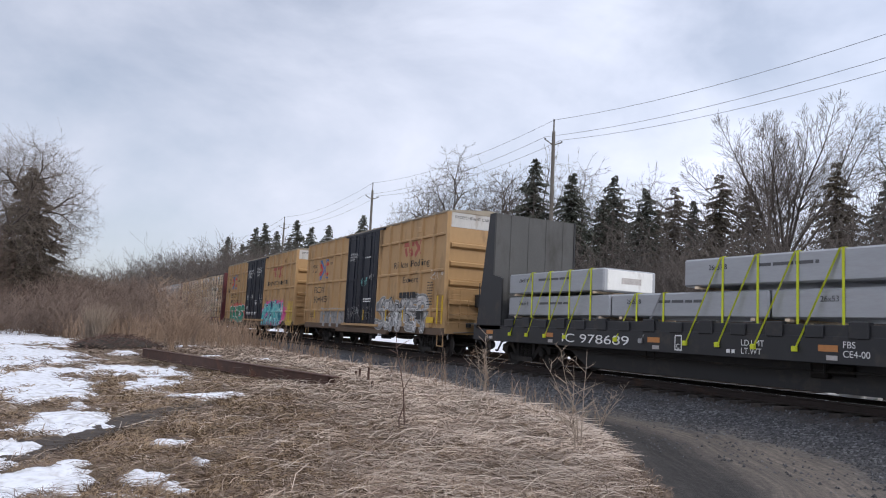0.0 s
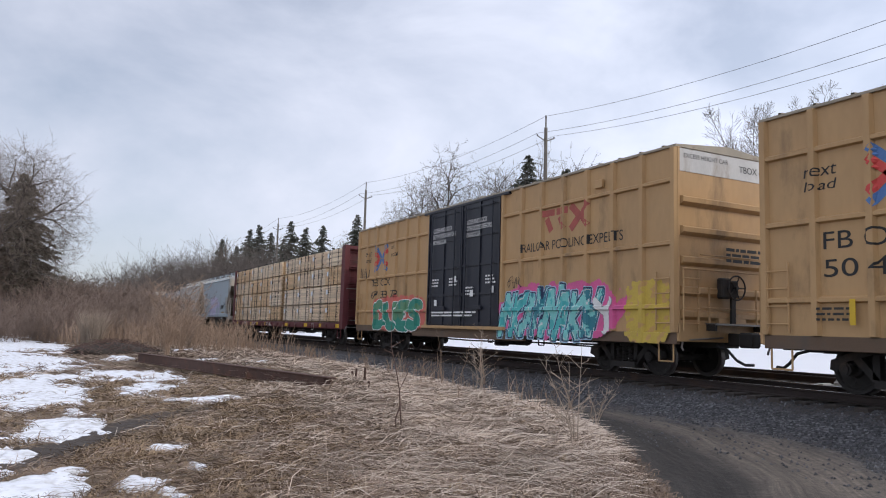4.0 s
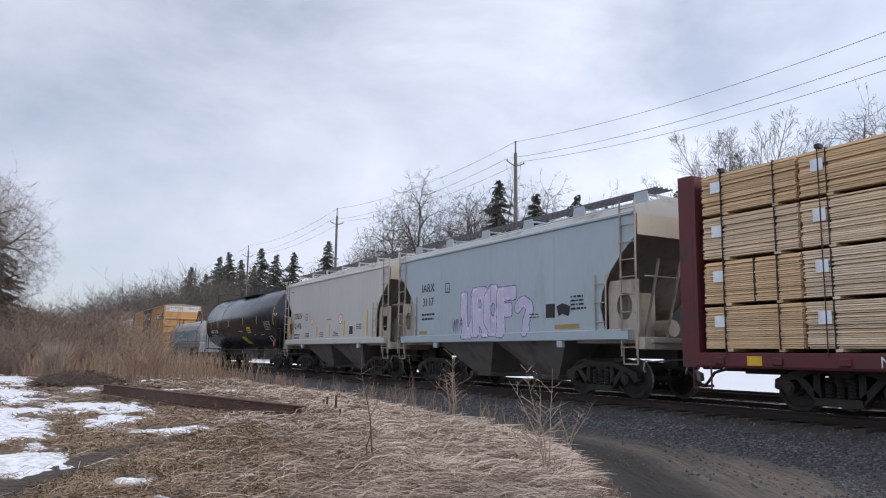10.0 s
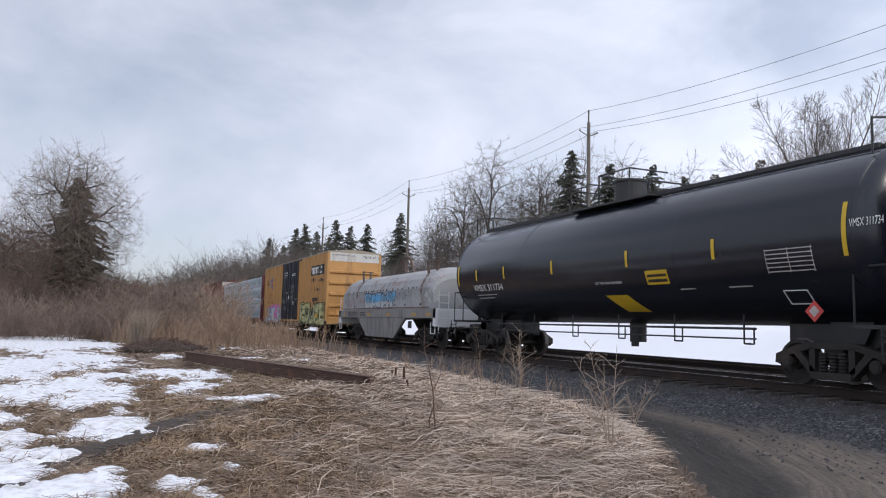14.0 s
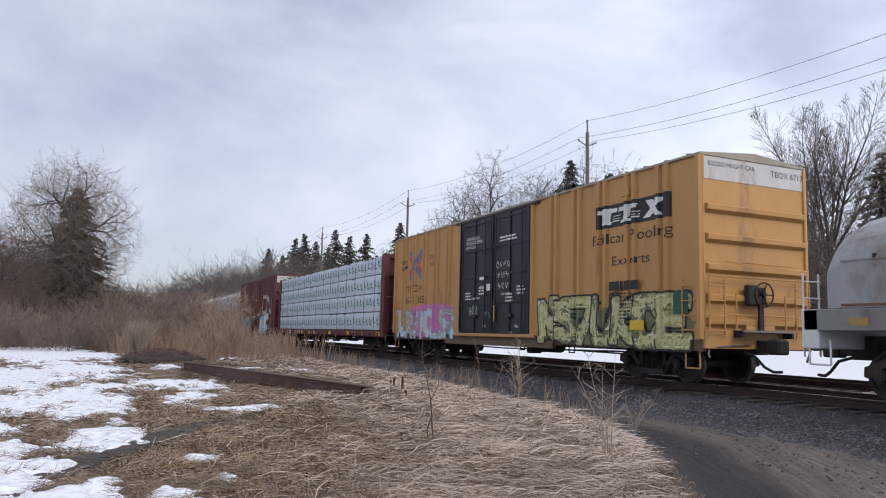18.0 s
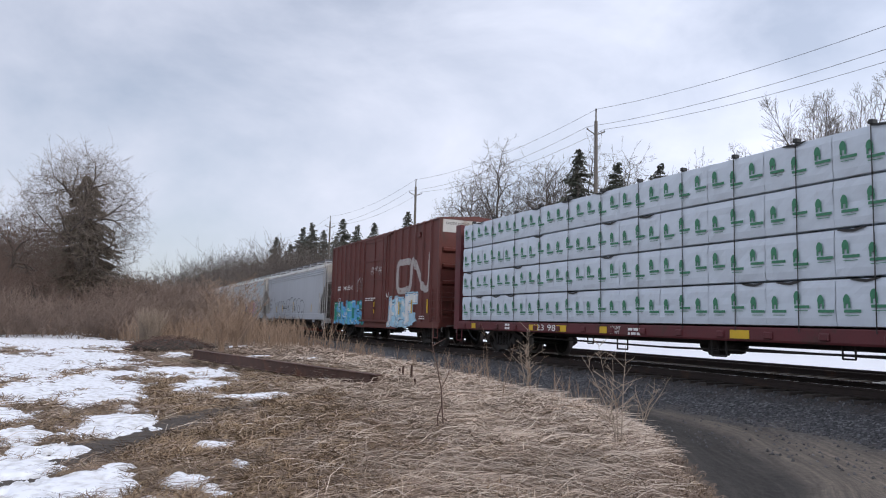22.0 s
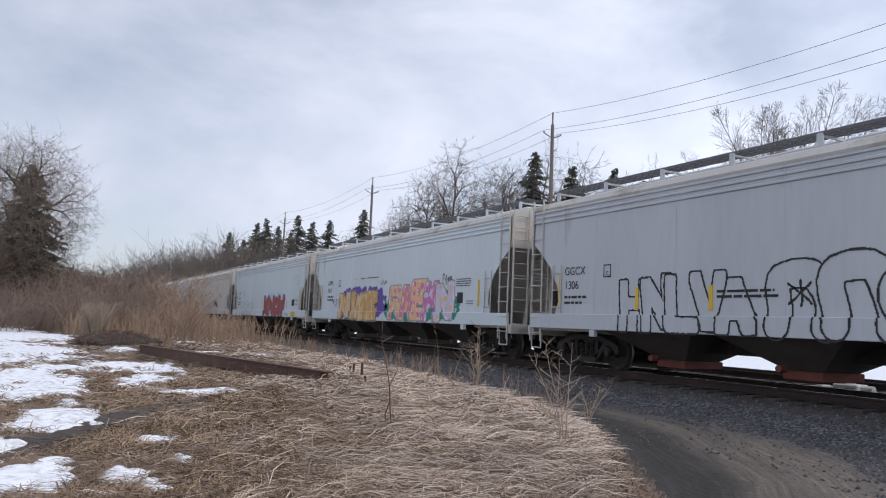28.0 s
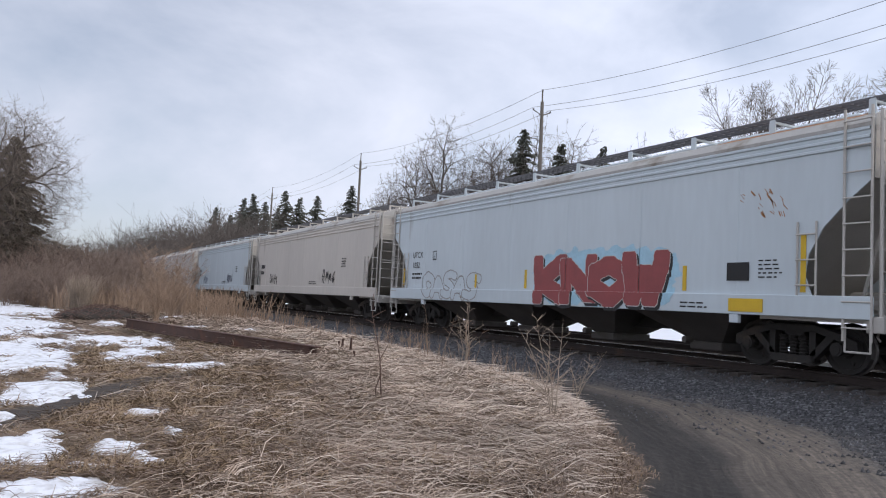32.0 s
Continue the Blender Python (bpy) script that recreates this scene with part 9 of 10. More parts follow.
for x0, x1, paint, lab, seed, cols in ((-279.7, -261.0, BEIGE, "long beige-grey covered hopper with small black tags", 71, ("black",)), (-299.4, -281.2, BLUEGREY, "long pale grey covered hopper with small tags", 72, ("navy",)), (-319.3, -301.2, GREY, "long grey covered hopper with worn graffiti", 73, ("red",)), (-339.0, -320.8, GREY, "long grey covered hopper in the far train", 74, ("grey",))):
    e, h, c = hopper(x0, x1, paint, lab, **BIG)
    tag(e, -h + 3.2, 1.35, 1.6, 0.7, cols[0], flat_side, seed, thick=0.07)
    tag(e, h - 6.5, 1.35, 1.8, 0.75, cols[0], flat_side, seed + 9, thick=0.08)
    bars(e, -h + 1.3, 2.3, 0.8, 2, INK, h=0.2, gap=0.15, y=-W - 0.012)
    bars(e, h - 4.0, 2.5, 0.6, 4, INK, h=0.05, gap=0.06, y=-W - 0.012)
    bars(e, 1.0, 1.5, 1.2, 2, INK, h=0.04, y=-W - 0.012)


# -- tank wagon --
def lathe_x(bm, profile, zc, seg=40):
    rings = [[bm.verts.new((x, r * math.cos(2 * math.pi * i / seg), zc + r * math.sin(2 * math.pi * i / seg))) for i in range(seg)] for x, r in profile]
    for a, b in zip(rings, rings[1:]):
        for i in range(seg):
            j = (i + 1) % seg
            bm.faces.new((a[j], a[i], b[i], b[j]))
    bm.faces.new(rings[0])
    bm.faces.new(rings[-1][::-1])
    bmesh.ops.recalc_face_normals(bm, faces=bm.faces)
    return bm


def tank_wagon(x0, x1):
    e = car("tank_wagon", x0, x1, "glossy black tank wagon with yellow reflectors", "tank wagon")
    h, c = (x1 - x0) / 2, (x0 + x1) / 2
    R, zc, b = 1.62, 2.72, h - 0.55
    head = [(0.55 * math.sin(a), R * math.cos(a) ** 0.9 if math.cos(a) > 0 else 0.01) for a in [i * math.pi / 16 for i in range(8)]]
    prof = [(-b - u, max(r, 0.05)) for u, r in reversed(head)] + [(b + u, max(r, 0.05)) for u, r in head]
    part("barrel", lathe_x(bmesh.new(), prof, zc), TANK, e, smooth=True)
    for x in (-b, -b / 3 * 1.3, b / 3 * 1.3, b):
        part("weld_seam", lathe_x(bmesh.new(), [(x - 0.02, R + 0.001), (x - 0.01, R + 0.006), (x + 0.01, R + 0.006), (x + 0.02, R + 0.001)], zc), TANK, e, smooth=True)
    def surf(x, z):
        return -math.sqrt(max(R * R - (z - zc) ** 2, 0.01))
    def patch(xa, xb, za, zb, mat, name, slope=0.0):
        bm = bmesh.new()
        n = 6
        rows = [[bm.verts.new((x + slope * (j / n), surf(0, za + (zb - za) * j / n) - 0.008, za + (zb - za) * j / n)) for x in (xa, xb)] for j in range(n + 1)]
        for p, q in zip(rows, rows[1:]):
            bm.faces.new((p[0], p[1], q[1], q[0]))
        return part(name, bm, mat, e)
    for x, za, zb in ((-b + 0.08, 2.3, 3.0), (-121.68 - c - 1.9, 2.42, 2.78), (-121.7 - c, 2.42, 2.8), (-118.95 - c, 2.42, 2.8), (-115.35 - c - 0.3, 2.42, 2.82), (-112.85 - c, 2.42, 2.84), (-109.85 - c, 2.28, 3.2)):
        patch(x, x + 0.09, za, zb, GOLD, "reflector")
    patch(-115.0 - c, -114.25 - c, 1.98, 2.3, GOLD, "placard")
    patch(-116.35 - c, -115.5 - c, 1.38, 1.78, GOLD, "yellow_patch", -0.42)
    for r in range(2):
        patch(-114.95 - c, -114.3 - c, 2.03 + r * 0.12, 2.1 + r * 0.11, INK, "small_lettering")
    for r in range(6):
        patch(-111.5 - c, -110.45 - c, 2.08 + r * 0.08, 2.10 + r * 0.08, FADED, "data_line")
    for q in range(3):
        patch(-111.5 - c + q * 0.51, -111.485 - c + q * 0.51, 2.06, 2.52, FADED, "data_line")
    def on(body, x, z, hh, w, mat=CHALK):
        o = lettering(e, body, x, z, hh, mat, y=surf(x, z + hh / 2) - 0.012, width=w)
        th = math.degrees(math.asin(max(min((z + hh / 2 - zc) / R, 1), -1)))
        o.matrix_basis = pose(x, surf(x, z) - 0.012, z, 90 - th, 0, 0)
    on("VMSX 311734", -123.85 - c, 2.08, 0.22, 2.0)
    on("VMSX 311734", -109.7 - c, 2.75, 0.14, 0.62)
    for q, w in ((-123.7, 1.1), (-123.7, 1.3), (-114.0, 0.45), (-112.6, 0.6)):
        patch(q - c, q - c + w, 1.84 if w < 1.2 else 1.94, 1.865 if w < 1.2 else 1.965, FADED, "data_line")
    on("VENT TANK WHEN UNLOADING", -117.0 - c, 2.05, 0.07, 1.1)
    # hazard diamond with its frame
    bm = bmesh.new()
    x, z, r = -110.75 - c, 1.36, 0.20
    bm.faces.new([bm.verts.new((x + a, surf(0, 1.62) - 0.02, z + v)) for a, v in ((0, -r), (r, 0), (0, r), (-r, 0))])
    part("hazard_placard", bm, REDPAINT, e)
    bm = bmesh.new()
    bm.faces.new([bm.verts.new((x + a, surf(0, 1.62) - 0.026, z + v)) for a, v in ((0, -r * 0.55), (r * 0.55, 0), (0, r * 0.55), (-r * 0.55, 0))])
    part("placard_middle", bm, FADED, e)
    lo, hi = 1.5, 1.74
    bm = pipe(bmesh.new(), [(x - 0.58, surf(0, lo) - 0.02, lo), (x - 0.06, surf(0, lo) - 0.02, lo), (x - 0.06, surf(0, hi) - 0.02, hi), (x - 0.58, surf(0, hi) - 0.02, hi), (x - 0.58, surf(0, lo) - 0.02, lo)], 0.009, 5)
    part("placard_frame", bm, CHALK, e)
    # underframe and ends
    for s in (-1, 1):
        bm = frustum(bmesh.new(), s * (b - 0.9) - 0.6, s * (b - 0.9) + 0.6, -0.5, 0.5, 1.5, s * (b - 0.9) - 0.25, s * (b - 0.9) + 0.25, -0.5, 0.5, 0.78)
        part("saddle", bm, BLACK, e)
        part("stub_sill", box(s * (b - 2.4), s * h, -0.35, 0.35, 0.72, 1.2, 0.02), BLACK, e)
        part("end_platform", box(s * (b - 0.2), s * h, -1.45, 1.45, 1.05, 1.12), BLACK, e)
        bm = pipe(bmesh.new(), [(s * (b - 0.15), -1.42, 1.1), (s * (b - 0.15), -1.42, 2.1), (s * h, -1.42, 2.1), (s * h, -1.42, 1.1)], 0.02, 6)
        pipe(bm, [(s * h, -1.42, 2.1), (s * h, 1.42, 2.1)], 0.02, 6)
        part("hand_rail", bm, BLACK, e)
        ladder(e, s * h - 0.2, -1.45, 0.5, 1.1, 0.4, 2, BLACK)
        bm = pipe(bmesh.new(), [(s * (b - 0.1), -0.9, 4.1), (s * (b - 0.1), -0.9, 4.75), (s * (b - 0.1), -0.3, 4.85), (s * (b - 0.1), 0.3, 4.85), (s * (b - 0.1), 0.9, 4.75)], 0.022, 6)
        part("hand_rail", bm, BLACK, e)
    bm = pipe(bmesh.new(), [(-b + 2.4, -1.25, 1.02), (b - 2.4, -1.25, 1.02)], 0.025, 6)
    for i in range(6):
        x = -b + 2.7 + i * (2 * b - 5.4) / 5
        pipe(bm, [(x, -1.25, 1.3), (x, -1.25, 0.72), (x + 0.25, -1.25, 0.72), (x + 0.25, -1.25, 1.02)], 0.018, 6)
    pipe(bm, [(-b + 2.4, -1.25, 0.82), (b - 2.4, -1.25, 0.82)], 0.018, 6)
    part("lower_rail", bm, BLACK, e)
    bm = rod(bmesh.new(), (0.2, 0, 0.62), (0.2, 0, 1.3), 0.22, sides=14)
    rod(bm, (0.2, -0.1, 0.5), (0.2, -0.1, 0.62), 0.1, sides=10)
    part("outlet_valve", bm, BLACK, e)
    # top walkway, dome and cage
    bm = bmesh.new()
    for y in (-0.55, -0.42, -0.29):
        quad_box(bm, -b + 0.3, b - 0.2, y, y + 0.03, zc + R - 0.02, zc + R + 0.03)
    quad_box(bm, -b + 0.3, b - 0.2, -0.6, -0.57, zc + R - 0.06, zc + R + 0.03)
    part("top_walkway", bm, BLACK, e)
    x = -117.1 - c
    bm = rod(bmesh.new(), (x, -0.3, zc + R - 0.12), (x, -0.3, zc + R + 0.50), 0.42, sides=24)
    rod(bm, (x, -0.3, zc + R + 0.50), (x, -0.3, zc + R + 0.56), 0.46, sides=24)
    part("dome", bm, BLACK, e)
    part("top_platform", box(x - 2.0, x + 1.5, -0.9, -0.5, zc + R - 0.1, zc + R - 0.05), BLACK, e)
    bm = bmesh.new()
    for a, z2 in ((-2.0, 0.55), (-1.2, 0.62), (-0.65, 0.75), (0.65, 0.75), (1.4, 0.3)):
        pipe(bm, [(x + a, -0.85, zc + R - 0.1), (x + a, -0.85, zc + R + z2), (x + a, 0.4, zc + R + z2)], 0.022, 6)
    pipe(bm, [(x - 0.65, -0.85, zc + R + 0.75), (x + 0.65, -0.85, zc + R + 0.75)], 0.022, 6)
    pipe(bm, [(x - 2.0, -0.85, zc + R + 0.55), (x - 1.2, -0.85, zc + R + 0.55)], 0.022, 6)
    part("safety_cage", bm, BLACK, e)
    trucks(e, -b + 0.9, b - 0.9)
    couplers(e, h)


tank_wagon(-125.6, -109.1)


# -- coil wagon --
DULLRUST = material("dull_rust_stain", (0.15, 0.085, 0.055), 0.9, vary=0.4, scale=5, bump=0.1)
COILPAINT = material("worn_coil_hood_grey", (0.305, 0.31, 0.315), 0.7, vary=0.2, scale=1.1, bump=0.09, dirt=(0.18, 0.15, 0.13), dirt_amount=0.35, dirt_scale=1.3, stretch=(1, 1, 0.5))

DIRTYSIDE = material("grimy_grey_side", (0.205, 0.20, 0.195), 0.7, vary=0.25, scale=0.8, bump=0.06, dirt=(0.12, 0.10, 0.085), dirt_amount=0.4, dirt_scale=1.0, stretch=(1, 1, 0.4))


def coil_wagon(x0, x1):
    e = car("coil_wagon", x0, x1, "worn grey steel-coil wagon with hood, rust and blue graffiti", "coil wagon")
    h, c = (x1 - x0) / 2, (x0 + x1) / 2
    half = [(1.50, 1.55), (1.50, 2.35), (1.46, 2.5), (1.35, 2.75), (1.15, 2.98), (0.85, 3.14), (0.45, 3.23), (0.0, 3.25)]
    prof = [(-y, z) for y, z in half] + [(y, z) for y, z in reversed(half[:-1])]
    bm = bmesh.new()
    L = h - 0.45
    rings = []
    for k, (x, s) in enumerate(((-L, 0.72), (-L + 0.12, 0.86), (-L + 0.4, 0.96), (-L + 0.8, 1.0), (L - 0.8, 1.0), (L - 0.4, 0.96), (L - 0.12, 0.86), (L, 0.72))):
        rings.append([bm.verts.new((x, y * (0.9 + 0.1 * s), 1.55 + (z - 1.55) * s)) for y, z in prof])
    for a, b in zip(rings, rings[1:]):
        for i in range(len(prof) - 1):
            bm.faces.new((a[i], b[i], b[i + 1], a[i + 1]))
    bm.faces.new(rings[0])
    bm.faces.new(rings[-1][::-1])
    bmesh.ops.recalc_face_normals(bm, faces=bm.faces)
    hood = part("hood", bm, COILPAINT, e)
    def surf(x, z):
        for (ya, za), (yb, zb) in zip(half, half[1:]):
            if z <= zb:
                return -(ya + (yb - ya) * (z - za) / (zb - za)) if z > za else -ya
        return -0.2
    for z in (2.36, 1.6):
        part("hood_seam", box(-L + 0.3, L - 0.3, surf(0, z) - 0.015, surf(0, z) + 0.02, z - 0.02, z + 0.02), DULLRUST if z < 2 else COILPAINT, hood)
    for x in (-136.9 - c, -132.6 - c, -128.6 - c):
        bm = bmesh.new()
        for a, b in zip(half[1:], half[2:]):
            va = [bm.verts.new(p) for p in ((x - 0.035, -a[0] - 0.012, a[1] + 0.008), (x + 0.035, -a[0] - 0.012, a[1] + 0.008), (x + 0.035, -b[0] - 0.012, b[1] + 0.008), (x - 0.035, -b[0] - 0.012, b[1] + 0.008))]
            bm.faces.new(va)
        part("hood_band", bm, DIRTYSIDE, hood)
    r9 = random.Random(8)
    x = -L + 0.9
    while x < L - 0.9:
        z = 2.40 if r9.random() < 0.7 else 1.72
        part("hood_latch", box(x, x + 0.05, surf(0, z) - 0.03, surf(0, z) + 0.02, z - 0.04, z + 0.03), DARKSTEEL, hood)
        x += r9.uniform(0.25, 0.5)
    LIFT = material("rusty_lifting_steel", (0.10, 0.078, 0.07), 0.8, vary=0.35, scale=3, bump=0.15, dirt=RUST, dirt_amount=0.4)
    x = -133.4 - c
    bm = prism_y(bmesh.new(), [(x - 0.05, 3.1), (x + 0.08, 3.1), (x + 0.09, 3.95), (x - 0.09, 3.95)], -0.40, -0.24)
    part("lifting_post", bm, LIFT, hood, "rusty lifting frame")
    for t, reach in ((-1, 1.55), (1, 1.25)):
        top = [(0.0, 4.02), (0.45, 4.0), (0.60, 3.90), (0.88, 3.60), (reach, 3.08)]
        low = [(reach - 0.06, 3.08), (0.82, 3.58), (0.56, 3.84), (0.40, 3.90), (0.16, 3.89), (0.0, 3.80)]
        part("lifting_leg", prism_y(bmesh.new(), [(x + t * u, z) for u, z in top + low], -0.37, -0.27), LIFT, hood)
    part("lifting_cap", box(x - 0.25, x + 0.15, -0.45, -0.19, 3.98, 4.06, 0.01), LIFT, hood)
    part("hood_rail", box(x - 2.6, x + 1.6, -0.62, -0.52, 3.17, 3.22), LIFT, hood)
    for x in (-136.9 - c, -128.6 - c):
        for y in (-1.22, 1.14):
            bm = prism_y(bmesh.new(), [(x - 0.05, 2.84), (x + 0.04, 2.84), (x - 0.10, 3.5), (x - 0.19, 3.5)], y, y + 0.08)
            prism_y(bm, [(x + 0.22, 2.98), (x + 0.30, 2.98), (x + 0.32, 3.42), (x + 0.24, 3.42)], y * 0.8, y * 0.8 + 0.08)
            rod(bm, (x - 0.17, y + 0.04, 3.48), (x + 0.9, y * 0.8, 3.38), 0.022, sides=6)
            quad_box(bm, x - 0.12, x + 0.14, y - 0.05, y + 0.1, 2.78, 2.88)
            part("stacking_bracket", bm, LIFT, hood)
        part("rust_streak", ribbon(bmesh.new(), [(x + 0.02, 2.86), (x, 2.5), (x - 0.02, 2.1)], 0.2, surf, 0.008, True), DULLRUST, hood)
    part("side_sill", box(-h, h, -W, -W + 0.15, 1.16, 1.54, 0.02), DIRTYSIDE, e)
    part("side_sill", box(-h, h, W - 0.15, W, 1.16, 1.54, 0.02), GREY, e)
    part("deck", box(-h, h, -W + 0.15, W - 0.15, 1.2, 1.5), DARKSTEEL, e)
    a, b = h - 3.2, h - 4.4
    for y in (-W + 0.02, W - 0.12):
        part("belly", prism_y(bmesh.new(), [(-a, 1.17), (-b, 0.42), (-b + 0.2, 0.30), (b - 0.2, 0.30), (b, 0.42), (a, 1.17)], y, y + 0.1), DIRTYSIDE, e)
    part("belly_floor", box(-b, b, -W + 0.12, W - 0.12, 0.32, 0.4), DARKSTEEL, e)
    for i in range(7):
        x = -b + 0.3 + i * (2 * b - 0.6) / 6
        part("belly_rib", box(x, x + 0.05, -W + 0.005, -W + 0.03, 0.34, 1.16), DIRTYSIDE, e)
    for s in (-1, 1):
        part("end_sill", box(s * (h - 0.3), s * (h + 0.05), -W, W, 0.85, 1.54, 0.02), GREY, e)
        ladder(e, s * (h + 0.07), -W + 0.1, 0.7, 2.2, 0.4, 5, GREY, along="y", name="end_ladder")
        sill_step(e, s * (h - 0.3) - 0.2, 1.0, GREY)
    handbrake(e, h + 0.05, 0.3, 1.9)
    owner_bars(e, -138.2 - c, 1.24, 0.36, 0.21, INK)
    lettering(e, "187021", -137.72 - c, 1.24, 0.21, INK, y=-W - 0.006, width=1.17)
    bars(e, -136.3 - c, 1.38, 0.9, 2, INK, h=0.06, gap=0.05, y=-W - 0.006)
    for q in (-139.0, -135.2, -132.5, -129.5, -128.0):
        plate(e, q - c, 1.25, 0.5 if q > -139 else 0.35, 0.13, AMBERTAPE, "reflector", y=-W - 0.003)
    plate(e, -129.9 - c, 0.75, 0.4, 0.3, INK, "stencil_panel", y=-W + 0.016)
    frame_mark(e, -129.9 - c, 0.75, 0.4, 0.3, CHALK, y=-W + 0.012)
    piece(e, "DACHY", -135.5 - c, -131.7 - c, 1.62, 2.32, ["denim", "denim", "blue"], "navy", (lambda x: -9.0, lambda z: -surf(0, z) - W, [], []), weight=0.25, line=0.045, low="silver", block=True, shine="sky", seed=81, label="blue and white graffiti with a dark outline")
    for x, z, w, t, col, sd, th, n in ((-138.3, 1.68, 1.3, 0.42, "brick", 83, 0.02, 4), (-136.6, 1.75, 0.8, 0.4, "brick", 86, 0.02, 2), (-131.4, 1.85, 1.3, 0.5, "navy", 84, 0.025, 4), (-131.9, 2.5, 1.4, 0.34, "brick", 87, 0.018, 4), (-128.2, 2.5, 1.5, 0.36, "brick", 88, 0.018, 4), (-129.6, 1.75, 1.0, 0.55, "silver", 85, 0.04, 3), (-128.3, 1.75, 1.6, 0.6, "pale", 89, 0.07, 4)):
        tag(e, x - c, z, w, t, col, surf, sd, thick=th, n=n)
    bm = bmesh.new()
    r9 = random.Random(6)
    for i in range(110):
        xx, zz = r9.uniform(-L + 0.9, L - 0.9), r9.uniform(1.7, 2.95)
        ribbon(bm, [(xx, zz), (xx + r9.uniform(-0.04, 0.04), zz - r9.uniform(0.05, 0.35))], r9.uniform(0.015, 0.05), surf, 0.006, True)
    tagged(part("rust_streak", bm, DULLRUST, hood), kind="stuff")
    trucks(e, -h + 2.0, h - 2.0)
    couplers(e, h)


coil_wagon(-139.9, -127.05)


# -- bulkhead flat with aluminium slabs --
SLAB = material("raw_aluminium_slab", (0.360, 0.367, 0.382), 0.42, 0.55, vary=0.12, scale=1.5, fine=20, bump=0.05, dirt=(0.33, 0.33, 0.34), dirt_amount=0.3, stretch=(0.4, 1, 2))
WEB = material("yellow_webbing", (0.58, 0.62, 0.03), 0.7, vary=0.1, bump=0.05)
GREYWEB = material("grey_webbing", (0.30, 0.30, 0.30), 0.7)


BULKGREY = material("weathered_bulkhead_steel", (0.078, 0.078, 0.077), 0.75, vary=0.3, scale=0.9, bump=0.06, dirt=(0.05, 0.048, 0.045), dirt_amount=0.4, dirt_scale=0.9, stretch=(1, 1, 0.4))


def bulkhead_flat(x0, x1):
    e = car("bulkhead_flat_wagon", x0, x1, "black bulkhead flat wagon loaded with strapped aluminium slabs", "flat wagon")
    h, c = (x1 - x0) / 2, (x0 + x1) / 2
    part("side_sill", box(-h, h, -W, -W + 0.06, 0.66, 1.12, 0.01), BLACK, e)
    part("side_sill", box(-h, h, W - 0.06, W, 0.66, 1.12, 0.01), BLACK, e)
    part("deck", box(-h, h, -W + 0.06, W - 0.06, 1.05, 1.12), BLACK, e)
    part("fishbelly_sill", prism_y(bmesh.new(), [(-h + 3.6, 0.7), (-h + 4.6, 0.14), (h - 4.6, 0.14), (h - 3.6, 0.7)], -0.75, 0.75), BLACK, e)
    part("stake_rail", box(-h + 1.7, h - 0.4, -W + 0.02, -W + 0.12, 1.1, 1.31, 0.01), BLACK, e)
    for i in range(int(2 * h / 0.8)):
        x = -h + 1.9 + i * 0.8
        if x > h - 0.4:
            break
        part("stake_pocket", box(x, x + 0.35, -W - 0.03, -W + 0.12, 1.08, 1.36 if i % 2 else 1.30, 0.015), BLACK, e)
    for s in (-1, 1):
        part("bulkhead", box(s * (h - 1.0), s * (h - 0.9), -W + 0.05, W - 0.05, 1.1, 4.5), BULKGREY, e, "tall weathered grey steel bulkhead")
        for y in (-W, W - 0.1):
            part("bulkhead_gusset", prism_y(bmesh.new(), [(s * (h - 0.15), 1.0), (s * (h - 1.55), 1.0), (s * (h - 1.55), 2.5), (s * (h - 1.03), 2.62), (s * (h - 1.03), 4.5), (s * (h - 0.72), 4.5)], y, y + 0.05), BLACK, e)
        for z in (1.6, 2.5, 3.4, 4.2):
            part("bulkhead_rib", box(s * (h - 0.9), s * (h - 0.74), -W + 0.1, W - 0.1, z, z + 0.12), BLACK, e)
        for y in (-0.95, -0.3, 0.35, 1.0):
            part("bulkhead_seam", box(s * (h - 1.015), s * (h - 0.99), y, y + 0.05, 1.12, 4.48), BULKGREY, e)
        ladder(e, s * (h - 0.1), -W + 0.1, 0.8, 2.4, 0.4, 5, BLACK, along="y", name="end_ladder")
    handbrake(e, h, 0.3, 1.7)
    lettering(e, "IC 978689", -15.55 - c, 0.76, 0.21, CHALK, y=-W - 0.008, width=2.5)
    for q in (-19.3, -16.3, -12.45, -8.35, -4.0):
        plate(e, q - c, 0.86, 0.36, 0.11, PEACH, "reflector", y=-W - 0.004)
        plate(e, q - c + 0.15, 0.72, 0.2, 0.08, FADED, y=-W - 0.004)
    frame_mark(e, -11.65 - c, 0.72, 0.2, 0.32, CHALK, y=-W - 0.008)
    lettering(e, "C", -11.6 - c, 0.76, 0.1, CHALK, y=-W - 0.01)
    lettering(e, "LD.LMT\nLT.WT", -9.95 - c, 0.74, 0.26, CHALK, y=-W - 0.008)
    bars(e, -10.3 - c, 0.74, 0.25, 1, CHALK, h=0.07, y=-W - 0.008)
    lettering(e, "FBS\nCE4-00", -7.9 - c, 0.78, 0.26, CHALK, y=-W - 0.008)
    underframe(e, h - 0.4, 0.7)
    trucks(e, -h + 2.2, h - 2.2)
    couplers(e, h)


PEACH = material("faded_orange_reflector", (0.45, 0.19, 0.06), 0.6, vary=0.2, bump=0)
bulkhead_flat(-20.1, 0.3)


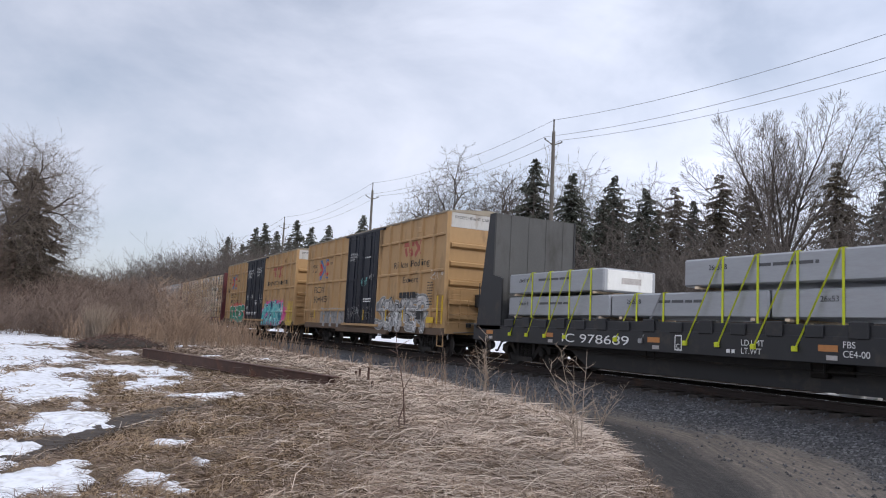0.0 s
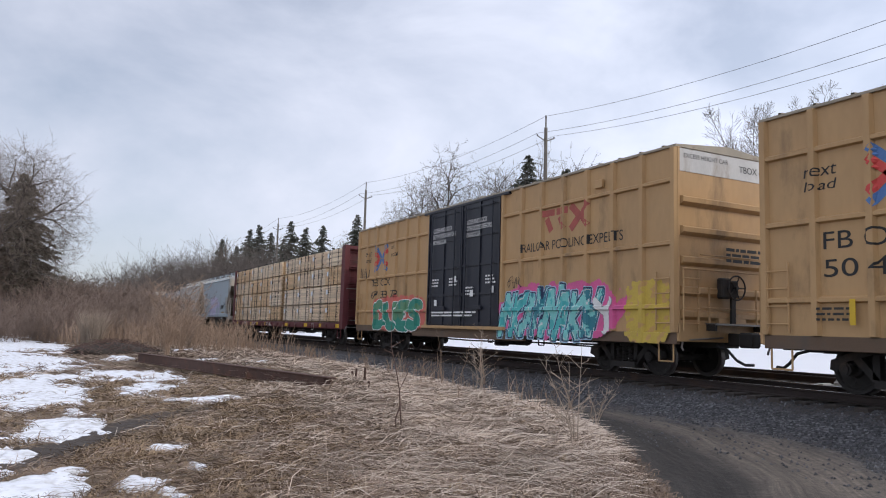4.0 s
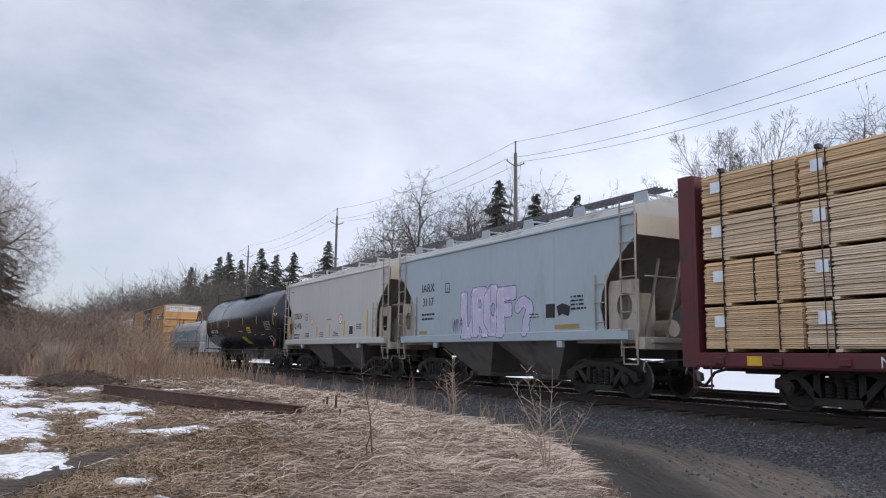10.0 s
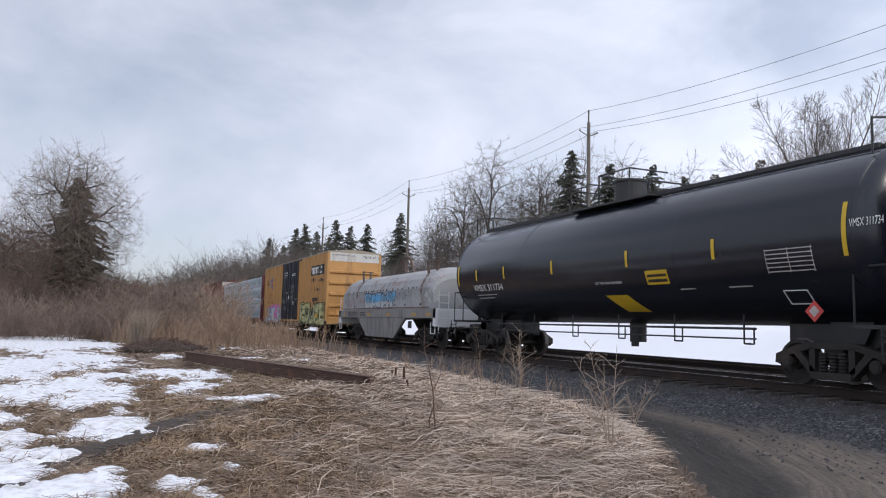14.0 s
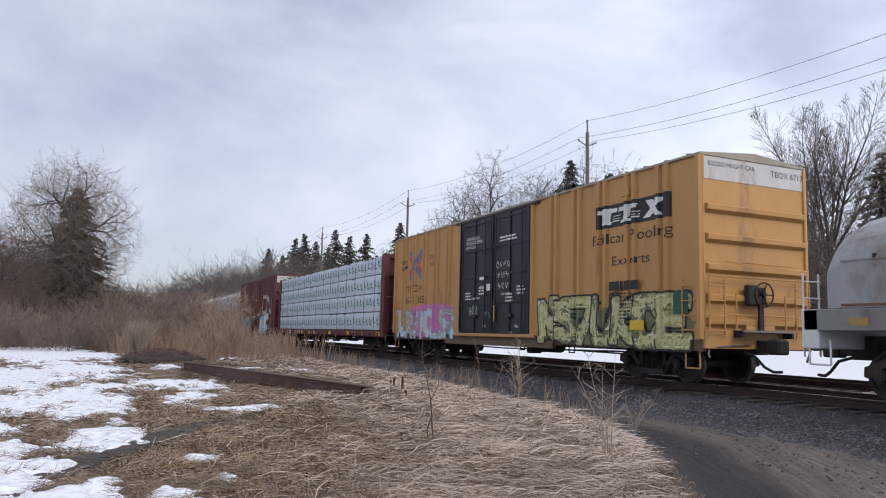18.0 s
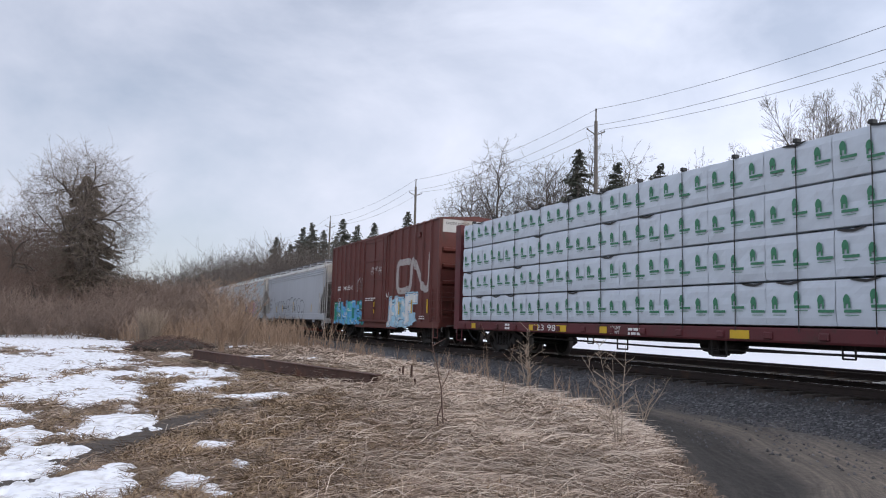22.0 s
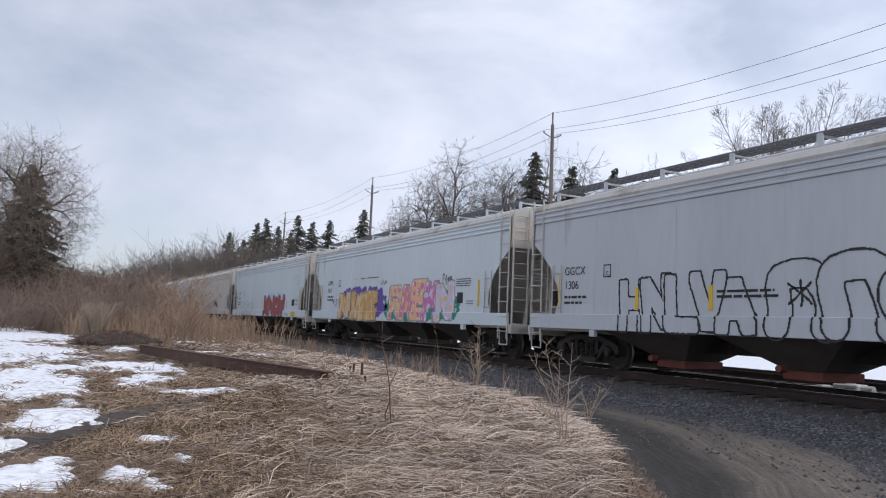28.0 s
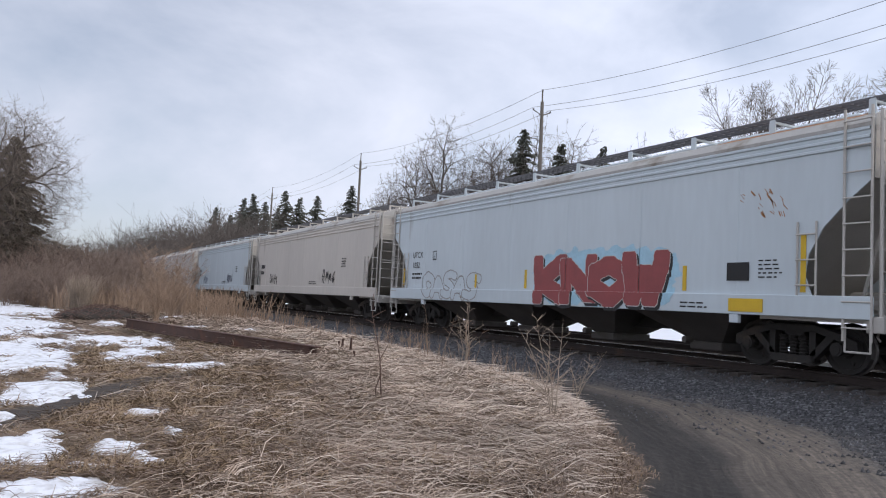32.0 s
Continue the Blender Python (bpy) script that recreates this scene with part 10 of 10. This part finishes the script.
def slab(xa, xb, z0, z1, straps=()):
    e = runs(thing("aluminium_slab", pose((xa + xb) / 2 + lead(xa) - 0.17, TRACK_Y, z0), "dull silver aluminium casting slab strapped to the flat wagon", "metal slab", "aluminium slabs"))
    h, t, w = (xb - xa) / 2, z1 - z0, 1.38
    far = 0.3
    part("body", box(-h, h, -w, far, 0.05, t, 0.035), SLAB, e)
    bm = bmesh.new()
    for i in range(max(int(h), 2)):
        x = -h + 0.3 + i * (2 * h - 0.7) / max(int(h) - 1, 1)
        quad_box(bm, x, x + 0.1, -w, far, 0.0, 0.055)
    part("timber_bearer", bm, LUMBER[1], e)
    part("cast_end", box(h - 0.02, h + 0.012, -w + 0.12, far - 0.12, t * 0.14, t * 0.94, 0.012), WHITE, e, "pale sawn end")
    # flat darker patch: the shade of a hollow in the end, as colour only
    part("end_hollow", box(h + 0.012, h + 0.016, -w + 0.55, far - 0.5, t * 0.42, t * 0.66, 0.001), FADED, e)
    bars(e, -h * 0.3, t * 0.62, min(1.6, h), 1, GREYINK, h=0.06, y=-w - 0.006)
    lettering(e, "26x53 8", -h * 0.75, t * 0.6, 0.1, INK, y=-w - 0.006)
    for x, zt in straps:
        u = x - (xa + xb) / 2
        zt -= z0
        bm = box(u - 0.06, u - 0.01, -w - 0.012, -w - 0.005, 1.12 - z0, zt + 0.01)
        quad_box(bm, u - 0.06, u - 0.01, -w - 0.012, far, zt + 0.004, zt + 0.012)
        part("strap", bm, WEB, e, "yellow webbing strap")
        bm = bmesh.new()
        a, b = Vector((u - 0.08, -w - 0.02, zt)), Vector((u - 0.08 - 0.44 * (zt + z0 - 0.9), -W - 0.02, 0.88 - z0))
        n = Vector((0.027, 0, 0.009))
        v = [bm.verts.new(p) for p in (a - n, a + n, b + n, b - n)]
        bm.faces.new(v)
        bmesh.ops.solidify(bm, geom=bm.faces[:], thickness=0.006)
        quad_box(bm, b.x - 0.05, b.x + 0.05, -W - 0.07, -W - 0.01, 0.83 - z0, 0.93 - z0, 0.01)
        part("diagonal_strap", bm, WEB if abs(x + 11.94) > 0.1 else GREYWEB, e)


slab(-18.2, -13.75, 1.36, 1.94)
slab(-13.7, -9.3, 1.36, 1.94, [(-12.78, 1.94), (-11.94, 1.94)])
slab(-9.25, -1.2, 1.36, 1.94)
slab(-18.2, -14.0, 1.98, 2.6, [(-16.98, 2.6), (-16.14, 2.6), (-15.29, 2.6), (-14.43, 2.6)])
slab(-11.4, -6.0, 2.0, 2.62, [(-10.33, 2.62), (-9.5, 2.62), (-8.65, 2.62), (-7.78, 2.62)])
slab(-5.9, -1.2, 2.0, 2.62, [(-5.0, 2.62), (-3.0, 2.62)])

# ---- what moves ----
def motions():
    for e in TRAIN:
        x, y, z = e.matrix_world.translation
        walk(e, [(t, pose(x + s, y, z)) for t, s in enumerate(RUN)])
    # the wheels roll: a turn for every 2.64 m
    rows = []
    for k in range(0, 32 * FPS + 1, 2):
        t = k / FPS
        i = min(int(t), 31)
        s = RUN[i] + (RUN[i + 1] - RUN[i]) * (t - i)
        rows.append((t, math.degrees(s / 0.42)))
    for w in WHEELSETS:
        p = w.location.copy()
        walk(w, [(t, pose(p.x, 0, p.z, 0, a, 0)) for t, a in rows])


motions()
